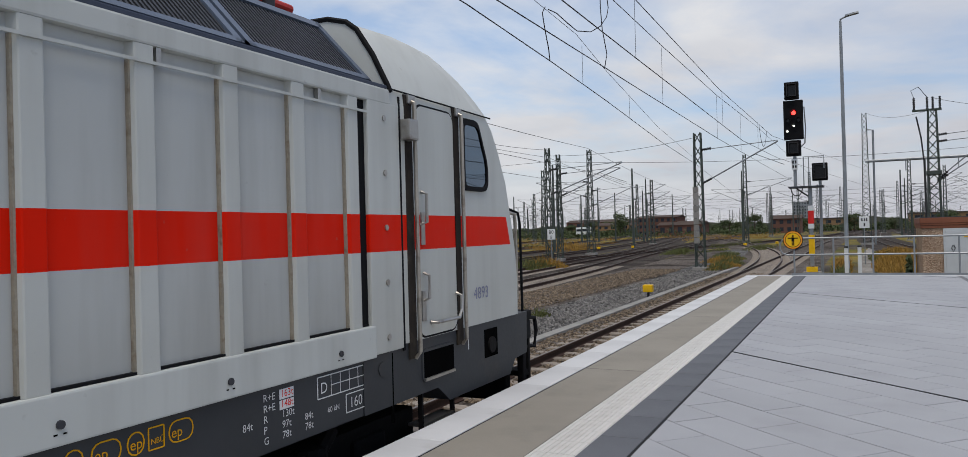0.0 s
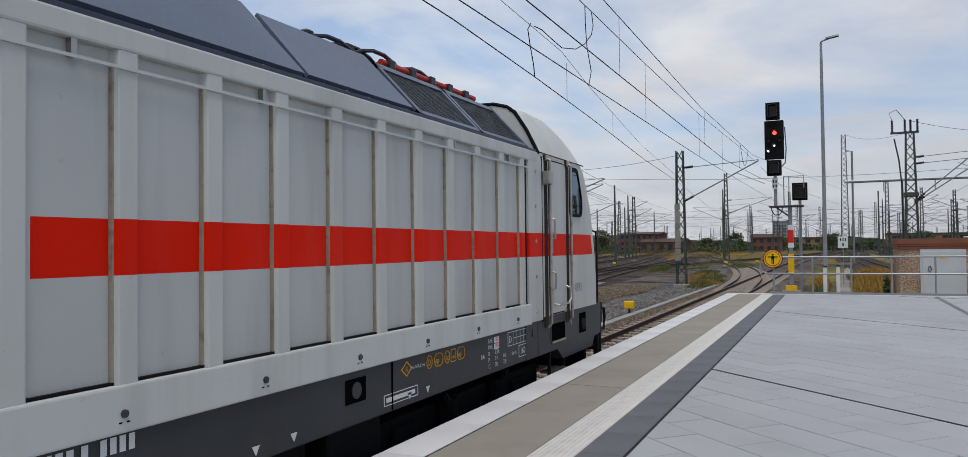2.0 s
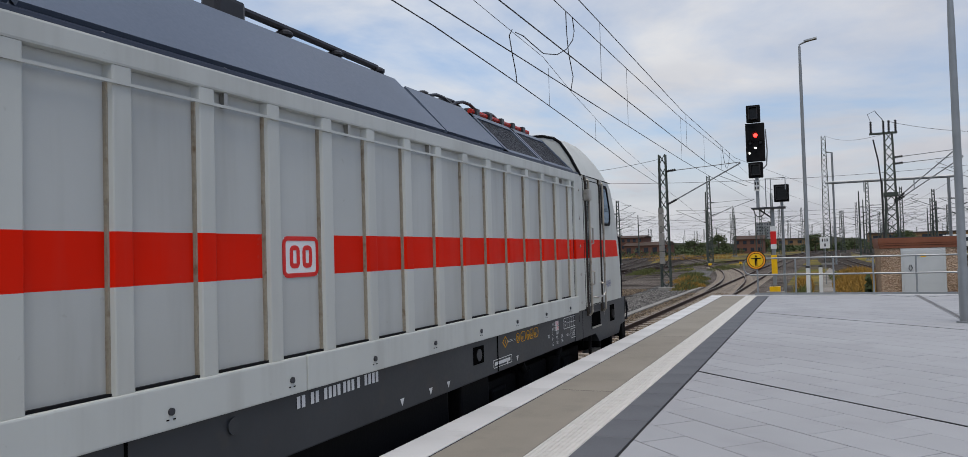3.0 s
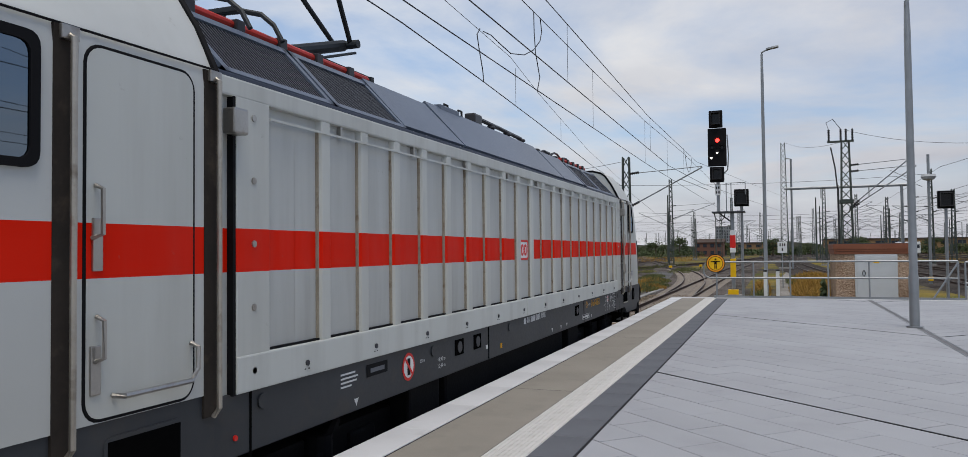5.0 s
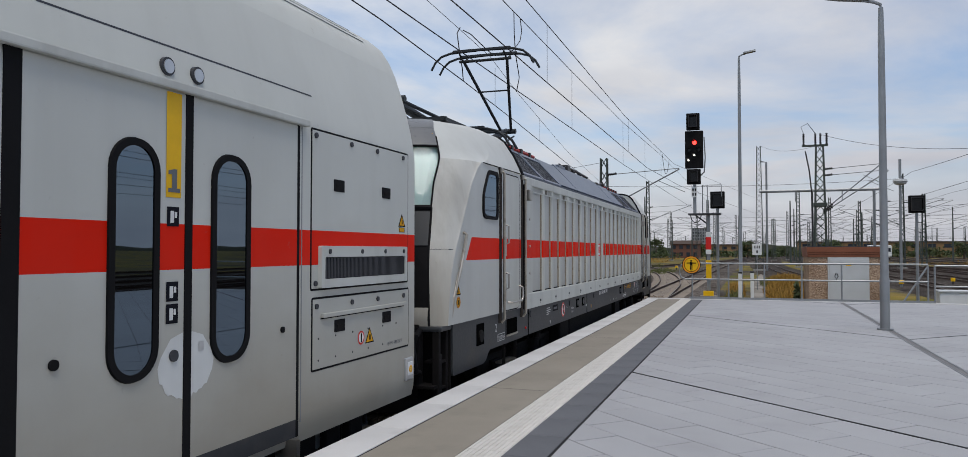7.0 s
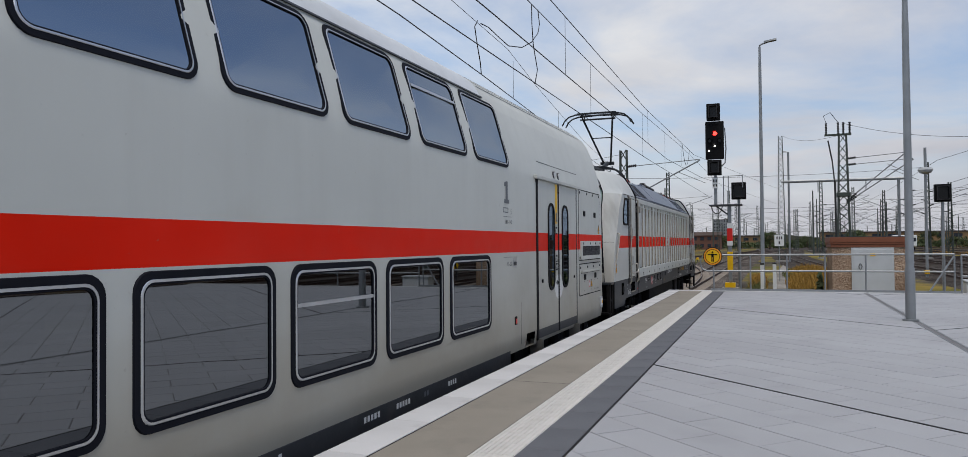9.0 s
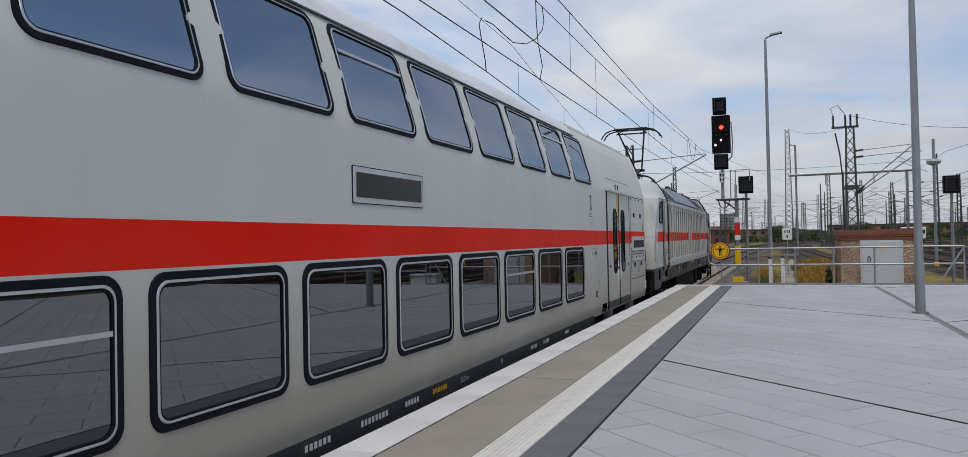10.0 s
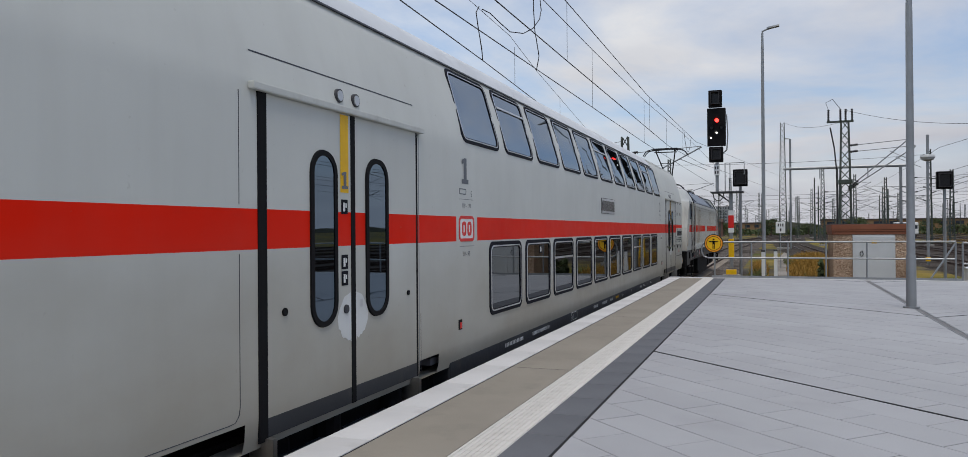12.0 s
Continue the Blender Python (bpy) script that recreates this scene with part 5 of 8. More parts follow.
for k, (w_, txt) in enumerate(((0.10, "D"), (0.16, "ep"), (0.10, "ep"), (0.10, "NBÜ"), (0.16, "ep"))):
    y = LY(2.22 + (0, 0.135, 0.325, 0.445, 0.57)[k])
    frame_mark(loco, GREY, y, 0.405, w_, 0.115, 0.007, "inkyellow", "", 0.05 if k != 3 else 0.008)
    write(loco, txt, 0.075 if k != 3 else 0.04, "inkyellow", GREY, y + 0.015, 0.435)
write(loco, "SW-GPR-E mit", 0.040, "ink", GREY, 3.518, 0.445, "line of white lettering")
dia = [(3.461 + a, 0.462 + b) for a, b in ((-0.085, 0), (0, 0.062), (0.085, 0), (0, -0.062))]
child(ring_geo(GREY, dia, toward(dia, 0.84), 0.0005, 0.003).ob("marking", M["inkyellow"]), loco, "", LIFT)
write(loco, "R", 0.06, "inkyellow", GREY, 3.441, 0.44)
for y, z, w_, h_ in ((-1.73, 0.45, 0.12, 0.09), (-1.58, 0.453, 0.12, 0.09), (-1.43, 0.456, 0.2, 0.09), (-1.2, 0.46, 0.16, 0.09), (-1.02, 0.463, 0.07, 0.09), (-0.92, 0.465, 0.24, 0.09)):
    for k in range(max(1, int(w_ / 0.05))):
        bars(loco, GREY, LY(y + k * 0.053), z, 0.036, h_ - 0.012, "ink")
write(loco, "18,90 m", 0.06, "ink", GREY, LY(-4.40), 0.34)
write(loco, "10,44 m", 0.06, "ink", GREY, LY(-4.40), 0.275)
write(loco, "250 m", 0.045, "ink", GREY, LY(-4.80), 0.385)
bars(loco, GREY, LY(-5.8), 0.405, 0.36, 0.10, "black", "dark maker's plate")
bars(loco, GREY, LY(-5.74), 0.435, 0.24, 0.035, "inkgrey", "", 0.006)
for k in range(4):
    bars(loco, GREY, LY(-6.2), 0.475 - 0.032 * k, (0.22, 0.26, 0.24, 0.16)[k], 0.014, "ink")
for r0, mt, of in ((0.125, "redlogo", 0.003), (0.098, "white", 0.0045)):
    lp_ = [(LY(-5.035) + r0 * math.cos(a * math.pi / 14), 0.385 + r0 * math.sin(a * math.pi / 14)) for a in range(28)]
    child(pane_geo(GREY, lp_, of, 1).ob("prohibition_sign", M[mt]), loco, "red and white prohibition roundel" if r0 > 0.1 else "", LIFT)
bars(loco, GREY, LY(-5.065), 0.31, 0.06, 0.15, "black", "", 0.006)
child(pane_geo(GREY, [(LY(-5.115), 0.45), (LY(-5.095), 0.468), (LY(-4.955), 0.32), (LY(-4.975), 0.302)], 0.0075, 1).ob("marking", M["redlogo"]), loco, "", LIFT)
for y in (-6.0, -0.4, 0.1, 0.45, 1.9, 2.2, 4.7):
    child(pane_geo(GREY, [(LY(y), 0.27), (LY(y) + 0.035, 0.21), (LY(y) + 0.07, 0.27)], 0.003, 1).ob("marking", M["ink"]), loco, "", LIFT)
frame_mark(loco, GREY, LY(1.55), 0.225, 0.52, 0.085, 0.006, "ink")
bars(loco, GREY, LY(1.58), 0.25, 0.44, 0.035, "ink", "line of small unreadable lettering")
bars(loco, GREY, LY(-3.05), 0.30, 0.07, 0.045, "ink")
bars(loco, GREY, LY(-2.55), 0.25, 0.06, 0.06, "inkyellow")
child(pane_geo(FLAT, [(LY(-10.279), 0.930), (LY(-10.23), 1.012), (LY(-10.181), 0.930)], 0.0055, 1).ob("warning_sign", M["inkyellow"]), loco, "yellow warning triangle with a black rim", LIFT)
child(pane_geo(FLAT, [(LY(-10.30), 0.919), (LY(-10.23), 1.03), (LY(-10.16), 0.919)], 0.004, 1).ob("sign_rim", M["black"]), loco, "", LIFT)
bars(loco, FLAT, LY(-10.24), 0.937, 0.02, 0.045, "black", "", 0.007)
lp_ = [(LY(-10.23) + 0.053 * math.cos(a * math.pi / 10), 0.835 + 0.053 * math.sin(a * math.pi / 10)) for a in range(20)]
child(pane_geo(FLAT, toward(lp_, 1.22), 0.003, 1).ob("sign_rim", M["black"]), loco, "", LIFT)
child(pane_geo(FLAT, toward(lp_, 1.14), 0.004, 1).ob("warning_sign", M["orange"]), loco, "orange round warning sign with a black rim", LIFT)
child(pane_geo(FLAT, toward(lp_, 0.90), 0.005, 1).ob("sign_ring", M["black"]), loco, "", LIFT)
child(pane_geo(FLAT, toward(lp_, 0.80), 0.0055, 1).ob("sign_face", M["inkyellow"]), loco, "", LIFT)
bars(loco, FLAT, LY(-10.25), 0.808, 0.04, 0.055, "black", "", 0.007)


# ---- double-deck coach ----
COACH_Y = -24.83
CY = lambda y: y - COACH_Y
coach = thing("double_deck_coach", (TRACK_X, COACH_Y - 0.12, RAIL), "white double-deck passenger coach with a red stripe", "railway coach")
PROF = [(-0.02, 1.335), (0.06, 1.355), (0.18, 1.363), (2.30, 1.363), (2.42, 1.352), (2.60, 1.318), (2.80, 1.268), (3.0, 1.208), (3.2, 1.138), (3.34, 1.075), (3.48, 0.98), (3.60, 0.83), (3.70, 0.61), (3.77, 0.32), (3.79, 0.0)]


def prof_x(z):
    for (za, xa), (zb, xb) in zip(PROF, PROF[1:]):
        if za <= z <= zb:
            return xa + (xb - xa) * (z - za) / (zb - za)
    return PROF[0][1] if z < 0 else 0.0


def CS(y, z, off):
    return Vector((prof_x(z) + off, y, z))


def cp(geo, name, mat, label="", smooth=False, parent=None):
    ob = geo.ob(name, M[mat], smooth)
    return child(ob, parent or coach, label, LIFT if parent is None else None)


LOW = [(CY(-32.02 + 1.4495 * k), CY(-32.02 + 1.4495 * k) + 1.27, 0.39, 1.285) for k in range(10)]
UPP = [(CY(-32.83 + 1.465 * k), CY(-32.83 + 1.465 * k) + 1.25, 2.405, 3.26) for k in range(11)]
FR_LOW, FR_UPP = 0.075, 0.06


def coach_shell():
    ya, yb = CY(-38.45), CY(-11.18)
    holes = [(a + FR_LOW, b - FR_LOW, c + FR_LOW, d - FR_LOW) for a, b, c, d in LOW] + [(a + FR_UPP, b - FR_UPP, c + FR_UPP, d - FR_UPP) for a, b, c, d in UPP]
    # the body stops higher over the bogies
    holes += [(ya + 0.01, CY(-36.62), -0.03, 0.17), (CY(-33.97), CY(-33.52), -0.03, 0.165), (CY(-16.25), CY(-15.85), -0.03, 0.165)]
    ys = sorted({ya, yb, *[v for h in holes for v in h[:2]], *[ya + (yb - ya) * k / 40 for k in range(41)]})
    zs = sorted({p[0] for p in PROF} | {v for h in holes for v in h[2:]})
    g = Geo()
    idx = {}

    def vert(i, j, s):
        key = (i, j, s if prof_x(zs[j]) > 0 else 0)
        if key not in idx:
            idx[key] = len(g.v)
            g.v.append((s * prof_x(zs[j]), ys[i], zs[j]))
        return idx[key]
    for i in range(len(ys) - 1):
        for j in range(len(zs) - 1):
            ym, zm = (ys[i] + ys[i + 1]) / 2, (zs[j] + zs[j + 1]) / 2
            for s in (1, -1):
                if any(a < ym < b and c < zm < d for a, b, c, d in holes):
                    continue
                g.f.append((vert(i, j, s), vert(i + 1, j, s), vert(i + 1, j + 1, s), vert(i, j + 1, s)))
    for i in (0, len(ys) - 1):
        g.f.append(tuple([vert(i, j, 1) for j in range(len(zs))] + [vert(i, j, -1) for j in range(len(zs) - 2, -1, -1)]))
    for i in range(len(ys) - 1):
        g.f.append((vert(i, 0, 1), vert(i + 1, 0, 1), vert(i + 1, 0, -1), vert(i, 0, -1)))
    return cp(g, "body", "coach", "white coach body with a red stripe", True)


coach_shell()
cp(Geo().box((-1.3, CY(-33.6), 0.05), (1.3, CY(-16.6), 0.12)), "lower_floor", "inside")
cp(Geo().box((-1.33, CY(-33.6), 1.62), (1.33, CY(-16.6), 2.0)), "upper_floor", "inside")
for k in range(10):
    for e, zf in ((0, 0.12), (0.7, 2.0)):
        for sx in (-0.85, 0.85):
            y = CY(-32.6 + 1.45 * k + e)
            st = Geo().box((sx - 0.42, y, zf + 0.3), (sx + 0.42, y + 0.12, zf + (0.55 if zf > 1 else 1.0)), 0.04)
            cp(st, "seat", "inside", "dark coach seat")
for i, (wins, fr, rad) in enumerate(((LOW, FR_LOW, 0.12), (UPP, FR_UPP, 0.12))):
    for k, (a, b, c, d) in enumerate(wins):
        o = rounded(a, b, c, d, rad)
        q = rounded(a + fr, b - fr, c + fr, d - fr, rad * 0.6)
        win = cp(ring_geo(CS, o, q, 0.0, 0.012), "lower_window" if i == 0 else "upper_window", "seal", "lower-deck window in a dark rounded frame" if i == 0 else "upper-deck window curving inward", True)
        child(ring_geo(CS, rounded(a + fr * 0.62, b - fr * 0.62, c + fr * 0.62, d - fr * 0.62, rad * 0.75), rounded(a + fr * 0.84, b - fr * 0.84, c + fr * 0.84, d - fr * 0.84, rad * 0.66), 0.012, 0.016).ob("frame_trim", M["trim"]), win, "thin grey trim line")
        child(pane_geo(CS, q, 0.002, 5).ob("pane", M["glass" if i == 0 else "glass_high"], True), win, "dark tinted glass")
        if (i == 0 and k in (2, 7)) or (i == 1 and k in (1, 5, 9)):
            z = d - (0.30 if i == 0 else 0.24)
            bar = Geo().loft([[CS(y, z + e, f) for e, f in ((-0.014, 0.006), (0.014, 0.006), (0.014, 0.016), (-0.014, 0.016))] for y in (a + fr, b - fr)], caps=True)
            child(bar.ob("vent_bar", M["trim"]), win, "bar of the tilting vent")

# gutter along the whole length; roof skin coloured paler for the sky it catches
ga, gb = CY(-38.44), CY(-17.3)
cp(Geo().loft([[CS(yy, zz, o) for zz, o in ((3.285, 0.003), (3.285, 0.022), (3.305, 0.022), (3.312, 0.003))] for yy in (ga, (ga + gb) / 2, gb)], closed=True, caps=True), "roof_gutter", "mesh", "dark gutter line under the roof edge")
cp(Geo().loft([[CS(yy, zz, 0.006) if zz < 3.75 else Vector((prof_x(zz), yy, zz + 0.006)) for zz in (3.31, 3.40, 3.48, 3.54, 3.60, 3.65, 3.70, 3.74, 3.77)] for yy in [ga + (gb - ga) * q / 10 for q in range(11)]], closed=False), "roof_skin", "coach_roof", "coach roof, coloured paler for the sky it catches", True)

# small round window label
cp(pane_geo(CS, rounded(LOW[1][0] + 0.68, LOW[1][0] + 0.81, 1.08, 1.20, 0.01), 0.005, 1), "window_label", "black", "small black label with a white ring")
ringy, ringz = LOW[1][0] + 0.745, 1.14
circ = [(math.cos(a * math.pi / 8), math.sin(a * math.pi / 8)) for a in range(16)]
cp(ring_geo(CS, [(ringy + 0.03 * c, ringz + 0.04 * q) for c, q in circ], [(ringy + 0.016 * c, ringz + 0.024 * q) for c, q in circ], 0.005, 0.007), "label_ring", "white")
# destination display
d0, d1 = CY(-25.50), CY(-24.20)
disp = cp(pane_geo(CS, rounded(d0, d1, 1.755, 2.05, 0.01), 0.008, 1), "destination_display", "trim", "blank destination display in a pale frame")
child(pane_geo(CS, rounded(d0 + 0.06, d1 - 0.04, 1.80, 2.005, 0.005), 0.014, 1).ob("screen", M["display"]), disp, "switched-off black display")
child(ring_geo(CS, rounded(d0 - 0.008, d1 + 0.008, 1.747, 2.058, 0.014), rounded(d0, d1, 1.755, 2.05, 0.01), 0.0, 0.009).ob("seal", M["black"]), disp)


def coach_door(mid):
    """Two sliding leaves with tall rounded windows."""
    a, b, z0, z1 = mid - 1.19, mid + 1.20, 0.03, 2.36
    frame_ = Geo()
    frame_.box((1.355, a - 0.05, z0 - 0.02), (1.37, a + 0.045, z1))
    frame_.box((1.355, b - 0.012, z0), (1.368, b + 0.02, z1))
    cp(Geo().box((1.36, b + 0.05, z0 + 0.1), (1.3655, b + 0.06, z1)), "door_jamb", "galv", "thin grey edge of the door frame")
    frame_.box((1.355, mid - 0.032, z0), (1.372, mid + 0.032, z1))
    posts = [Geo().add(frame_.v[q:q + 8], [f for f in Geo().box((0, 0, 0), (1, 1, 1)).f]) for q in (8, 16)]
    frame_.v, frame_.f = frame_.v[:8], frame_.f[:6]
    dr = cp(frame_, "side_door", "black", "closed double-leaf sliding door")
    for q, nm in zip(posts, ("jamb_seal", "centre_seal")):
        child(q.ob(nm, M["black"]), dr)
    child(Geo().box((1.36, a - 0.14, z1), (1.41, b + 0.1, z1 + 0.055), 0.01).ob("door_hood", M["loco_plain"]), dr, "white drip rail over the door")
    for y0, y1, w0, w1 in ((a + 0.045, mid - 0.032, mid - 0.625, mid - 0.25), (mid + 0.032, b - 0.012, mid + 0.205, mid + 0.605)):
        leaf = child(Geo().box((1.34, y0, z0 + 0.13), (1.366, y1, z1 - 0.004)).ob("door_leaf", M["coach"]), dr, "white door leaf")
        child(Geo().box((1.34, y0, z0), (1.3655, y1, z0 + 0.13)).ob("kick_strip", M["skirt"]), dr)
        s = surf_flat(1.366)
        o = rounded(w0, w1, 0.69, 2.045, 0.18, 7)
        q = rounded(w0 + 0.045, w1 - 0.045, 0.735, 2.0, 0.14, 7)
        child(ring_geo(s, o, q, 0.0, 0.015).ob("window_seal", M["black"], True), leaf)
        child(faced(pane_geo(s, q, 0.008, 1).ob("window_pane", M["glass_door"])), leaf, "tall dark glass with round ends")
        # dark sheet behind the pane in place of the unlit vestibule
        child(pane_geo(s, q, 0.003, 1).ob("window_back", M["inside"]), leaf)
    s = surf_flat(1.3665)
    bars(coach, s, mid - 0.195, 1.73, 0.125, 0.62, "yellow", "yellow first-class strip")
    one = [(-0.10, 0.0), (0.10, 0.0), (0.10, 0.05), (0.045, 0.05), (0.045, 0.285), (-0.01, 0.285), (-0.10, 0.262), (-0.10, 0.215), (-0.04, 0.225), (-0.04, 0.05), (-0.10, 0.05)]
    child(mesh_ob("class_figure", [s(mid - 0.13 + 0.5 * a, 1.76 + 0.48 * b, 0.006) for a, b in one], [tuple(range(len(one)))], M["inkgrey"]), coach, "grey class figure on the yellow strip", LIFT)
    for z in (1.56, 1.12, 0.99):
        bars(coach, s, mid - 0.185, z, 0.10, 0.115, "seal", "dark blue pictogram")
        bars(coach, s, mid - 0.16, z + 0.02, 0.03, 0.07, "ink", "", 0.006)
        bars(coach, s, mid - 0.125, z + 0.05, 0.02, 0.035, "ink", "", 0.006)
    for y, z, r0 in ((mid - 0.12, 0.80, 0.035), (mid - 0.95, 0.86, 0.028), (mid + 1.0, 0.845, 0.022)):
        cp(Geo().tube([(1.362, y, z), (1.38, y, z)], r0, 14), "door_button" if r0 > 0.03 else "door_lock", "mesh" if r0 > 0.03 else "black")
    bars(coach, s, mid + 0.1, 0.80, 0.05, 0.06, "trim")
    # pale cleaned patches below the buttons, ragged at the lower rim
    rnd = random.Random(3)
    for sd in (-1, 1):
        inner, outer = 0.036, 0.23
        rag = [(mid + sd * (inner + (outer - inner) * q / 8), 0.54 + 0.12 * (q / 8) ** 2 + rnd.uniform(-0.018, 0.018)) for q in range(9)]
        lp2 = [(mid + sd * inner, 0.93), *rag, (mid + sd * 0.245, 0.74), (mid + sd * 0.22, 0.80), (mid + sd * 0.14, 0.90)]
        child(pane_geo(s, lp2, 0.001, 1).ob("cleaned_patch", M["clean"]), coach, "pale cleaned patch", LIFT)
    for e, mt in ((-0.17, "trim"), (0.09, "mesh")):
        lamp = cp(Geo().tube([(1.33, mid + e, 2.50), (1.356, mid + e, 2.50)], 0.055, 16), "door_lamp", "mesh", "round door signal lamp")
        child(Geo().tube([(1.35, mid + e, 2.50), (1.362, mid + e, 2.50)], 0.042, 16).ob("lens", M["trim"]), lamp)
    # step board below and the dark well beside it
    cp(Geo().box((1.2, mid - 1.2, -0.30), (1.44, mid + 1.2, -0.20), 0.01), "step_board", "skirt", "dark folding step below the door")
    for e in (-1.18, 1.1):
        cp(Geo().box((1.24, mid + e, -0.2), (1.43, mid + e + 0.05, 0.03)), "step_bracket", "steel")


coach_door(CY(-14.52))
coach_door(CY(-35.24))

# skirt below the lower deck and dark ends
cp(Geo().box((-1.34, CY(-33.2), -0.55), (1.345, CY(-16.9), 0.03), 0.02), "skirt", "skirt", "dark grey skirt with white lettering")
for a, b in ((CY(-38.3), CY(-33.3)), (CY(-16.8), CY(-11.4))):
    cp(Geo().box((-1.1, a, -0.1), (1.1, b, 0.0)), "end_underframe", "under")
for k in range(4):
    cp(Geo().box((0.75, CY(-12.3 - 0.4 * k), -0.35), (1.25, CY(-12.05 - 0.4 * k), -0.02), 0.02), "equipment_box", "under")
bogie(coach, 10.0, 2.5, 0.46, "c")
bogie(coach, -10.0, 2.5, 0.46, "c")
for sx in (-0.875, 0.875):
    b = Geo().tube([(sx, CY(-11.2), 0.2), (sx, CY(-11.03), 0.2)], 0.1, 12).box((sx - 0.3, CY(-11.05), 0.03), (sx + 0.3, CY(-11.01), 0.37), 0.012)
    cp(b, "buffer", "under")
cp(Geo().box((-0.75, CY(-11.2), 0.15), (0.75, CY(-11.0), 2.35), 0.08), "gangway_bellows", "black", "black rubber gangway bellows")

# equipment hatches at the coach end
SF = surf_flat(1.363)
for (a, b, z0, z1) in ((-13.13, -11.35, 1.115, 2.365), (-13.11, -11.33, 0.485, 1.04)):
    a, b = CY(a), CY(b)
    cp(ring_geo(SF, rounded(a - 0.012, b + 0.012, z0 - 0.012, z1 + 0.012, 0.02, 2), rounded(a + 0.004, b - 0.004, z0 + 0.004, z1 - 0.004, 0.015, 2), 0.0, 0.003), "hatch_gap", "black")
    hatch = cp(Geo().box((1.35, a + 0.006, z0 + 0.006), (1.3675, b - 0.006, z1 - 0.006)), "equipment_hatch", "coach", "white bolted equipment hatch")
    big = z1 - z0 > 1
    for e in (0.235, 0.725):
        zz = z0 + (z1 - z0) * (0.665 if big else 0.56)
        hk = child(Geo().box((1.366, a + 1.78 * e - 0.085, zz - 0.045), (1.374, a + 1.78 * e + 0.085, zz + 0.055), 0.004).ob("catch", M["black"]), hatch, "black recessed catch")
        child(Geo().box((1.374, a + 1.78 * e - 0.05, zz - 0.015), (1.377, a + 1.78 * e + 0.05, zz + 0.015)).ob("catch_lever", M["under"]), hk)
    for e in (0.03, 0.35, 0.62, 0.93):
        for zz in ((z0 + 0.045, z1 - 0.045) if big else (z1 - 0.06,)):
            child(Geo().tube([(1.366, a + 1.78 * e, zz), (1.38, a + 1.78 * e, zz)], 0.022, 12).ob("bolt", M["mesh"]), hatch)
    if not big:
        child(Geo().box((1.366, a + 0.12, z1 - 0.155), (1.398, b - 0.12, z1 - 0.12), 0.006).ob("ledge", M["coach"]), hatch)
        # black strip paints the shadow below the ledge
        child(Geo().box((1.366, a + 0.12, z1 - 0.166), (1.372, b - 0.12, z1 - 0.157)).ob("ledge_gap", M["black"]), hatch)
        for zz in (z0 + 0.07, z0 + 0.24):
            for e in (0.05, 0.2, 0.36, 0.52, 0.68, 0.84):
                child(Geo().tube([(1.366, a + 1.78 * e, zz), (1.371, a + 1.78 * e, zz)], 0.008, 8).ob("rivet", M["mesh"]), hatch)
ga, gb = CY(-13.03), CY(-11.42)
gr = cp(ring_geo(surf_flat(1.3675), rounded(ga, gb, 1.12, 1.455, 0.01, 2), rounded(ga + 0.06, gb - 0.05, 1.19, 1.365, 0.01, 2), 0.0, 0.03), "vent_grille", "loco_plain", "ventilation grille in a white bolted frame")
child(Geo().box((1.368, ga + 0.05, 1.185), (1.372, gb - 0.05, 1.37)).ob("backing", M["black"]), gr)
for k in range(64):
    y = ga + 0.07 + (gb - ga - 0.13) * k / 63
    if k == 0:
        s0 = Geo().box((1.372, -0.006, 1.195), (1.388, 0.006, 1.36)).ob("slat", M["mesh"])
        slat_me = s0.data
    else:
        s0 = new("slat", slat_me)
    child(s0, gr, lift=(0, y, 0))
for e in (0.08, 0.42, 0.7, 0.95):
    child(Geo().tube([(1.39, ga + 1.6 * e, 1.41), (1.405, ga + 1.6 * e, 1.41)], 0.02, 12).ob("bolt", M["mesh"]), gr)
# brake indicator plates and a pull loop hanging under the coach end
for yy, wd in ((-12.55, 0.20), (-12.30, 0.12)):
    pl = cp(Geo().box((1.16, CY(yy), -0.30), (1.19, CY(yy) + wd, -0.06), 0.012), "indicator_plate", "galv", "grey brake indicator plate")
    child(Geo().tube([(1.19, CY(yy) + wd / 2, -0.18), (1.198, CY(yy) + wd / 2, -0.18)], wd * 0.32, 14).ob("dial", M["white"]), pl)
cp(Geo().tube([(1.17, CY(-12.74), -0.14), (1.195, CY(-12.74), -0.14)], 0.075, 16), "indicator_dial", "galv", "round grey indicator")
cp(Geo().tube([(1.2, CY(-12.08), -0.02), (1.22, CY(-12.08), -0.17), (1.22, CY(-11.94), -0.17), (1.2, CY(-11.94), -0.02)], 0.02, 8), "pull_loop", "mesh")
ml = cp(Geo().box((1.35, CY(-11.42), 0.14), (1.385, CY(-11.24), 0.36), 0.012), "marker_lamp", "trim", "side marker lamp in a metal frame")
child(Geo().box((1.385, CY(-11.39), 0.19), (1.392, CY(-11.27), 0.32), 0.004).ob("lens", M["white"]), ml)
child(Geo().tube([(1.39, CY(-11.33), 0.25), (1.398, CY(-11.33), 0.25)], 0.035, 14).ob("amber_lens", M["lamp_amber"]), ml)

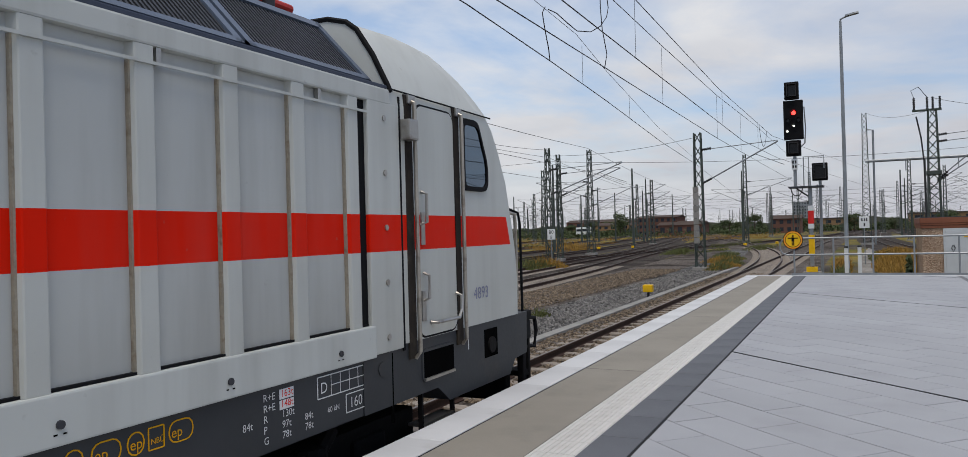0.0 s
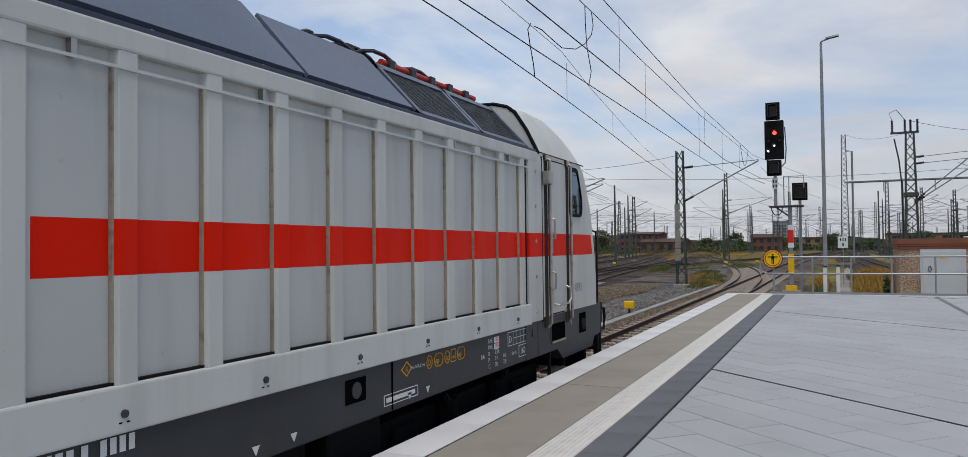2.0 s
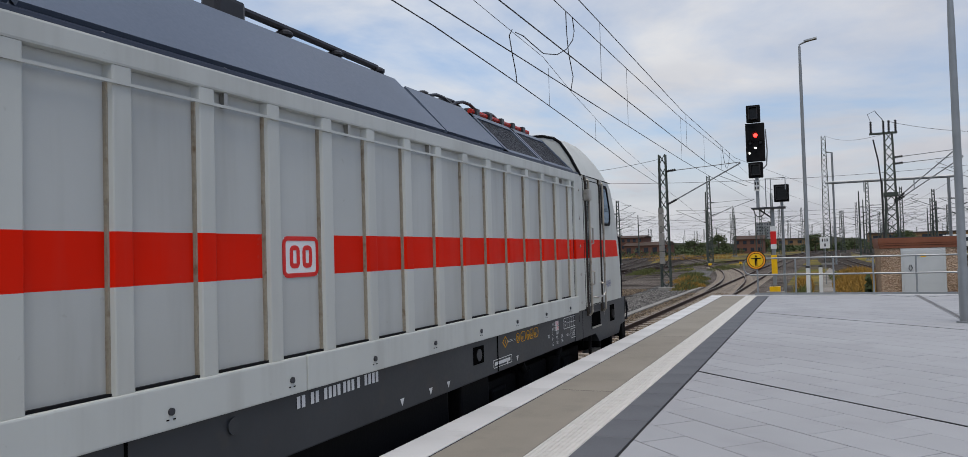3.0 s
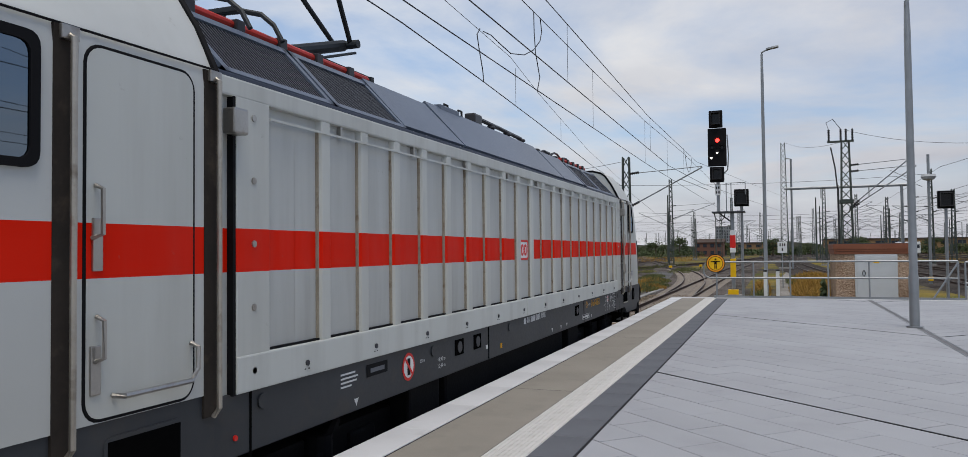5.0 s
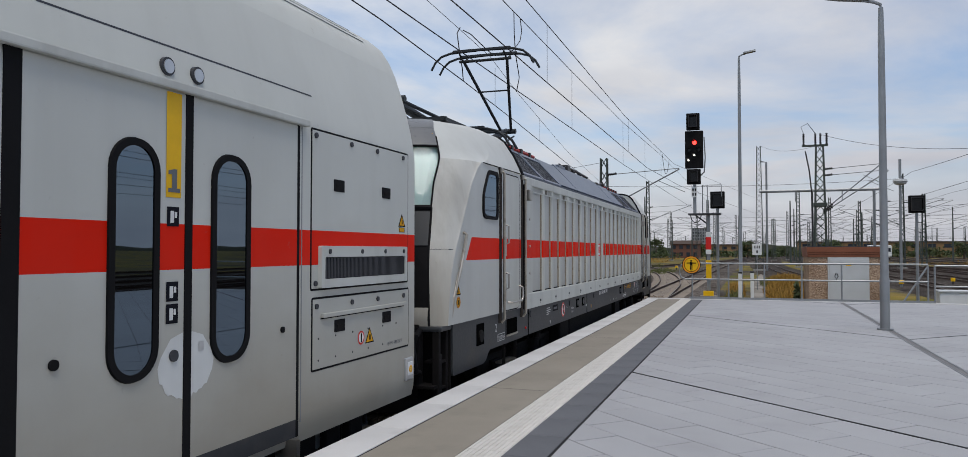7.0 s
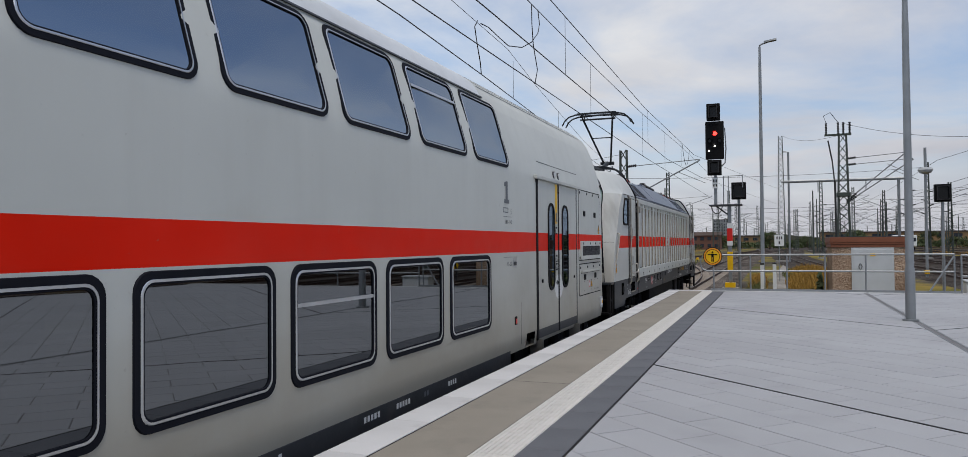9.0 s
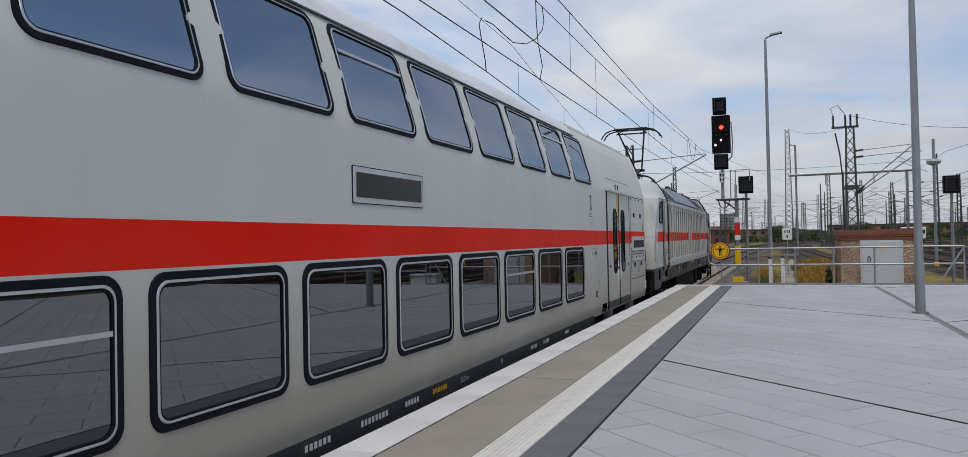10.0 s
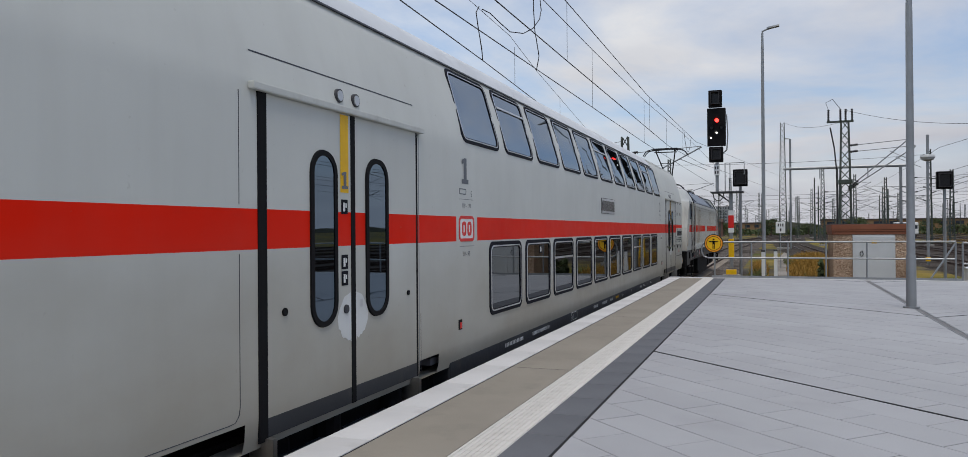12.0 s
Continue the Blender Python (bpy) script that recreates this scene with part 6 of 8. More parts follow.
# markings on the coach
def class_figure(y, z):
    """A large grey figure one with flag and foot."""
    pts = [(-0.10, 0.0), (0.10, 0.0), (0.10, 0.05), (0.045, 0.05), (0.045, 0.285), (-0.01, 0.285), (-0.10, 0.262), (-0.10, 0.215), (-0.04, 0.225), (-0.04, 0.05), (-0.10, 0.05)]
    return child(mesh_ob("class_figure", [SF(y + a, z + b, 0.003) for a, b in pts], [tuple(range(len(pts)))], M["inkgrey"]), coach, "large grey class figure", LIFT)


for k in range(5):
    z = 3.46 + 0.065 * k
    cp(Geo().loft([[CS(CY(yy), zz, 0.004) for zz in (z, z + 0.012)] for yy in (-17.2, -11.6)], closed=False), "roof_rib", "mesh", "dark joint of the ribbed roof hood")
class_figure(CY(-17.08), 1.94)
write(coach, "5", 0.10, "inkgrey", SF, CY(-16.93), 1.80)
frame_mark(coach, SF, CY(-17.22), 1.82, 0.2, 0.065, 0.010, "inkgrey", "coach pictogram", 0.015)
bars(coach, SF, CY(-17.22), 1.765, 0.36, 0.005, "inkgrey")
write(coach, "100 - 140", 0.075, "inkgrey", SF, CY(-17.16), 1.675)
bars(coach, SF, CY(-17.22), 1.28 - 0.04, 0.36, 0.005, "inkgrey")
write(coach, "10 - 50", 0.075, "inkgrey", SF, CY(-17.1), 1.13)
bars(coach, SF, CY(-16.83), 1.11, 0.15, 0.13, "trim", "small framed display")
bars(coach, SF, CY(-16.82), 1.13, 0.055, 0.05, "mesh", "", 0.006)
bars(coach, SF, CY(-16.755), 1.13, 0.055, 0.05, "mesh", "", 0.006)
class_figure(CY(-32.78), 1.94)
frame_mark(coach, SF, CY(-32.95), 1.82, 0.2, 0.065, 0.010, "inkgrey", "coach pictogram", 0.015)
write(coach, "5", 0.10, "inkgrey", SF, CY(-32.62), 1.80)
bars(coach, SF, CY(-32.95), 1.765, 0.42, 0.005, "inkgrey")
write(coach, "110 - 170", 0.07, "inkgrey", SF, CY(-32.88), 1.675)
bars(coach, SF, CY(-32.95), 1.245, 0.42, 0.005, "inkgrey")
write(coach, "50 - 90", 0.07, "inkgrey", SF, CY(-32.85), 1.14)
emblem(coach, SF, CY(-32.97), 1.30, 0.46, 0.285)
for y in (-16.74, -32.95):
    cp(Geo().box((1.36, CY(y) - 0.045, 0.34), (1.372, CY(y) + 0.045, 0.45), 0.004), "emergency_handle", "black", "emergency door release in a black box")
    cp(Geo().box((1.372, CY(y) - 0.025, 0.355), (1.378, CY(y) + 0.025, 0.42), 0.003), "release_grip", "redlogo")
write(coach, "8 PrV 440/24 V", 0.05, "inkgrey", surf_flat(1.3676), CY(-11.80), 0.53)
for y, mt in ((-12.32, "redlogo"), (-12.16, "inkyellow")):
    lp_ = [(CY(y) + 0.06 * math.cos(a * math.pi / 10), 0.66 + 0.06 * math.sin(a * math.pi / 10)) for a in range(20)] if mt == "redlogo" else [(CY(y) - 0.065, 0.61), (CY(y), 0.72), (CY(y) + 0.065, 0.61)]
    child(pane_geo(surf_flat(1.3676), lp_, 0.003, 1).ob("warning_sign", M[mt]), coach, "small warning sign", LIFT)
    if mt == "inkyellow":
        child(pane_geo(surf_flat(1.3676), toward(lp_, 1.28), 0.0018, 1).ob("sign_rim", M["black"]), coach, "", LIFT)
        bars(coach, surf_flat(1.3676), CY(y) - 0.012, 0.625, 0.024, 0.05, "black", "", 0.006)
    if mt == "redlogo":
        child(pane_geo(surf_flat(1.3676), toward(lp_, 0.74), 0.004, 1).ob("marking", M["white"]), coach, "", LIFT)
        bars(coach, surf_flat(1.3676), CY(y) - 0.012, 0.62, 0.024, 0.08, "black", "", 0.006)
child(pane_geo(surf_flat(1.3676), [(CY(-11.55), 1.66), (CY(-11.495), 1.75), (CY(-11.44), 1.66)], 0.003, 1).ob("warning_sign", M["inkyellow"]), coach, "small warning sign", LIFT)
child(pane_geo(surf_flat(1.3676), [(CY(-11.575), 1.648), (CY(-11.495), 1.777), (CY(-11.415), 1.648)], 0.0018, 1).ob("sign_rim", M["black"]), coach, "", LIFT)
bars(coach, surf_flat(1.3676), CY(-11.503), 1.672, 0.016, 0.045, "black", "", 0.006)
bars(coach, surf_flat(1.3676), CY(-11.558), 1.594, 0.126, 0.047, "black", "", 0.0018)
bars(coach, surf_flat(1.3676), CY(-11.55), 1.60, 0.11, 0.035, "inkyellow")
SK = surf_flat(1.345)
for y, w_, mt in ((-19.0, 0.25, "ink"), (-19.6, 0.12, "inkgrey"), (-20.2, 0.3, "ink"), (-20.8, 0.35, "ink"), (-22.0, 0.1, "ink"), (-23.3, 0.12, "inkgrey"), (-24.0, 0.4, "inkyellow"), (-24.6, 0.3, "ink"), (-25.4, 0.5, "ink"), (-26.2, 0.4, "ink"), (-30.2, 0.9, "ink"), (-31.4, 0.8, "ink")):
    for k in range(int(w_ / 0.06)):
        bars(coach, SK, CY(y + 0.06 * k), -0.08, 0.04, 0.05, mt)
write(coach, "20.00 m", 0.075, "ink", SK, CY(-23.3), -0.09)
frame_mark(coach, SK, CY(-27.95), -0.12, 0.42, 0.13, 0.007, "ink")
write(coach, "160", 0.095, "ink", SK, CY(-27.92), -0.095)
# panel seams on the body
for y in (-16.5, -33.95):
    cp(Geo().box((1.3625, CY(y) - 0.004, 0.05), (1.3637, CY(y) + 0.004, 0.62)), "body_seam", "mesh")
# outline of the end wall panel beside the rear door
edge_y = CY(-36.67)
outline = [(edge_y, 1.28), (edge_y, 0.30), (edge_y - 0.012, 0.245), (edge_y - 0.05, 0.205), (edge_y - 0.11, 0.20), (edge_y - 1.5, 0.20)]
cp(Geo().tube([(1.3632, a, b) for a, b in outline], 0.0035, 4), "panel_outline", "mesh")
cp(Geo().tube([(1.3632, edge_y, 1.60), (1.3632, edge_y, 2.34)], 0.0035, 4), "panel_outline", "mesh")
for y in (-14.2, -35.15):
    z = 2.63
    cp(Geo().loft([[CS(CY(yy), zz, 0.0012) for zz in (z, z + 0.012)] for yy in (y - 1.35, y + 1.15)], closed=False), "roof_seam", "mesh")


# ---- platform end: railing, sign, lamps, hut, signal ----
def railing():
    y, z0, z1, mid = END_Y + 0.18, 0.0, 1.03, 0.57
    th = thing("railing", (0, y, 0.012), "galvanised tube railing across the platform end", "railing")
    xs = [-1.62, -0.61, 0.36, 1.34, 2.36, 3.4, 4.46]
    for x in xs:
        p = child(Geo().tube([(x, 0, 0), (x, 0, z1)], 0.024, 10).ob("post", M["galv"]), th)
        child(Geo().box((x - 0.06, -0.06, -0.012), (x + 0.06, 0.06, 0.012)).ob("foot_plate", M["galv"]), p)
    arc = [(-1.62 + 0.0, 0, z1), (-1.80, 0, z1), (-1.93, 0, z1 - 0.05), (-1.98, 0, z1 - 0.15), (-1.98, 0, mid + 0.15), (-1.93, 0, mid + 0.05), (-1.80, 0, mid), (-1.62, 0, mid)]
    child(Geo().tube([(4.46, 0, z1)] + arc + [(4.46, 0, mid)], 0.024, 10).ob("rail", M["galv"]), th)
    child(Geo().box((-1.7, -0.02, 0.0), (4.6, 0.02, 0.06)).ob("kick_plate", M["galv"]), th)
    th2 = thing("railing", (4.5, y, 0.012), "galvanised stair railing beyond the platform end", "railing")
    for x in (0.12, 1.6, 3.2, 4.8):
        child(Geo().tube([(x, 0, 0), (x, 0, 1.0)], 0.024, 10).ob("post", M["galv"]), th2)
    child(Geo().tube([(0.12, 0, 1.0), (9, 0, 1.0)], 0.024, 8).ob("rail", M["galv"]), th2)
    child(Geo().tube([(0.12, 0, 0.45), (9, 0, 0.45)], 0.024, 8).ob("rail", M["galv"]), th2)
    child(Geo().tube([(-0.05, -0.02, 0.98), (-0.62, -0.02, 0.05)], 0.024, 8).ob("brace", M["galv"]), th2)
    # round no-entry sign for passengers
    sg = thing("warning_sign", (-1.64, y - 0.045, 1.0), "round yellow sign with a black figure symbol on the railing", "sign")
    disc = lambda r, y0, y1: Geo().tube([(0, y0, 0), (0, y1, 0)], r, 28)
    child(disc(0.265, 0.0, 0.012).ob("rim", M["black"]), sg)
    child(disc(0.245, -0.004, 0.006).ob("ring", M["orange"]), sg)
    child(disc(0.205, -0.007, 0.004).ob("inner_ring", M["black"]), sg)
    child(disc(0.19, -0.010, 0.004).ob("face", M["yellow"]), sg)
    sym = Geo().tube([(0, -0.014, 0.115), (0, -0.008, 0.115)], 0.027, 12)
    sym.box((-0.035, -0.014, -0.02), (0.035, -0.009, 0.075)).box((-0.13, -0.014, 0.035), (0.13, -0.009, 0.065))
    sym.box((-0.033, -0.014, -0.155), (-0.006, -0.009, -0.02)).box((0.006, -0.014, -0.155), (0.033, -0.009, -0.02))
    child(sym.ob("symbol", M["black"]), sg)


railing()


def lamp_post(at, h, r, label, head_len=0.75, turn=0.0):
    th = thing("lamp_post", at, label, "street lamp")
    child(Geo().tube([(0, 0, 0), (0, 0, 0.9), (0, 0, 0.95), (0, 0, h * 0.55), (0, 0, h * 0.9), (0, 0, h)], r, 16, True, [r * 1.18, r * 1.18, r, r * 0.92, r * 0.8, r * 0.6]).ob("pole", M["galv"], True), th)
    child(Geo().tube([(0, 0, 0), (0, 0, 0.03)], r * 1.9, 16).ob("base_plate", M["galv"]), th)
    arm = child(Geo().tube([(0, 0, h - 0.02), (0, 0, h + 0.06), (0.12, 0, h + 0.12), (0.3, 0, h + 0.17)], r * 0.45, 8).ob("arm", M["galv"]), th)
    hd = Geo().loft([[(x, y * w, h + 0.12 + 0.16 * x + z) for y, z in ((-1, 0), (-0.8, 0.07), (0, 0.1), (0.8, 0.07), (1, 0))] for x, w in ((0.18, 0.05), (0.26, 0.12), (0.7, 0.14), (0.18 + head_len, 0.1), (0.2 + head_len, 0.04))], closed=True, caps=True)
    child(hd.ob("lamp_head", M["galv"], True), arm)
    th.rotation_euler = (0, 0, radians(turn))
    return th


lamp_post((2.26, 15.45, 0), 5.80, 0.070, "tall grey lamp post standing on the platform", 0.75, 180)
lamp_post((-0.42, 36, -1.08), 11.05, 0.080, "tall grey lamp post beyond the platform end", 0.42, 0)


def hut():
    y = 27.0
    th = thing("equipment_hut", (0, y, -1.08), "small exposed-aggregate equipment hut with a red-brown fascia", "hut")
    z = 1.08
    x0, x1, zt = 1.76, 3.95, 1.21
    w = child(Geo().box((x0, 0, 0), (x1, 2.6, zt + z), 0.01).ob("wall", M["hut"]), th)
    for i, (za, zb, o) in enumerate(((1.21, 1.30, 0.03), (1.303, 1.36, 0.045), (1.363, 1.53, 0.055))):
        child(Geo().box((x0 - o, -o, za + z), (x1 + o, 2.6 + o, zb + z), 0.008).ob("fascia", M["fascia"]), th)
    child(Geo().box((x0 - 0.05, -0.05, 1.53 + z), (x1 + 0.05, 2.65, 1.55 + z)).ob("roof", M["mesh"]), th)
    dr = child(Geo().box((2.32, -0.03, 0.35), (3.52, 0.0, 1.2 + z)).ob("door_frame", M["doorgrey"]), th, "light grey metal double door")
    for a, b in ((2.38, 2.72), (2.725, 3.48)):
        child(Geo().box((a, -0.045, 0.4), (b, -0.028, 1.14 + z), 0.004).ob("door_leaf", M["doorgrey"]), dr)
    child(Geo().tube([(2.56, -0.05, 0.70 + z), (2.52, -0.06, 0.6 + z), (2.57, -0.06, 0.5 + z), (2.62, -0.06, 0.6 + z), (2.58, -0.05, 0.7 + z)], 0.012, 6).ob("padlock", M["mesh"]), dr)
    child(Geo().box((2.85, -0.05, 0.93 + z), (3.0, -0.044, 1.02 + z)).ob("door_sign", M["yellow"]), dr)


hut()
bx = thing("cable_cabinet", (5.1, 25.2, -1.08), "low white cable cabinet behind the railing", "cabinet")
child(Geo().box((0, 0, 0), (1.0, 0.5, 1.30), 0.02).ob("body", M["white"]), bx)
child(Geo().box((-0.04, -0.04, 1.30), (1.04, 0.54, 1.36), 0.015).ob("lid", M["doorgrey"]), bx)


def signal():
    y, gz = 31.0, -1.08
    th = thing("railway_signal", (0, y, gz), "black light signal on a red and white banded mast, showing red", "railway signal")
    g = -gz
    X = -1.53
    box = lambda a, b, nm, mt, bev=0.01, parent=None, lab="": child(Geo().box((a[0], a[1], a[2] + g), (b[0], b[1], b[2] + g), bev).ob(nm, M[mt]), parent or th, lab)
    box((X - 0.32, -0.3, -1.2), (X + 0.32, 0.3, -0.32), "foundation", "concrete")
    box((X - 0.20, -0.16, -0.32), (X + 0.18, 0.16, -0.14), "foot", "yellow", lab="yellow mast foot")
    box((X - 0.065, -0.065, -0.1), (X + 0.065, 0.065, 2.86), "mast", "galv")
    for za, zb, mt in ((0.31, 1.04, "yellow"), (1.27, 1.45, "white"), (1.45, 1.93, "redlogo"), (1.93, 2.12, "white")):
        box((X - 0.10, -0.10, za), (X + 0.10, 0.10, zb), "mast_plate", mt)
    box((X - 0.73, -0.35, 2.78), (X + 0.47, 0.35, 2.84), "work_platform", "mesh")
    child(Geo().tube([(X - 0.5, 0, 2.8 + g), (X - 0.05, 0, 2.45 + g)], 0.03, 8).ob("bracket", M["mesh"]), th)
    child(Geo().tube([(X - 0.45 + 0.2 * math.cos(a), -0.2, 2.78 - 0.3 * math.sin(a) + g) for a in (0, 0.6, 1.2, 1.9, 2.5, 3.14)], 0.02, 6).ob("cable_loop", M["insul"]), th)
    box((X - 0.56, -0.05, 2.84), (X - 0.44, 0.05, 4.3), "signal_pole", "galv")
    box((X - 0.61, -0.12, 3.47), (X - 0.40, -0.09, 3.87), "number_plate", "white", 0.004)
    for z in (3.53, 3.70):
        for e in (-0.58, -0.49):
            box((X + e, -0.125, z), (X + e + 0.05, -0.119, z + 0.11), "marking", "insul", 0.0)
    # heads from below: speed panel, main screen, upper panel
    for (xa, xb, za, zb), nm in (((-0.79, -0.27, 3.98, 4.57), "speed_panel"), ((-0.85, -0.17, 4.60, 6.05), "signal_head"), ((-0.80, -0.30, 6.09, 6.74), "direction_panel")):
        hd = box((X + xa, -0.10, za), (X + xb, 0.12, zb), nm, "black", 0.03, None, "black signal screen")
        if nm != "signal_head":
            m = 0.09
            child(ring_geo(lambda yy, zz, o: Vector((yy, -0.10 - o, zz)), rounded(X + xa + m, X + xb - m, za + g + m, zb + g - m, 0.01, 1), rounded(X + xa + m + 0.02, X + xb - m - 0.02, za + g + m + 0.02, zb + g - m - 0.02, 0.01, 1), 0, 0.2).ob("hood", M["insul"]), hd)
            child(Geo().box((X + xa + 0.12, -0.108, za + g + 0.12), (X + xb - 0.12, -0.10, zb + g - 0.12)).ob("matrix", M["display"]), hd)
        else:
            for lx, lz, r0, mt in ((-0.49, 5.58, 0.075, "lampred"), (-0.50, 5.10, 0.032, "lampwhite"), (-0.72, 4.91, 0.032, "lampwhite"), (-0.69, 5.3, 0.06, "display"), (-0.32, 5.3, 0.06, "display")):
                l = child(Geo().tube([(X + lx, -0.13, lz + g), (X + lx, -0.10, lz + g)], r0, 16).ob("light", M[mt]), hd, "glowing red light" if mt == "lampred" else "")
                visor = Geo()
                ring = [(math.cos(a), math.sin(a)) for a in [radians(t) for t in range(-10, 191, 20)]]
                visor.loft([[(X + lx + c * (r0 + 0.03), yy, lz + g + s * (r0 + 0.03)) for c, s in ring] for yy in (-0.11, -0.26)], closed=False)
                child(visor.ob("visor", M["black"]), hd)
    child(Geo().tube([(X - 0.14, 0.05, 5.8 + g), (X - 0.10, 0.05, 5.0 + g), (X - 0.14, 0.05, 4.45 + g), (X - 0.3, 0.05, 4.3 + g)], 0.025, 6).ob("conduit", M["galv"]), th)
    for xa in (-0.22, -0.04):
        child(Geo().tube([(X + xa, 0.2, 2.84 + g), (X + xa, 0.2, 3.94 + g)], 0.018, 6).ob("ladder_rail", M["galv"]), th)
    child(Geo().tube([(X - 0.22, 0.2, 2.84 + g), (X - 0.22, 0.2, 3.95 + g), (X + 0.48, 0.2, 3.95 + g), (X + 0.48, 0.2, 3.5 + g)], 0.022, 8).ob("guard_rail", M["galv"]), th)
    # second, lower screen on its own pole
    th2 = thing("repeater_signal", (-1.21, y + 0.6, gz), "unlit black repeater screen on a grey pole", "railway signal")
    child(Geo().tube([(0, 0, 0), (0, 0, 3.06 + g)], 0.055, 10).ob("pole", M["galv"]), th2)
    scr = child(Geo().box((-0.27, -0.1, 3.06 + g), (0.27, 0.12, 3.72 + g), 0.03).ob("screen", M["black"]), th2)
    child(ring_geo(lambda yy, zz, o: Vector((yy, -0.10 - o, zz)), rounded(-0.21, 0.21, 3.13 + g, 3.65 + g, 0.02, 2), rounded(-0.19, 0.19, 3.16 + g, 3.62 + g, 0.02, 2), 0, 0.16).ob("hood", M["insul"]), scr)
    child(Geo().box((-0.18, -0.106, 3.17 + g), (0.18, -0.1, 3.61 + g)).ob("matrix", M["display"]), scr)
    return th2


rep = signal()
copy_thing(rep, pose(5.95, 33.0, -1.30))


# ---- masts and overhead line ----
def lattice_mast(h, w0, w1, label, at, mat="mast", detail=True):
    th = thing("catenary_mast", at, label, "catenary mast", "lattice masts of the yard")
    corner = lambda z, i, j: Vector(((w0 + (w1 - w0) * z / h) * i / 2, (w0 + (w1 - w0) * z / h) * j / 2, z))
    t = 0.045 if detail else 0.055
    for i in (-1, 1):
        for j in (-1, 1):
            child(Geo().tube([corner(0, i, j), corner(h, i, j)], t, 4).ob("leg", M[mat]), th)
    br = Geo()
    n = max(6, int(h / 0.62))
    for (a, b) in (((-1, -1), (1, -1)), ((1, -1), (1, 1)), ((1, 1), (-1, 1)), ((-1, 1), (-1, -1))):
        for k in range(n):
            p, q = (a, b) if k % 2 else (b, a)
            br.tube([corner(h * k / n, *p), corner(h * (k + 1) / n, *q)], t * 0.72, 4, False)
    child(br.ob("lattice", M[mat]), th)
    child(Geo().box((-w0 * 0.8, -w0 * 0.8, -0.2), (w0 * 0.8, w0 * 0.8, 0.25), 0.02).ob("foundation", M["concrete"]), th)
    return th


def cantilever(th, z, reach, sx, drop=1.9):
    """Swivel arm with a tension tube, a strut, insulators and a steady arm; it points along x by sx."""
    s = sx
    arm = child(Geo().tube([(0.15 * s, 0, z - drop), (reach * s, 0, z)], 0.04, 8).ob("bracket_tube", M["galv"]), th)
    child(Geo().tube([(0.15 * s, 0, z - 0.2), (reach * s, 0, z + 0.05)], 0.022, 6).ob("stay_tube", M["galv"]), th)
    child(Geo().tube([(reach * 0.72 * s, 0, z - 0.62), ((reach + 0.3) * s, 0, z - 1.3)], 0.018, 6).ob("steady_arm", M["galv"]), th)
    for p, q in (((0.2, z - drop + 0.03), (0.75, z - drop + 0.03 + 0.55 * drop / reach)), ((0.2, z - 0.2), (0.75, z - 0.14))):
        ins = Geo().insulator((p[0] * s, 0, p[1]), (q[0] * s, 0, q[1]), 5, 0.04, 0.085, 8)
        child(ins.ob("insulator", M["insul"]), th)
    return th


GZ = -1.08
mA = lattice_mast(7.9, 0.52, 0.36, "green-grey lattice mast with a cantilever over the platform track", (-8.1, 45.2, GZ))
cantilever(mA, 7.12, 4.3, 1, 2.15)
for k in range(9):
    child(Geo().box((-0.24, -0.58, 1.6 + 0.36 * k), (0.04, -0.34, 1.93 + 0.36 * k), 0.01).ob("tension_weight", M["concrete"]), mA, "concrete tensioning weight" if k == 0 else "")
child(Geo().tube([(-0.1, -0.46, 4.85), (-0.1, -0.46, 6.6), (0, -0.2, 6.7)], 0.02, 6).ob("weight_cable", M["wire"]), mA)

m2 = lattice_mast(9.3, 0.80, 0.42, "tall green-grey lattice mast with switchgear on top", (4.25, 54, GZ))
sw = Geo().box((-1.05, -0.15, 9.2), (0.5, 0.15, 9.3))
child(sw.ob("switch_beam", M["mast"]), m2)
for x in (-0.95, -0.25, 0.05, 0.42):
    ins = Geo().insulator((x, 0, 9.3), (x, 0, 10.05), 7, 0.035, 0.08, 8)
    child(ins.ob("insulator", M["insul"]), m2)
child(Geo().tube([(-0.95, 0, 10.05), (-1.1, 0, 10.5), (-0.7, 0, 10.7), (-0.25, 0, 10.05)], 0.02, 6).ob("jumper_wire", M["wire"]), m2)
child(Geo().tube([(-0.85, 0, 8.9), (-0.62, 0, 7.6), (-0.5, 0, 6.2), (-0.45, 0, 0.5)], 0.045, 8).ob("cable_duct", M["insul"]), m2)
child(Geo().box((-0.4, -0.4, 5.3), (0.4, 0.4, 5.55), 0.02).ob("collar", M["mast"]), m2)
cantilever(m2, 7.9, 3.5, 1, 2.9)
cantilever(m2, 7.5, 3.95, 1, 2.6)

m3 = lattice_mast(14.95, 0.9, 0.42, "very tall slender lattice mast", (1.0, 98, GZ))
child(Geo().tube([(0.85, 0, 0), (0.85, 0, 13.0), (0.2, 0, 13.1)], 0.12, 8).ob("side_pole", M["galv"]), m3)
por = thing("gantry", (1.0, 97.4, GZ), "long grey portal beam carrying overhead lines", "gantry")
child(Geo().tube([(0, 0, 9.45), (13, 0, 9.45)], 0.17, 8).ob("beam", M["galv"]), por)
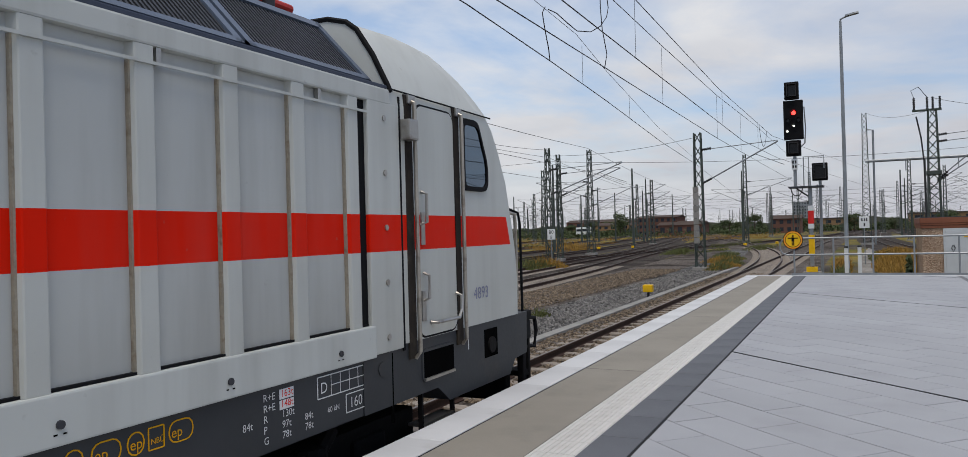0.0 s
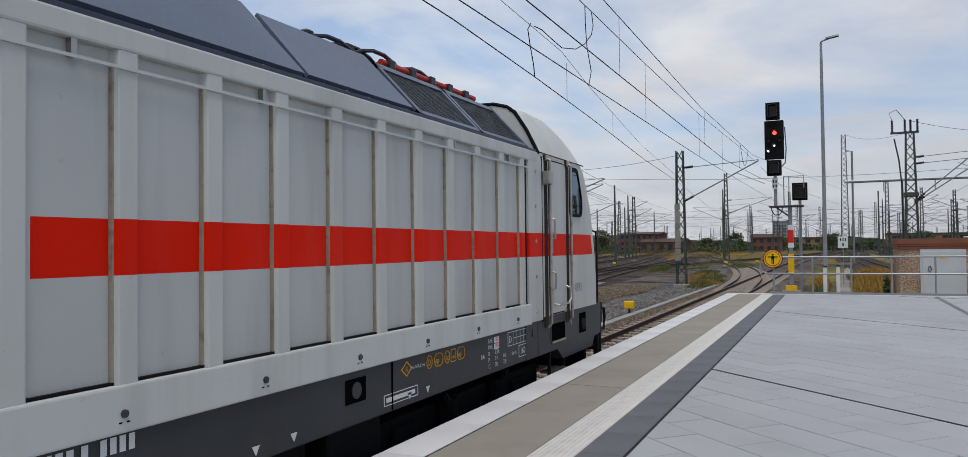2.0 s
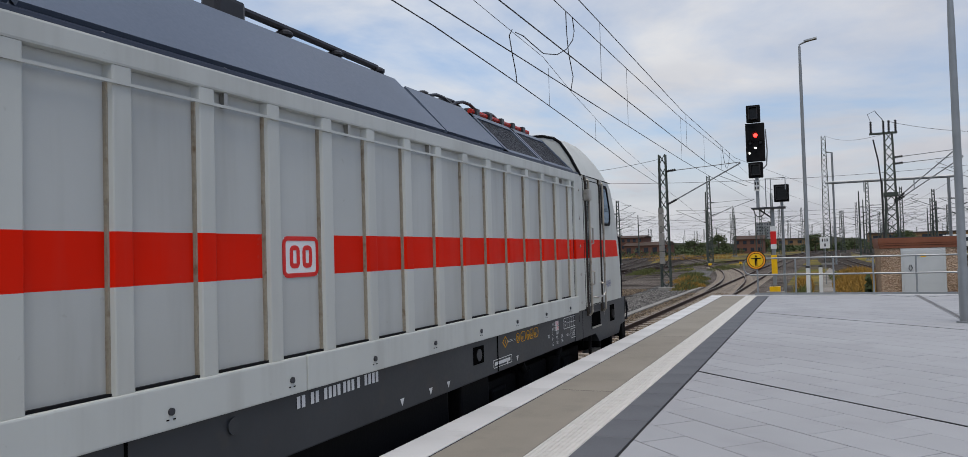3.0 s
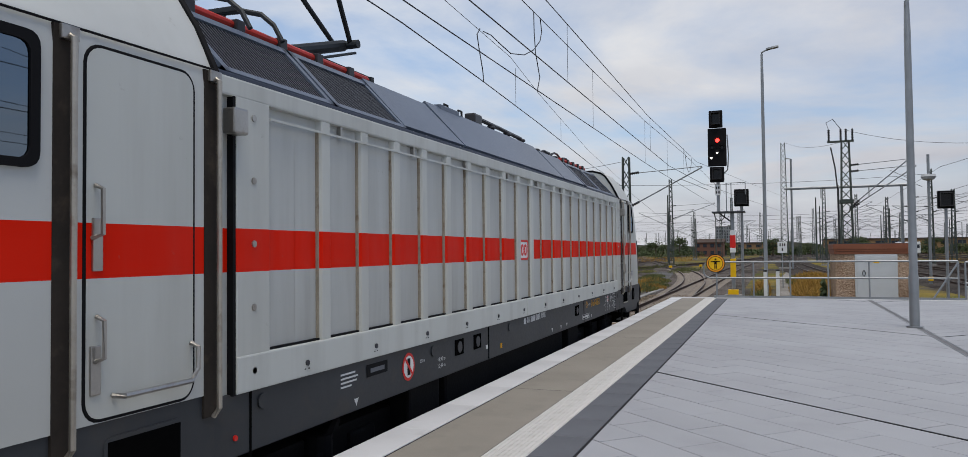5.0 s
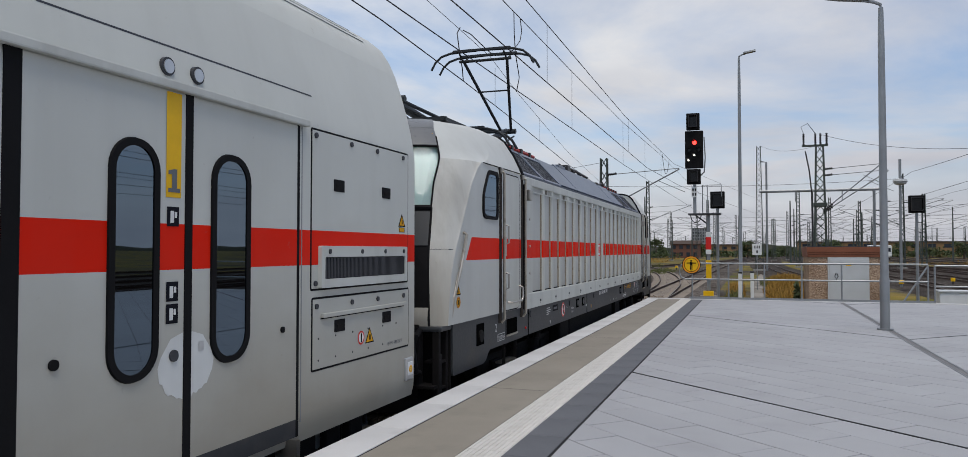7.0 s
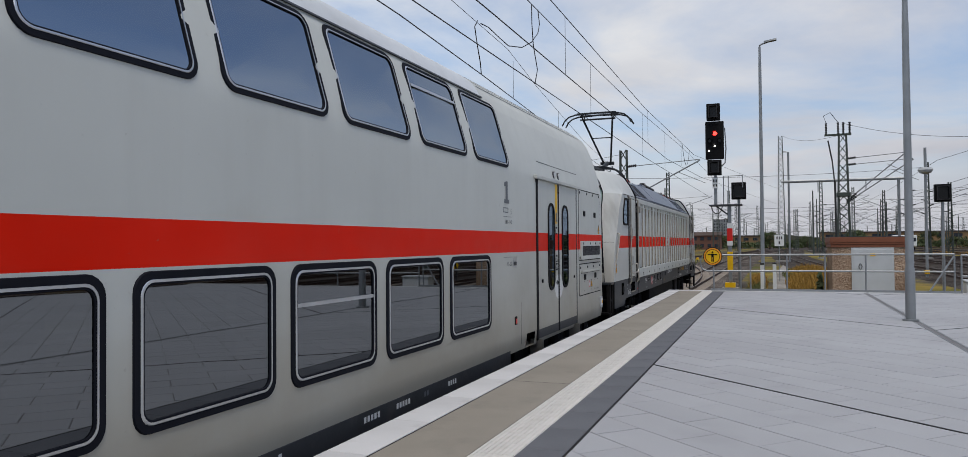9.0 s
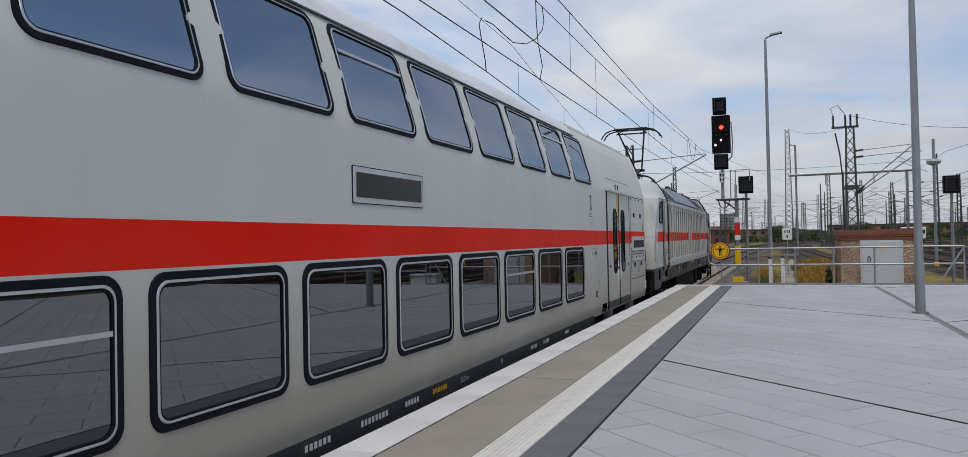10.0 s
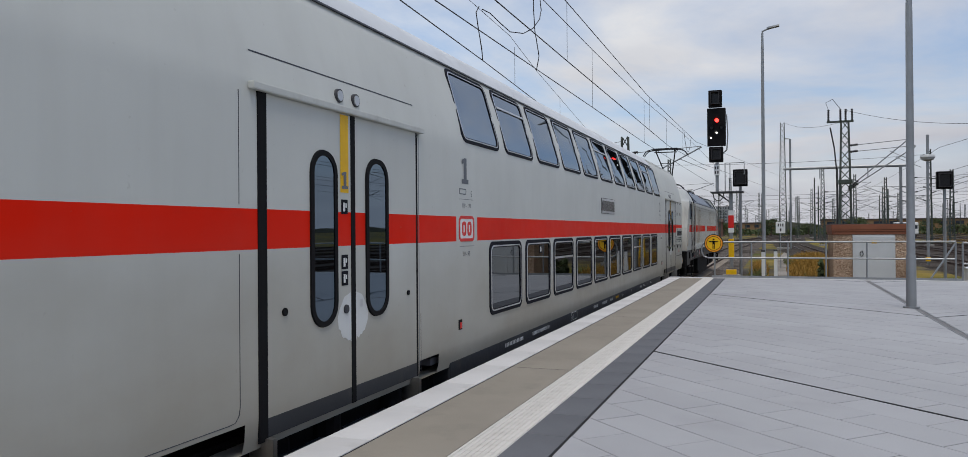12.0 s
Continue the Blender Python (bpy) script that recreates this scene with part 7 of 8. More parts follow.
for x in (12.3,):
    child(Geo().tube([(x, 0, 0), (x, 0, 9.45)], 0.16, 8).ob("post", M["galv"]), por)
for x in (4, 9):
    child(Geo().tube([(x, 0, 9.45), (x, 0, 8.2)], 0.06, 6).ob("dropper_post", M["galv"]), por)

# a broad collection of masts over the yard, copied from three models
protoA = lattice_mast(8.2, 0.42, 0.26, "slim green-grey lattice mast of the yard", (-19.0, 49.7, GZ))
cantilever(protoA, 6.9, 5.2, 1)
protoB = lattice_mast(11.5, 0.62, 0.34, "tall green-grey lattice mast of the yard", (-37.7, 103, GZ), detail=False)
cantilever(protoB, 8.2, 6.0, 1)
cantilever(protoB, 7.2, 4.5, -1)
protoC = thing("catenary_mast", (-27.5, 104, GZ), "slim steel pole mast of the yard", "catenary mast", "lattice masts of the yard")
child(Geo().tube([(0, 0, 0), (0, 0, 10.8)], 0.16, 8, True, [0.19, 0.11]).ob("pole", M["mast"]), protoC)
cantilever(protoC, 8.4, 4.5, 1)
rnd = random.Random(21)
spots = [(-29.2, 122, 1), (-13.7, 111, 1), (-22, 60, 0), (-24.5, 76, 1), (-33, 88, 2), (-46, 118, 1), (-17.8, 140, 2), (-9.5, 150, 0), (-8, 190, 1), (9.0, 128, 2), (14, 96, 1), (14, 118, 0), (14.2, 160, 1), (24, 66, 2), (19, 115, 1), (23.8, 84, 0), (24, 128, 1), (28.6, 74, 1), (29, 112, 2), (34.5, 92, 0), (36, 132, 1), (42, 110, 1), (43, 84, 2), (6.4, 118, 1), (6.8, 150, 2), (5.5, 200, 1), (-2, 170, 0), (-4, 235, 1)]
for i in range(150):
    d = rnd.uniform(140, 520)
    b = rnd.uniform(-0.52, 0.27)
    spots.append((math.tan(b) * d, d, rnd.choice((0, 1, 1, 2, 2))))
for x, y, k in spots:
    m = copy_thing((protoA, protoB, protoC)[k], pose(x, y, GZ, 0, 0, rnd.choice((0, 0, 180)) + rnd.uniform(-4, 4)))
    m.scale = (1, 1, rnd.uniform(0.88, 1.12))

# distance boards
def board(at, h, label):
    th = thing("kilometre_board", at, label, "railway sign")
    child(Geo().tube([(0, 0, 0), (0, 0, h)], 0.03, 8).ob("post", M["galv"]), th)
    child(Geo().box((-0.28, -0.03, h - 0.05), (0.28, 0.0, h + 0.65), 0.01).ob("plate", M["white"]), th)
    return th


kb = board((-18.55, 48.9, GZ), 2.0, "white board with black kilometre figures")
txt = bpy.data.curves.new("figure", "FONT")
for body, z, sz in (("80", 2.33, 0.36), ("8", 2.0, 0.32)):
    cu = bpy.data.curves.new("figure", "FONT")
    cu.body, cu.size, cu.align_x, cu.resolution_u = body, sz, "CENTER", 3
    tmp = bpy.data.objects.new("figure", cu)
    scene.collection.objects.link(tmp)
    bpy.context.view_layer.update()
    me = bpy.data.meshes.new_from_object(tmp.evaluated_get(bpy.context.evaluated_depsgraph_get()))
    bpy.data.objects.remove(tmp)
    me.transform(Matrix.Translation((0, -0.036, z)) @ Matrix.Rotation(math.pi / 2, 4, "X"))
    me.materials.clear()
    me.materials.append(M["insul"])
    child(new("figure", me), kb)
bpy.data.curves.remove(txt)
kb2 = board((0.38, 52, GZ), 2.25, "white board with black figures beside the main line")
for x, z, w_ in ((-0.16, 2.62, 0.07), (-0.02, 2.62, 0.06), (0.1, 2.62, 0.07), (-0.04, 2.32, 0.09)):
    child(Geo().box((x, -0.036, z), (x + w_, -0.031, z + 0.18)).ob("figure", M["insul"]), kb2)

# wires
def wire(name, pts, r, label, sag=0.0):
    P = [Vector(p) for p in pts]
    line = []
    for a, b in zip(P, P[1:]):
        n = 14 if sag else 2
        for k in range(n):
            t = k / n
            line.append(a.lerp(b, t) - Vector((0, 0, sag * 4 * t * (1 - t))))
    line.append(P[-1])
    return tagged(Geo().tube(line, r, 5).ob(name, M["wire"]), label, "overhead wire")


wire("contact_wire", [(-4.6, -32, 5.0), (-4.9, 11, 5.0), (-4.99, 32.5, 5.0), (-4.9, 45.2, 5.02), (-4.3, 100, 5.0), (-2.6, 160, 5.0), (8, 300, 5.1)], 0.011, "contact wire over the platform track")
wire("messenger_wire", [(-4.7, -32, 7.2), (-4.93, 12, 6.75), (-4.95, 22.4, 6.7), (-4.97, 32.3, 6.73), (-4.9, 45.2, 6.95), (-4.3, 100, 6.7), (-2.6, 160, 6.7), (8, 300, 6.8)], 0.010, "messenger wire over the platform track")
wire("contact_wire", [(-3.7, -32, 5.0), (-4.03, 11.3, 5.0), (-4.08, 16, 5.0), (-4.22, 33.9, 5.0), (-3.8, 45.2, 5.1), (1.0, 97, 5.6)], 0.011, "second contact wire over the platform track")
wire("messenger_wire", [(-3.8, -32, 6.6), (-4.08, 16.1, 6.25), (-4.15, 27.5, 6.15), (-4.1, 45.2, 6.35), (1.0, 97, 7.4)], 0.010, "second messenger wire over the platform track")
wire("contact_wire", [(-3.9, -32, 5.0), (-5.4, 10.8, 5.0), (-5.72, 15.3, 5.0), (-6.17, 20.8, 5.0), (-7.2, 32, 5.0), (-8.3, 46, 5.05), (-14, 110, 5.0), (-36, 220, 5.1)], 0.011, "contact wire toward the diverging track")
wire("messenger_wire", [(-3.9, -32, 6.4), (-5.4, 10.8, 5.95), (-5.7, 17, 5.93), (-6.2, 21, 5.86), (-7.1, 31, 5.5), (-8.2, 45.2, 5.3)], 0.006, "thin messenger wire toward the diverging track")
for y, x, zb in ((16.0, -4.08, 6.25), (28.3, -4.18, 6.16), (38, -4.05, 6.25), (22.4, -4.96, 6.7), (32.3, -4.99, 6.73), (39, -4.94, 6.84), (18.07, -5.93, 5.92), (24.5, -6.5, 5.74)):
    wire("dropper", [(x, y, 5.0), (x, y, zb)], 0.005, "thin dropper between the overhead wires")


def loop_wire(a, b, drop, label):
    a, b = Vector(a), Vector(b)
    pts = [a.lerp(b, t / 10) - Vector((0.0, 0, drop * 4 * (t / 10) * (1 - t / 10))) for t in range(11)]
    tagged(Geo().tube(pts, 0.011, 5).ob("jumper_wire", M["wire"]), label, "overhead wire")


wire("jumper_wire", [(-5.55, 14.8, 5.94), (-5.45, 15.0, 5.9), (-5.35, 15.4, 5.77), (-5.2, 15.55, 5.62), (-5.05, 16.0, 5.68), (-4.95, 16.4, 5.88), (-4.95, 16.9, 6.2), (-4.95, 17.05, 6.45), (-4.94, 16.9, 6.72)], 0.011, "hanging jumper wire between the messenger wires")
wire("jumper_wire", [(-5.54, 14.6, 5.94), (-5.5, 14.33, 5.75), (-5.5, 14.45, 5.45), (-5.6, 14.9, 5.15), (-5.72, 15.27, 5.0)], 0.011, "jumper wire down to the contact wire")
wire("jumper_wire", [(-4.94, 16.4, 6.72), (-4.95, 16.45, 6.3), (-4.95, 16.54, 5.85), (-4.95, 16.85, 5.36), (-4.96, 16.67, 5.0)], 0.011, "jumper wire down to the contact wire")
loop_wire((-4.15, 39.5, 6.27), (-4.1, 42.5, 6.3), 0.9, "hanging jumper wire near the mast")
# lines over the yard
for pts, sag in (([(-19.0, 49.7, 6.6), (-8.1, 45.2, 6.6)], 0.3), ([(-60, 40, 6.0), (-19, 49.7, 6.2), (10, 60, 6.4)], 0.5), ([(-18, 20, 6.8), (-19, 49.7, 7.0), (-37.7, 103, 8.5)], 0.5), ([(-14, 0, 5.0), (-14.6, 45, 5.0), (-21, 105, 5.0), (-34, 300, 5.2)], 0.0), ([(-14, 0, 6.6), (-14.6, 45, 6.4), (-21, 105, 6.4), (-34, 300, 6.6)], 0.3),
                 ([(-18, 0, 5.0), (-19, 50, 5.0), (-28, 122, 5.0), (-60, 330, 5.2)], 0.0), ([(-18, 0, 6.7), (-19, 50, 6.5), (-28, 122, 6.5), (-60, 330, 6.6)], 0.4),
                 ([(4.25, 54, 8.9), (12.3, 40, 6.2), (20, 20, 9.0)], 0.6), ([(10.2, 54, 4.9), (11.5, -5, 5.0)], 0.0), ([(10.2, 54, 4.9), (11, 140, 5.0), (14, 300, 5.2)], 0.0), ([(9.5, 54, 6.3), (11.5, -5, 6.5)], 0.5), ([(9.5, 54, 6.3), (11, 140, 6.4), (14, 300, 6.6)], 0.4),
                 ([(16.2, -5, 5.0), (16.4, 76, 5.0), (18, 300, 5.2)], 0.0), ([(16.2, -5, 6.6), (16.4, 76, 6.4), (18, 300, 6.6)], 0.4), ([(21, -5, 5.0), (21.4, 84, 5.0), (24, 300, 5.2)], 0.0), ([(21, -5, 6.6), (21.4, 84, 6.4), (24, 300, 6.6)], 0.5), ([(1.2, 98, 13.9), (4.25, 54, 8.2)], 0.5), ([(26, 0, 5.0), (26.4, 90, 5.0), (20, 260, 5.2)], 0.0), ([(31, 0, 5.0), (31.4, 90, 5.0), (36, 300, 5.2)], 0.0), ([(31, 0, 6.6), (31.4, 90, 6.4), (36, 300, 6.6)], 0.5)):
    wire("overhead_wire", pts, 0.012, "overhead wire across the yard", sag)
row = sorted(spots, key=lambda p: (round(p[1] / 22), p[0]))
for (xa, ya, ka), (xb, yb, kb_) in zip(row, row[1:]):
    if 5 < xb - xa < 45 and abs(ya - yb) < 25:
        wire("cross_span_wire", [(xa, ya, 6.2), (xb, yb, 6.2)], 0.018, "cross-span wire between yard masts", 0.2)
ls = thing("loudspeaker_pole", (9.5, 58, GZ), "pole with a round pale lamp head in the yard", "lamp")
child(Geo().tube([(0, 0, 0), (0, 0, 8.6)], 0.09, 8).ob("pole", M["galv"]), ls)
child(Geo().loft([[(r0 * math.cos(a * math.pi / 8), r0 * math.sin(a * math.pi / 8), z) for a in range(16)] for r0, z in ((0.1, 6.85), (0.36, 6.95), (0.46, 7.12), (0.42, 7.26), (0.15, 7.3))], caps=True).ob("lamp_head", M["doorgrey"], True), ls)

# small yard objects
def yellow_box(at, label="small yellow box beside the track"):
    th = thing("trackside_box", at, label, "trackside box")
    child(Geo().tube([(0, 0, 0), (0, 0, 0.3)], 0.05, 8).ob("post", M["insul"]), th)
    child(Geo().box((-0.17, -0.13, 0.26), (0.17, 0.13, 0.52), 0.03).ob("case", M["yellow"]), th)
    return th


yb = yellow_box((-6.75, 27.3, -1.08))
for p in ((-27.5, 88), (-24.5, 92), (-9.0, 102), (-12.0, 96), (9.5, 58), (13.8, 64)):
    copy_thing(yb, pose(*p, -1.08, 0, 0, rnd.uniform(0, 90)))
for p in ((-0.42, 33.5), (0.05, 34.4)):
    st = thing("cable_riser", (*p, GZ), "white cable riser post in the weeds", "cable post")
    child(Geo().box((-0.07, -0.05, 0), (0.07, 0.05, 1.55), 0.01).ob("case", M["white"]), st)
    child(Geo().box((-0.08, -0.06, 1.55), (0.08, 0.06, 1.62), 0.01).ob("cap", M["insul"]), st)
tb = thing("buffer_board", (13.6, 47, GZ), "yellow and black striped track end board", "track barrier")
child(Geo().box((-0.6, 0, 0.9), (0.6, 0.06, 1.3), 0.01).ob("board", M["yellow"]), tb)
for k in range(4):
    child(Geo().prism([(-0.55 + 0.3 * k, -0.004, 0.9), (-0.43 + 0.3 * k, -0.004, 0.9), (-0.33 + 0.3 * k, -0.004, 1.3), (-0.45 + 0.3 * k, -0.004, 1.3)], (0, 0.004, 0)).ob("stripe", M["black"]), tb)
for x in (-0.5, 0.5):
    child(Geo().box((x - 0.05, 0.06, 0), (x + 0.05, 0.14, 1.25)).ob("post", M["insul"]), tb)


# ---- distance: buildings, trees, weeds ----
def building(at, w, d, h, mat, storeys, label, bays, roof_h=0.0):
    th = thing("building", at, label, "building")
    child(Geo().box((0, 0, 0), (w, d, h)).ob("wall", M[mat]), th)
    if roof_h:
        rf = Geo().prism([(-0.4, -0.4, h), (-0.4, d + 0.4, h), (-0.4, d / 2, h + roof_h)], (w + 0.8, 0, 0))
    else:
        rf = Geo().box((-0.3, -0.3, h), (w + 0.3, d + 0.3, h + 0.5))
    child(rf.ob("roof", M["farroof"]), th)
    ww, hh = w / bays * 0.5, h / storeys * 0.5
    me = None
    for i in range(bays):
        for s in range(storeys):
            if me is None:
                ob = Geo().box((0, -0.08, 0), (ww, 0.02, hh)).ob("window", M["farpane"])
                me = ob.data
            else:
                ob = new("window", me)
            child(ob, th, lift=((i + 0.25) * w / bays, -0.02, (s + 0.3) * h / storeys))
    return th


building((18, 330, GZ), 120, 18, 5.5, "brick", 2, "long yellow brick railway building behind the yard", 22)
building((-66, 255, GZ), 13, 14, 6.2, "brickred", 3, "red brick building behind the yard", 7, 0.8)
building((-25, 262, GZ), 9, 10, 4.6, "brickred", 2, "red brick building with a pitched roof", 4, 1.2)
building((-110, 340, GZ), 24, 14, 4.5, "brick", 2, "yellow brick building behind the yard", 8, 1.2)
building((-58, 250, GZ), 14, 12, 3.5, "brickred", 1, "low red brick building in the yard", 5, 1.2)
building((-22, 330, GZ), 24, 14, 4.5, "brick", 2, "yellow brick building behind the yard", 7)
building((-150, 420, GZ), 50, 16, 7, "brickred", 2, "red brick building in the distance", 10, 1.5)
building((-62, 900, GZ), 16, 16, 27, "galv", 8, "pale tower block in the distance", 6)
for x, y in ((26, 190), (-88, 262)):
    v = thing("parked_wagon", (x, y, RAIL), "pale parked railway wagon far off", "railway wagon")
    child(Geo().box((-1.4, -2, 0.9), (3.0, 2, 3.4), 0.2).ob("body", M["white"]), v)
    child(Geo().box((-1.2, -2.03, 2.0), (2.8, -1.99, 2.8)).ob("window_band", M["farpane"]), v)
    for wx in (-0.6, 2.2):
        child(Geo().tube([(wx, -1.6, 0.45), (wx, 1.6, 0.45)], 0.45, 12).ob("wheel", M["under"]), v)


def leaf_crown(n, rx, ry, rz, zc, seed, size):
    r = random.Random(seed)
    g = Geo()
    lobes = [(r.uniform(-0.6, 0.6) * rx, r.uniform(-0.6, 0.6) * ry, zc + r.uniform(-0.6, 0.6) * rz, r.uniform(0.35, 0.6)) for _ in range(9)]
    for _ in range(n):
        lx, ly, lz, k = r.choice(lobes)
        while True:
            d = Vector((r.uniform(-1, 1), r.uniform(-1, 1), r.uniform(-1, 1)))
            if 0.1 < d.length < 1:
                break
        p = Vector((lx + d.x * rx * k, ly + d.y * ry * k, lz + d.z * rz * k))
        a = Vector((r.uniform(-1, 1), r.uniform(-1, 1), r.uniform(-1, 1))).normalized() * size * r.uniform(0.6, 1.3)
        b = a.cross(Vector((r.uniform(-1, 1), r.uniform(-1, 1), r.uniform(-1, 1)))).normalized() * size * 0.6
        g.add([p - a, p + b, p + a, p - b], [(0, 1, 2, 3)])
    return g


def tree(at, h, seed, label):
    th = thing("tree", at, label, "tree", "trees behind the yard")
    g = Geo().tube([(0, 0, 0), (0.1, 0, h * 0.3), (0, 0.1, h * 0.75)], 0.2, 7, True, [0.28, 0.2, 0.06])
    for k in range(4):
        a = k * 1.7
        g.tube([(0.05, 0, h * (0.3 + 0.08 * k)), (math.cos(a) * h * 0.22, math.sin(a) * h * 0.22, h * (0.55 + 0.08 * k))], 0.08, 5, True, [0.1, 0.03])
    child(g.ob("trunk", M["bark"]), th)
    child(leaf_crown(900, h * 0.42, h * 0.42, h * 0.36, h * 0.62, seed, 0.30).ob("crown", M["leaf"]), th)
    return th


t1 = tree((-75, 270, GZ), 9, 1, "leafy green tree behind the yard")
t2 = tree((-33, 290, GZ), 8, 2, "leafy green tree behind the yard")
for i in range(70):
    d = rnd.uniform(260, 460)
    x = math.tan(rnd.uniform(-0.6, 0.32)) * d
    m = copy_thing(rnd.choice((t1, t2)), pose(x, d, GZ, 0, 0, rnd.uniform(0, 360)))
    k = rnd.uniform(0.4, 0.8)
    m.scale = (k * 1.5, k * 1.5, k)

def scrub(name, rows, mat, seed, label):
    """Low bushes along plan lines (x0, y0, x1, y1, depth, height, count), as clumps of small leaves."""
    r = random.Random(seed)
    g = Geo()
    for x0, y0, x1, y1, deep, high, count in rows:
        for _ in range(count):
            t = r.random()
            top = high * (0.45 + 0.55 * abs(noise.noise(Vector((t * 37, y0 * 0.1, seed)))) * 2)
            p = Vector((x0 + (x1 - x0) * t, y0 + (y1 - y0) * t + r.uniform(-deep, deep), GZ + top * r.random() ** 0.8))
            k = high * r.uniform(0.06, 0.16)
            a = Vector((r.uniform(-1, 1), r.uniform(-1, 1), r.uniform(-1, 1))).normalized() * k
            b = a.cross(Vector((r.uniform(-1, 1), r.uniform(-1, 1), r.uniform(-1, 1)))).normalized() * k * 0.7
            g.add([p - a, p + b, p + a, p - b], [(0, 1, 2, 3)])
    return tagged(g.ob(name, M[mat]), label, "bushes", kind="stuff")


scrub("bushes", [(-190, 300, 10, 300, 8, 4.2, 9000), (10, 320, 140, 320, 6, 4.0, 5000), (-130, 210, -60, 235, 4, 2.4, 2500), (-60, 225, -20, 240, 3, 2.2, 1500)], "leaf", 51, "green scrub along the far side of the yard")
scrub("dry_scrub", [(-120, 160, -45, 175, 6, 0.9, 3500), (-75, 120, -38, 128, 5, 0.8, 2200), (-45, 190, -18, 210, 6, 0.9, 1500), (-30, 150, -16, 165, 4, 0.8, 1200), (24, 150, 70, 160, 6, 0.8, 1500)], "drygrass", 52, "dry yellow growth between far tracks")
scrub("bushes", [(-62, 108, -40, 112, 4, 0.8, 900), (-15.5, 92, -12.5, 118, 1, 0.6, 700), (-14.2, 70, -12.2, 84, 0.6, 0.5, 700)], "weed", 53, "low green growth between far tracks")

far = Geo()
pts = []
for k in range(121):
    a = -0.8 + 1.6 * k / 120
    d = 1500
    pts.append((math.tan(a) * d, d, 9 + 7 * noise.noise(Vector((k * 0.35, 0, 0))) + 4 * noise.noise(Vector((k * 1.3, 5, 0)))))
far.loft([[(x, y, -2) for x, y, z in pts], [(x, y, z) for x, y, z in pts], [(x, y + 60, z * 0.8) for x, y, z in pts]], closed=False)
tagged(far.ob("backdrop", M["farwood"]), "distant line of woods on the horizon", kind="structure")


def weeds(name, area, n, hmin, hmax, mat, seed, label, z=-1.08):
    """Tufts of narrow blades over a list of plan ellipses."""
    r = random.Random(seed)
    g = Geo()
    for i in range(n):
        cx, cy, rx, ry = r.choice(area)
        a, k = r.uniform(0, 6.28), math.sqrt(r.random())
        x, y = cx + rx * k * math.cos(a), cy + ry * k * math.sin(a)
        for b in range(5):
            h = r.uniform(hmin, hmax) * (1.0 - 0.75 * k * k) * r.choice((0.5, 0.8, 1.0, 1.25))
            dx, dy = r.uniform(-0.5, 0.5) * h, r.uniform(-0.5, 0.5) * h
            w = r.uniform(0.008, 0.022)
            c, s = math.cos(a + b), math.sin(a + b)
            p = Vector((x + r.uniform(-0.07, 0.07), y + r.uniform(-0.07, 0.07), z))
            g.add([p + Vector((c * w, s * w, 0)), p - Vector((c * w, s * w, 0)), p + Vector((dx * 0.5 - c * w, dy * 0.5 - s * w, h * 0.65)), p + Vector((dx * 0.5 + c * w, dy * 0.5 + s * w, h * 0.65)), p + Vector((dx, dy, h))], [(0, 1, 2, 3), (3, 2, 4)])
    return tagged(g.ob(name, M[mat]), label, "weeds", kind="stuff")


weeds("weeds", [(-8.4, 20.5, 0.5, 0.8)], 130, 0.12, 0.38, "weed", 1, "green tuft of weeds in the gravel")
weeds("weeds", [(-7.3, 46.5, 0.8, 3.0), (-7.6, 52, 1.0, 3.5), (-8.6, 59, 1.2, 5), (-10, 68, 1.0, 5)], 1700, 0.12, 0.5, "weed", 2, "green and yellow weeds round the mast")
weeds("dry_grass", [(-7.4, 48, 1.0, 4.5), (-8.8, 58, 1.3, 6)], 1300, 0.12, 0.45, "drygrass", 3, "dry grass round the mast")
weeds("weeds", [(-19.5, 47.5, 1.8, 2.2), (-22.5, 44, 1.8, 2.0)], 1100, 0.2, 0.9, "weed", 4, "weeds beside the yard track")
weeds("dry_grass", [(-19.0, 48.5, 1.6, 2.0), (-34, 95, 4, 8), (-40, 110, 6, 8)], 1500, 0.2, 0.9, "drygrass", 5, "dry grass beside the yard track")
weeds("dry_grass", [(1.55, 36, 0.8, 7), (1.9, 48, 1.2, 8), (2.6, 62, 1.6, 9), (-0.75, 44, 0.4, 7)], 7500, 0.25, 0.8, "drygrass", 6, "dry yellow grass beyond the platform end")
scrub("bushes", [(1.55, 29.5, 1.6, 31, 0.4, 1.25, 900)], "leaf", 54, "dark green bush beside the equipment hut")
way = spline([(0.55, 24), (0.45, 34), (0.35, 48), (0.6, 66), (1.4, 90)], 8)
tagged(Geo().loft([[q + Vector((0, 0, z)) for q in offset_line(way, d)] for d, z in ((-0.34, -1.075), (-0.26, -1.066), (0.26, -1.066), (0.34, -1.075))], closed=False).ob("footpath", M["path"]), "pale trodden path through the dry grass", "path", kind="structure")
weeds("weeds", [(1.5, 33, 0.8, 4.5), (-0.7, 36, 0.35, 4), (1.4, 28.2, 0.35, 0.6)], 1900, 0.2, 0.75, "weed", 7, "green weeds beyond the platform end")
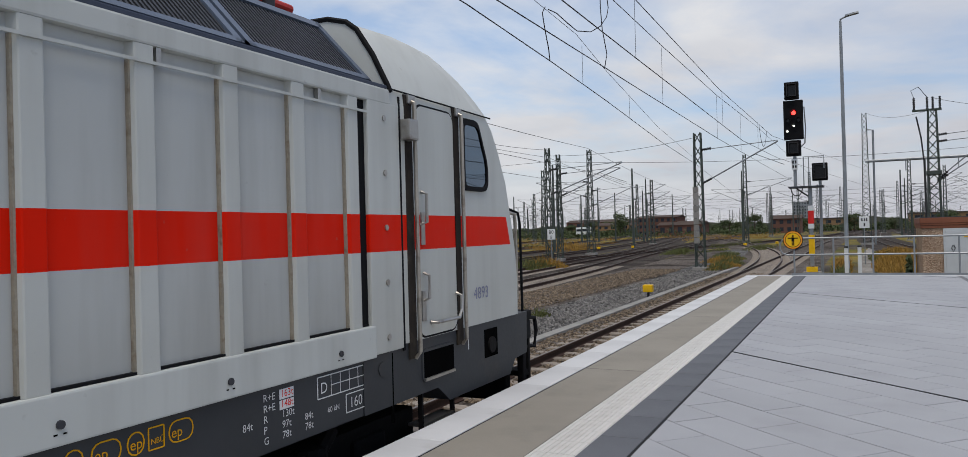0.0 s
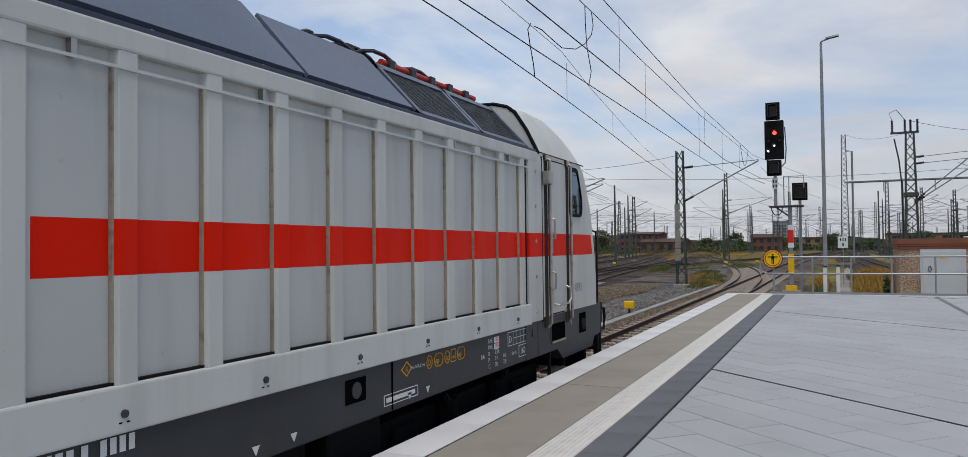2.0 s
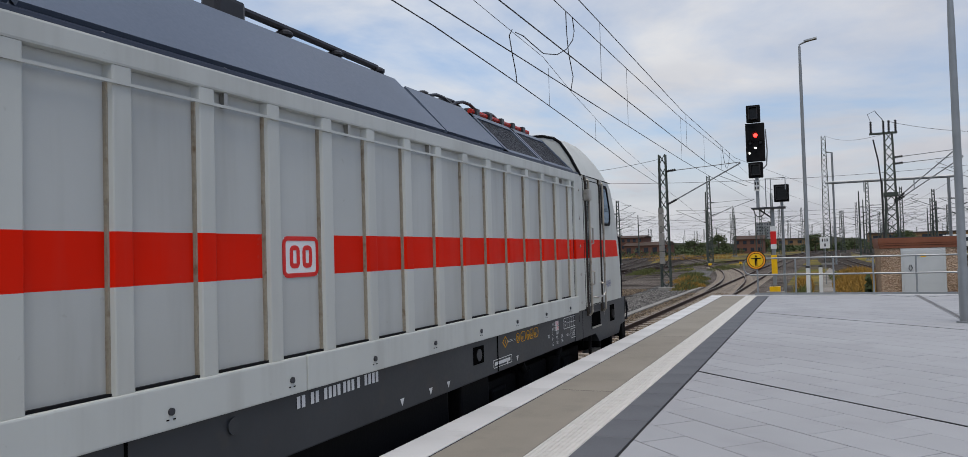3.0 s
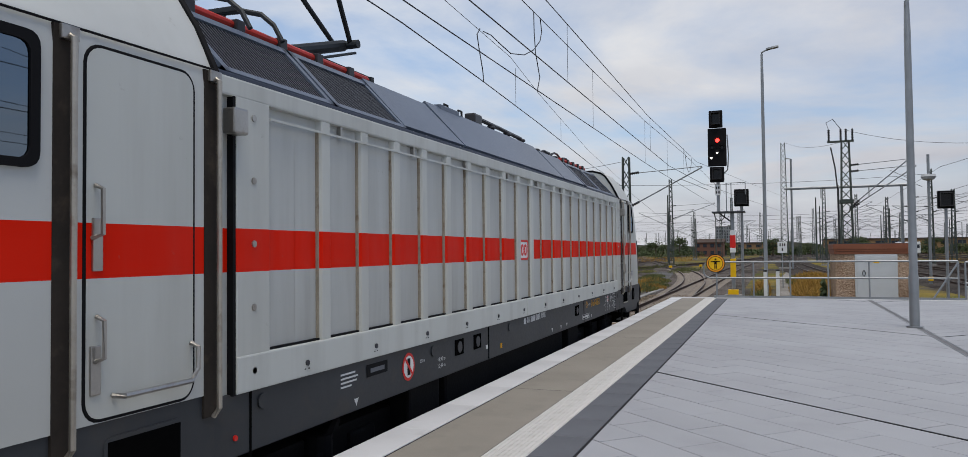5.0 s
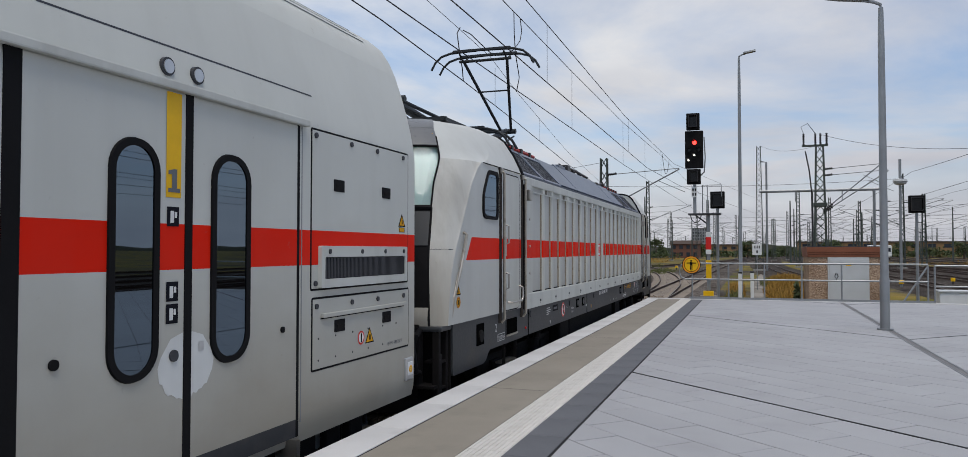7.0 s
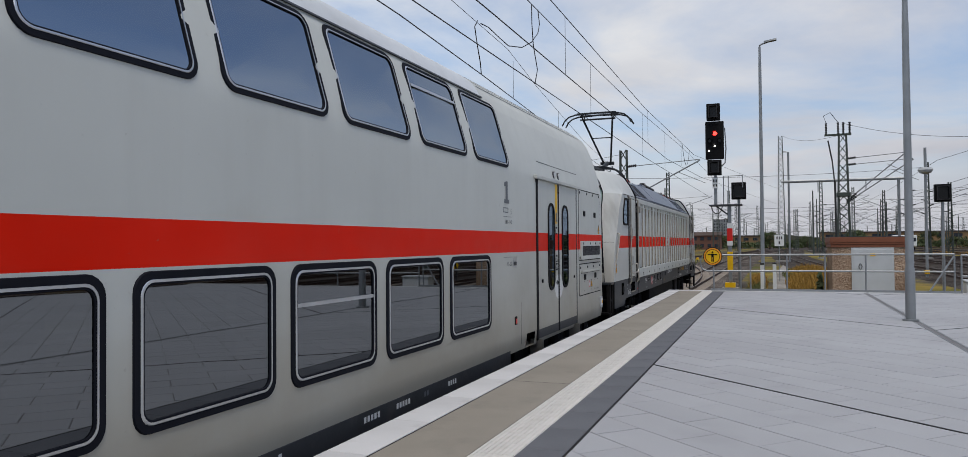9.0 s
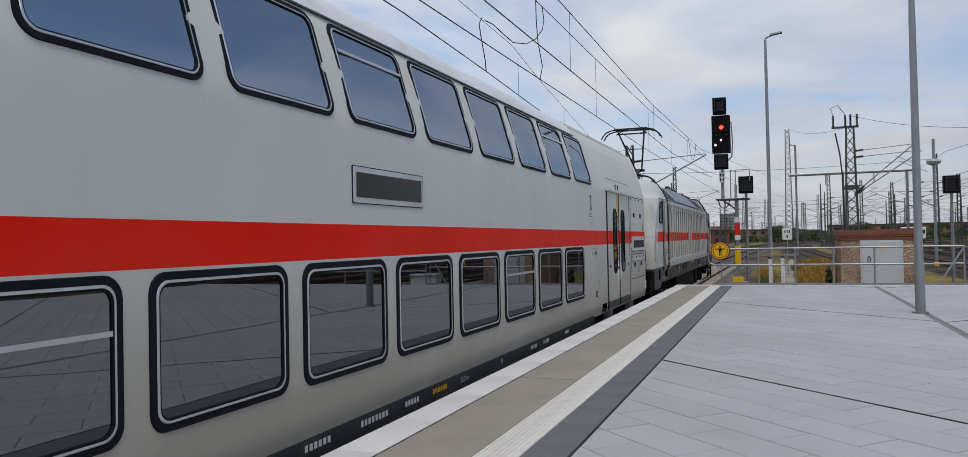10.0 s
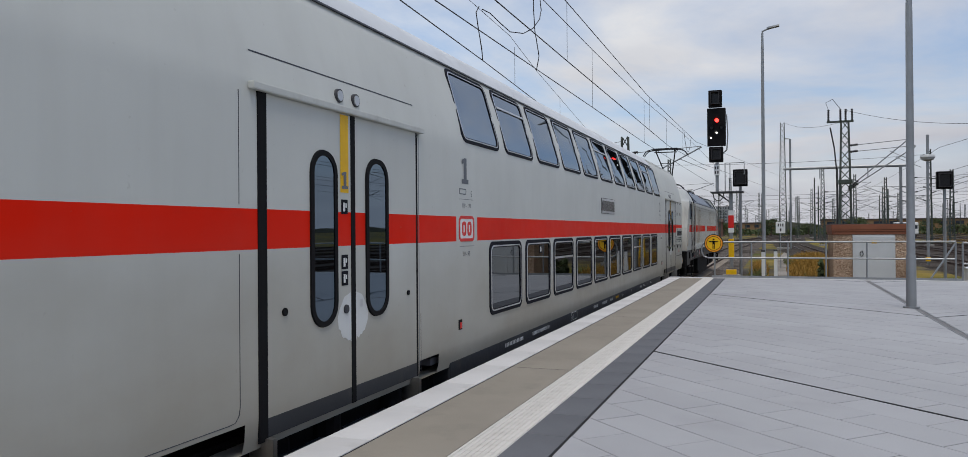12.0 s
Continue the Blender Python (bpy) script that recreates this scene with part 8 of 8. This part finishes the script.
weeds("weeds", [(2.0, 62, 1.4, 10), (-9.5, 88, 1.5, 9), (-16, 78, 1.0, 8)], 1200, 0.2, 0.6, "weed", 8, "weeds between the tracks")



def stones(name, spots, n, mat, seed, label):
    """Loose ballast stones strewn over plan strips (x0, x1, y0, y1, z)."""
    r = random.Random(seed)
    g = Geo()
    base = [Vector(v) for v in ((1, 0, 0), (-1, 0, 0), (0, 1, 0), (0, -1, 0), (0, 0, 1), (0, 0, -1))]
    faces = [(0, 2, 4), (2, 1, 4), (1, 3, 4), (3, 0, 4), (2, 0, 5), (1, 2, 5), (3, 1, 5), (0, 3, 5)]
    for _ in range(n):
        x0, x1, y0, y1, z = r.choice(spots)
        t = r.random() ** 1.6
        o = Vector((r.uniform(x0, x1), y0 + (y1 - y0) * t, z))
        q = Euler((r.uniform(0, 6), r.uniform(0, 6), r.uniform(0, 6))).to_matrix()
        k = r.uniform(0.022, 0.05)
        g.add([o + q @ (v * k * r.uniform(0.7, 1.3)) for v in base], faces)
    return tagged(g.ob(name, mat), label, "gravel", kind="stuff")


STONE = plain("loose stone", (0.165, 0.128, 0.092), 0.9, 0, 0.4, 2.0, 25, 0.2, 1.2, spec=0.06)
STONE_GREY = plain("loose grey stone", (0.165, 0.156, 0.146), 0.9, 0, 0.3, 2.0, 25, 0.2, 1.2, spec=0.06)
stones("ballast_stones", [(-12.0, -9.4, 12, 46, -0.985), (-12.0, -9.2, 12, 46, -0.99)], 13000, STONE, 31, "loose brown ballast stones")
stones("gravel_stones", [(-8.8, -6.8, 12, 46, -0.995)], 9000, STONE_GREY, 32, "loose grey gravel stones")
stones("ballast_stones", [(-6.4, -5.5, 8, 42, -1.02), (-5.2, -4.0, 10, 42, -1.02)], 8000, STONE, 33, "loose ballast stones round the sleepers")

lay_pavers(platform, near_pavers, far_pavers)


# ---- the train's run ----
def run_at(t):
    for a, b in zip(RUN, RUN[1:]):
        if a[0] <= t <= b[0]:
            k = (t - a[0]) / (b[0] - a[0])
            i = RUN.index(a)
            va = (b[4] - RUN[max(i - 1, 0)][4]) / (b[0] - RUN[max(i - 1, 0)][0])
            c = RUN[min(i + 2, len(RUN) - 1)]
            vb = (c[4] - a[4]) / (c[0] - a[0])
            h = b[0] - a[0]
            return (2 * k ** 3 - 3 * k ** 2 + 1) * a[4] + (k ** 3 - 2 * k ** 2 + k) * h * va + (3 * k ** 2 - 2 * k ** 3) * b[4] + (k ** 3 - k ** 2) * h * vb
    return RUN[-1][4]


def motions():
    times = [k / 10 for k in range(0, 121, 5)]
    walk(loco, [(t, pose(TRACK_X, LOCO_Y + run_at(t), RAIL)) for t in times])
    walk(coach, [(t, pose(TRACK_X, COACH_Y - 0.12 + run_at(t), RAIL)) for t in times])
    for ob, y, r in wheelsets:
        walk(ob, [(k / 10, pose(0, y, r, -math.degrees(run_at(k / 10) / r))) for k in range(0, 121)])


motions()
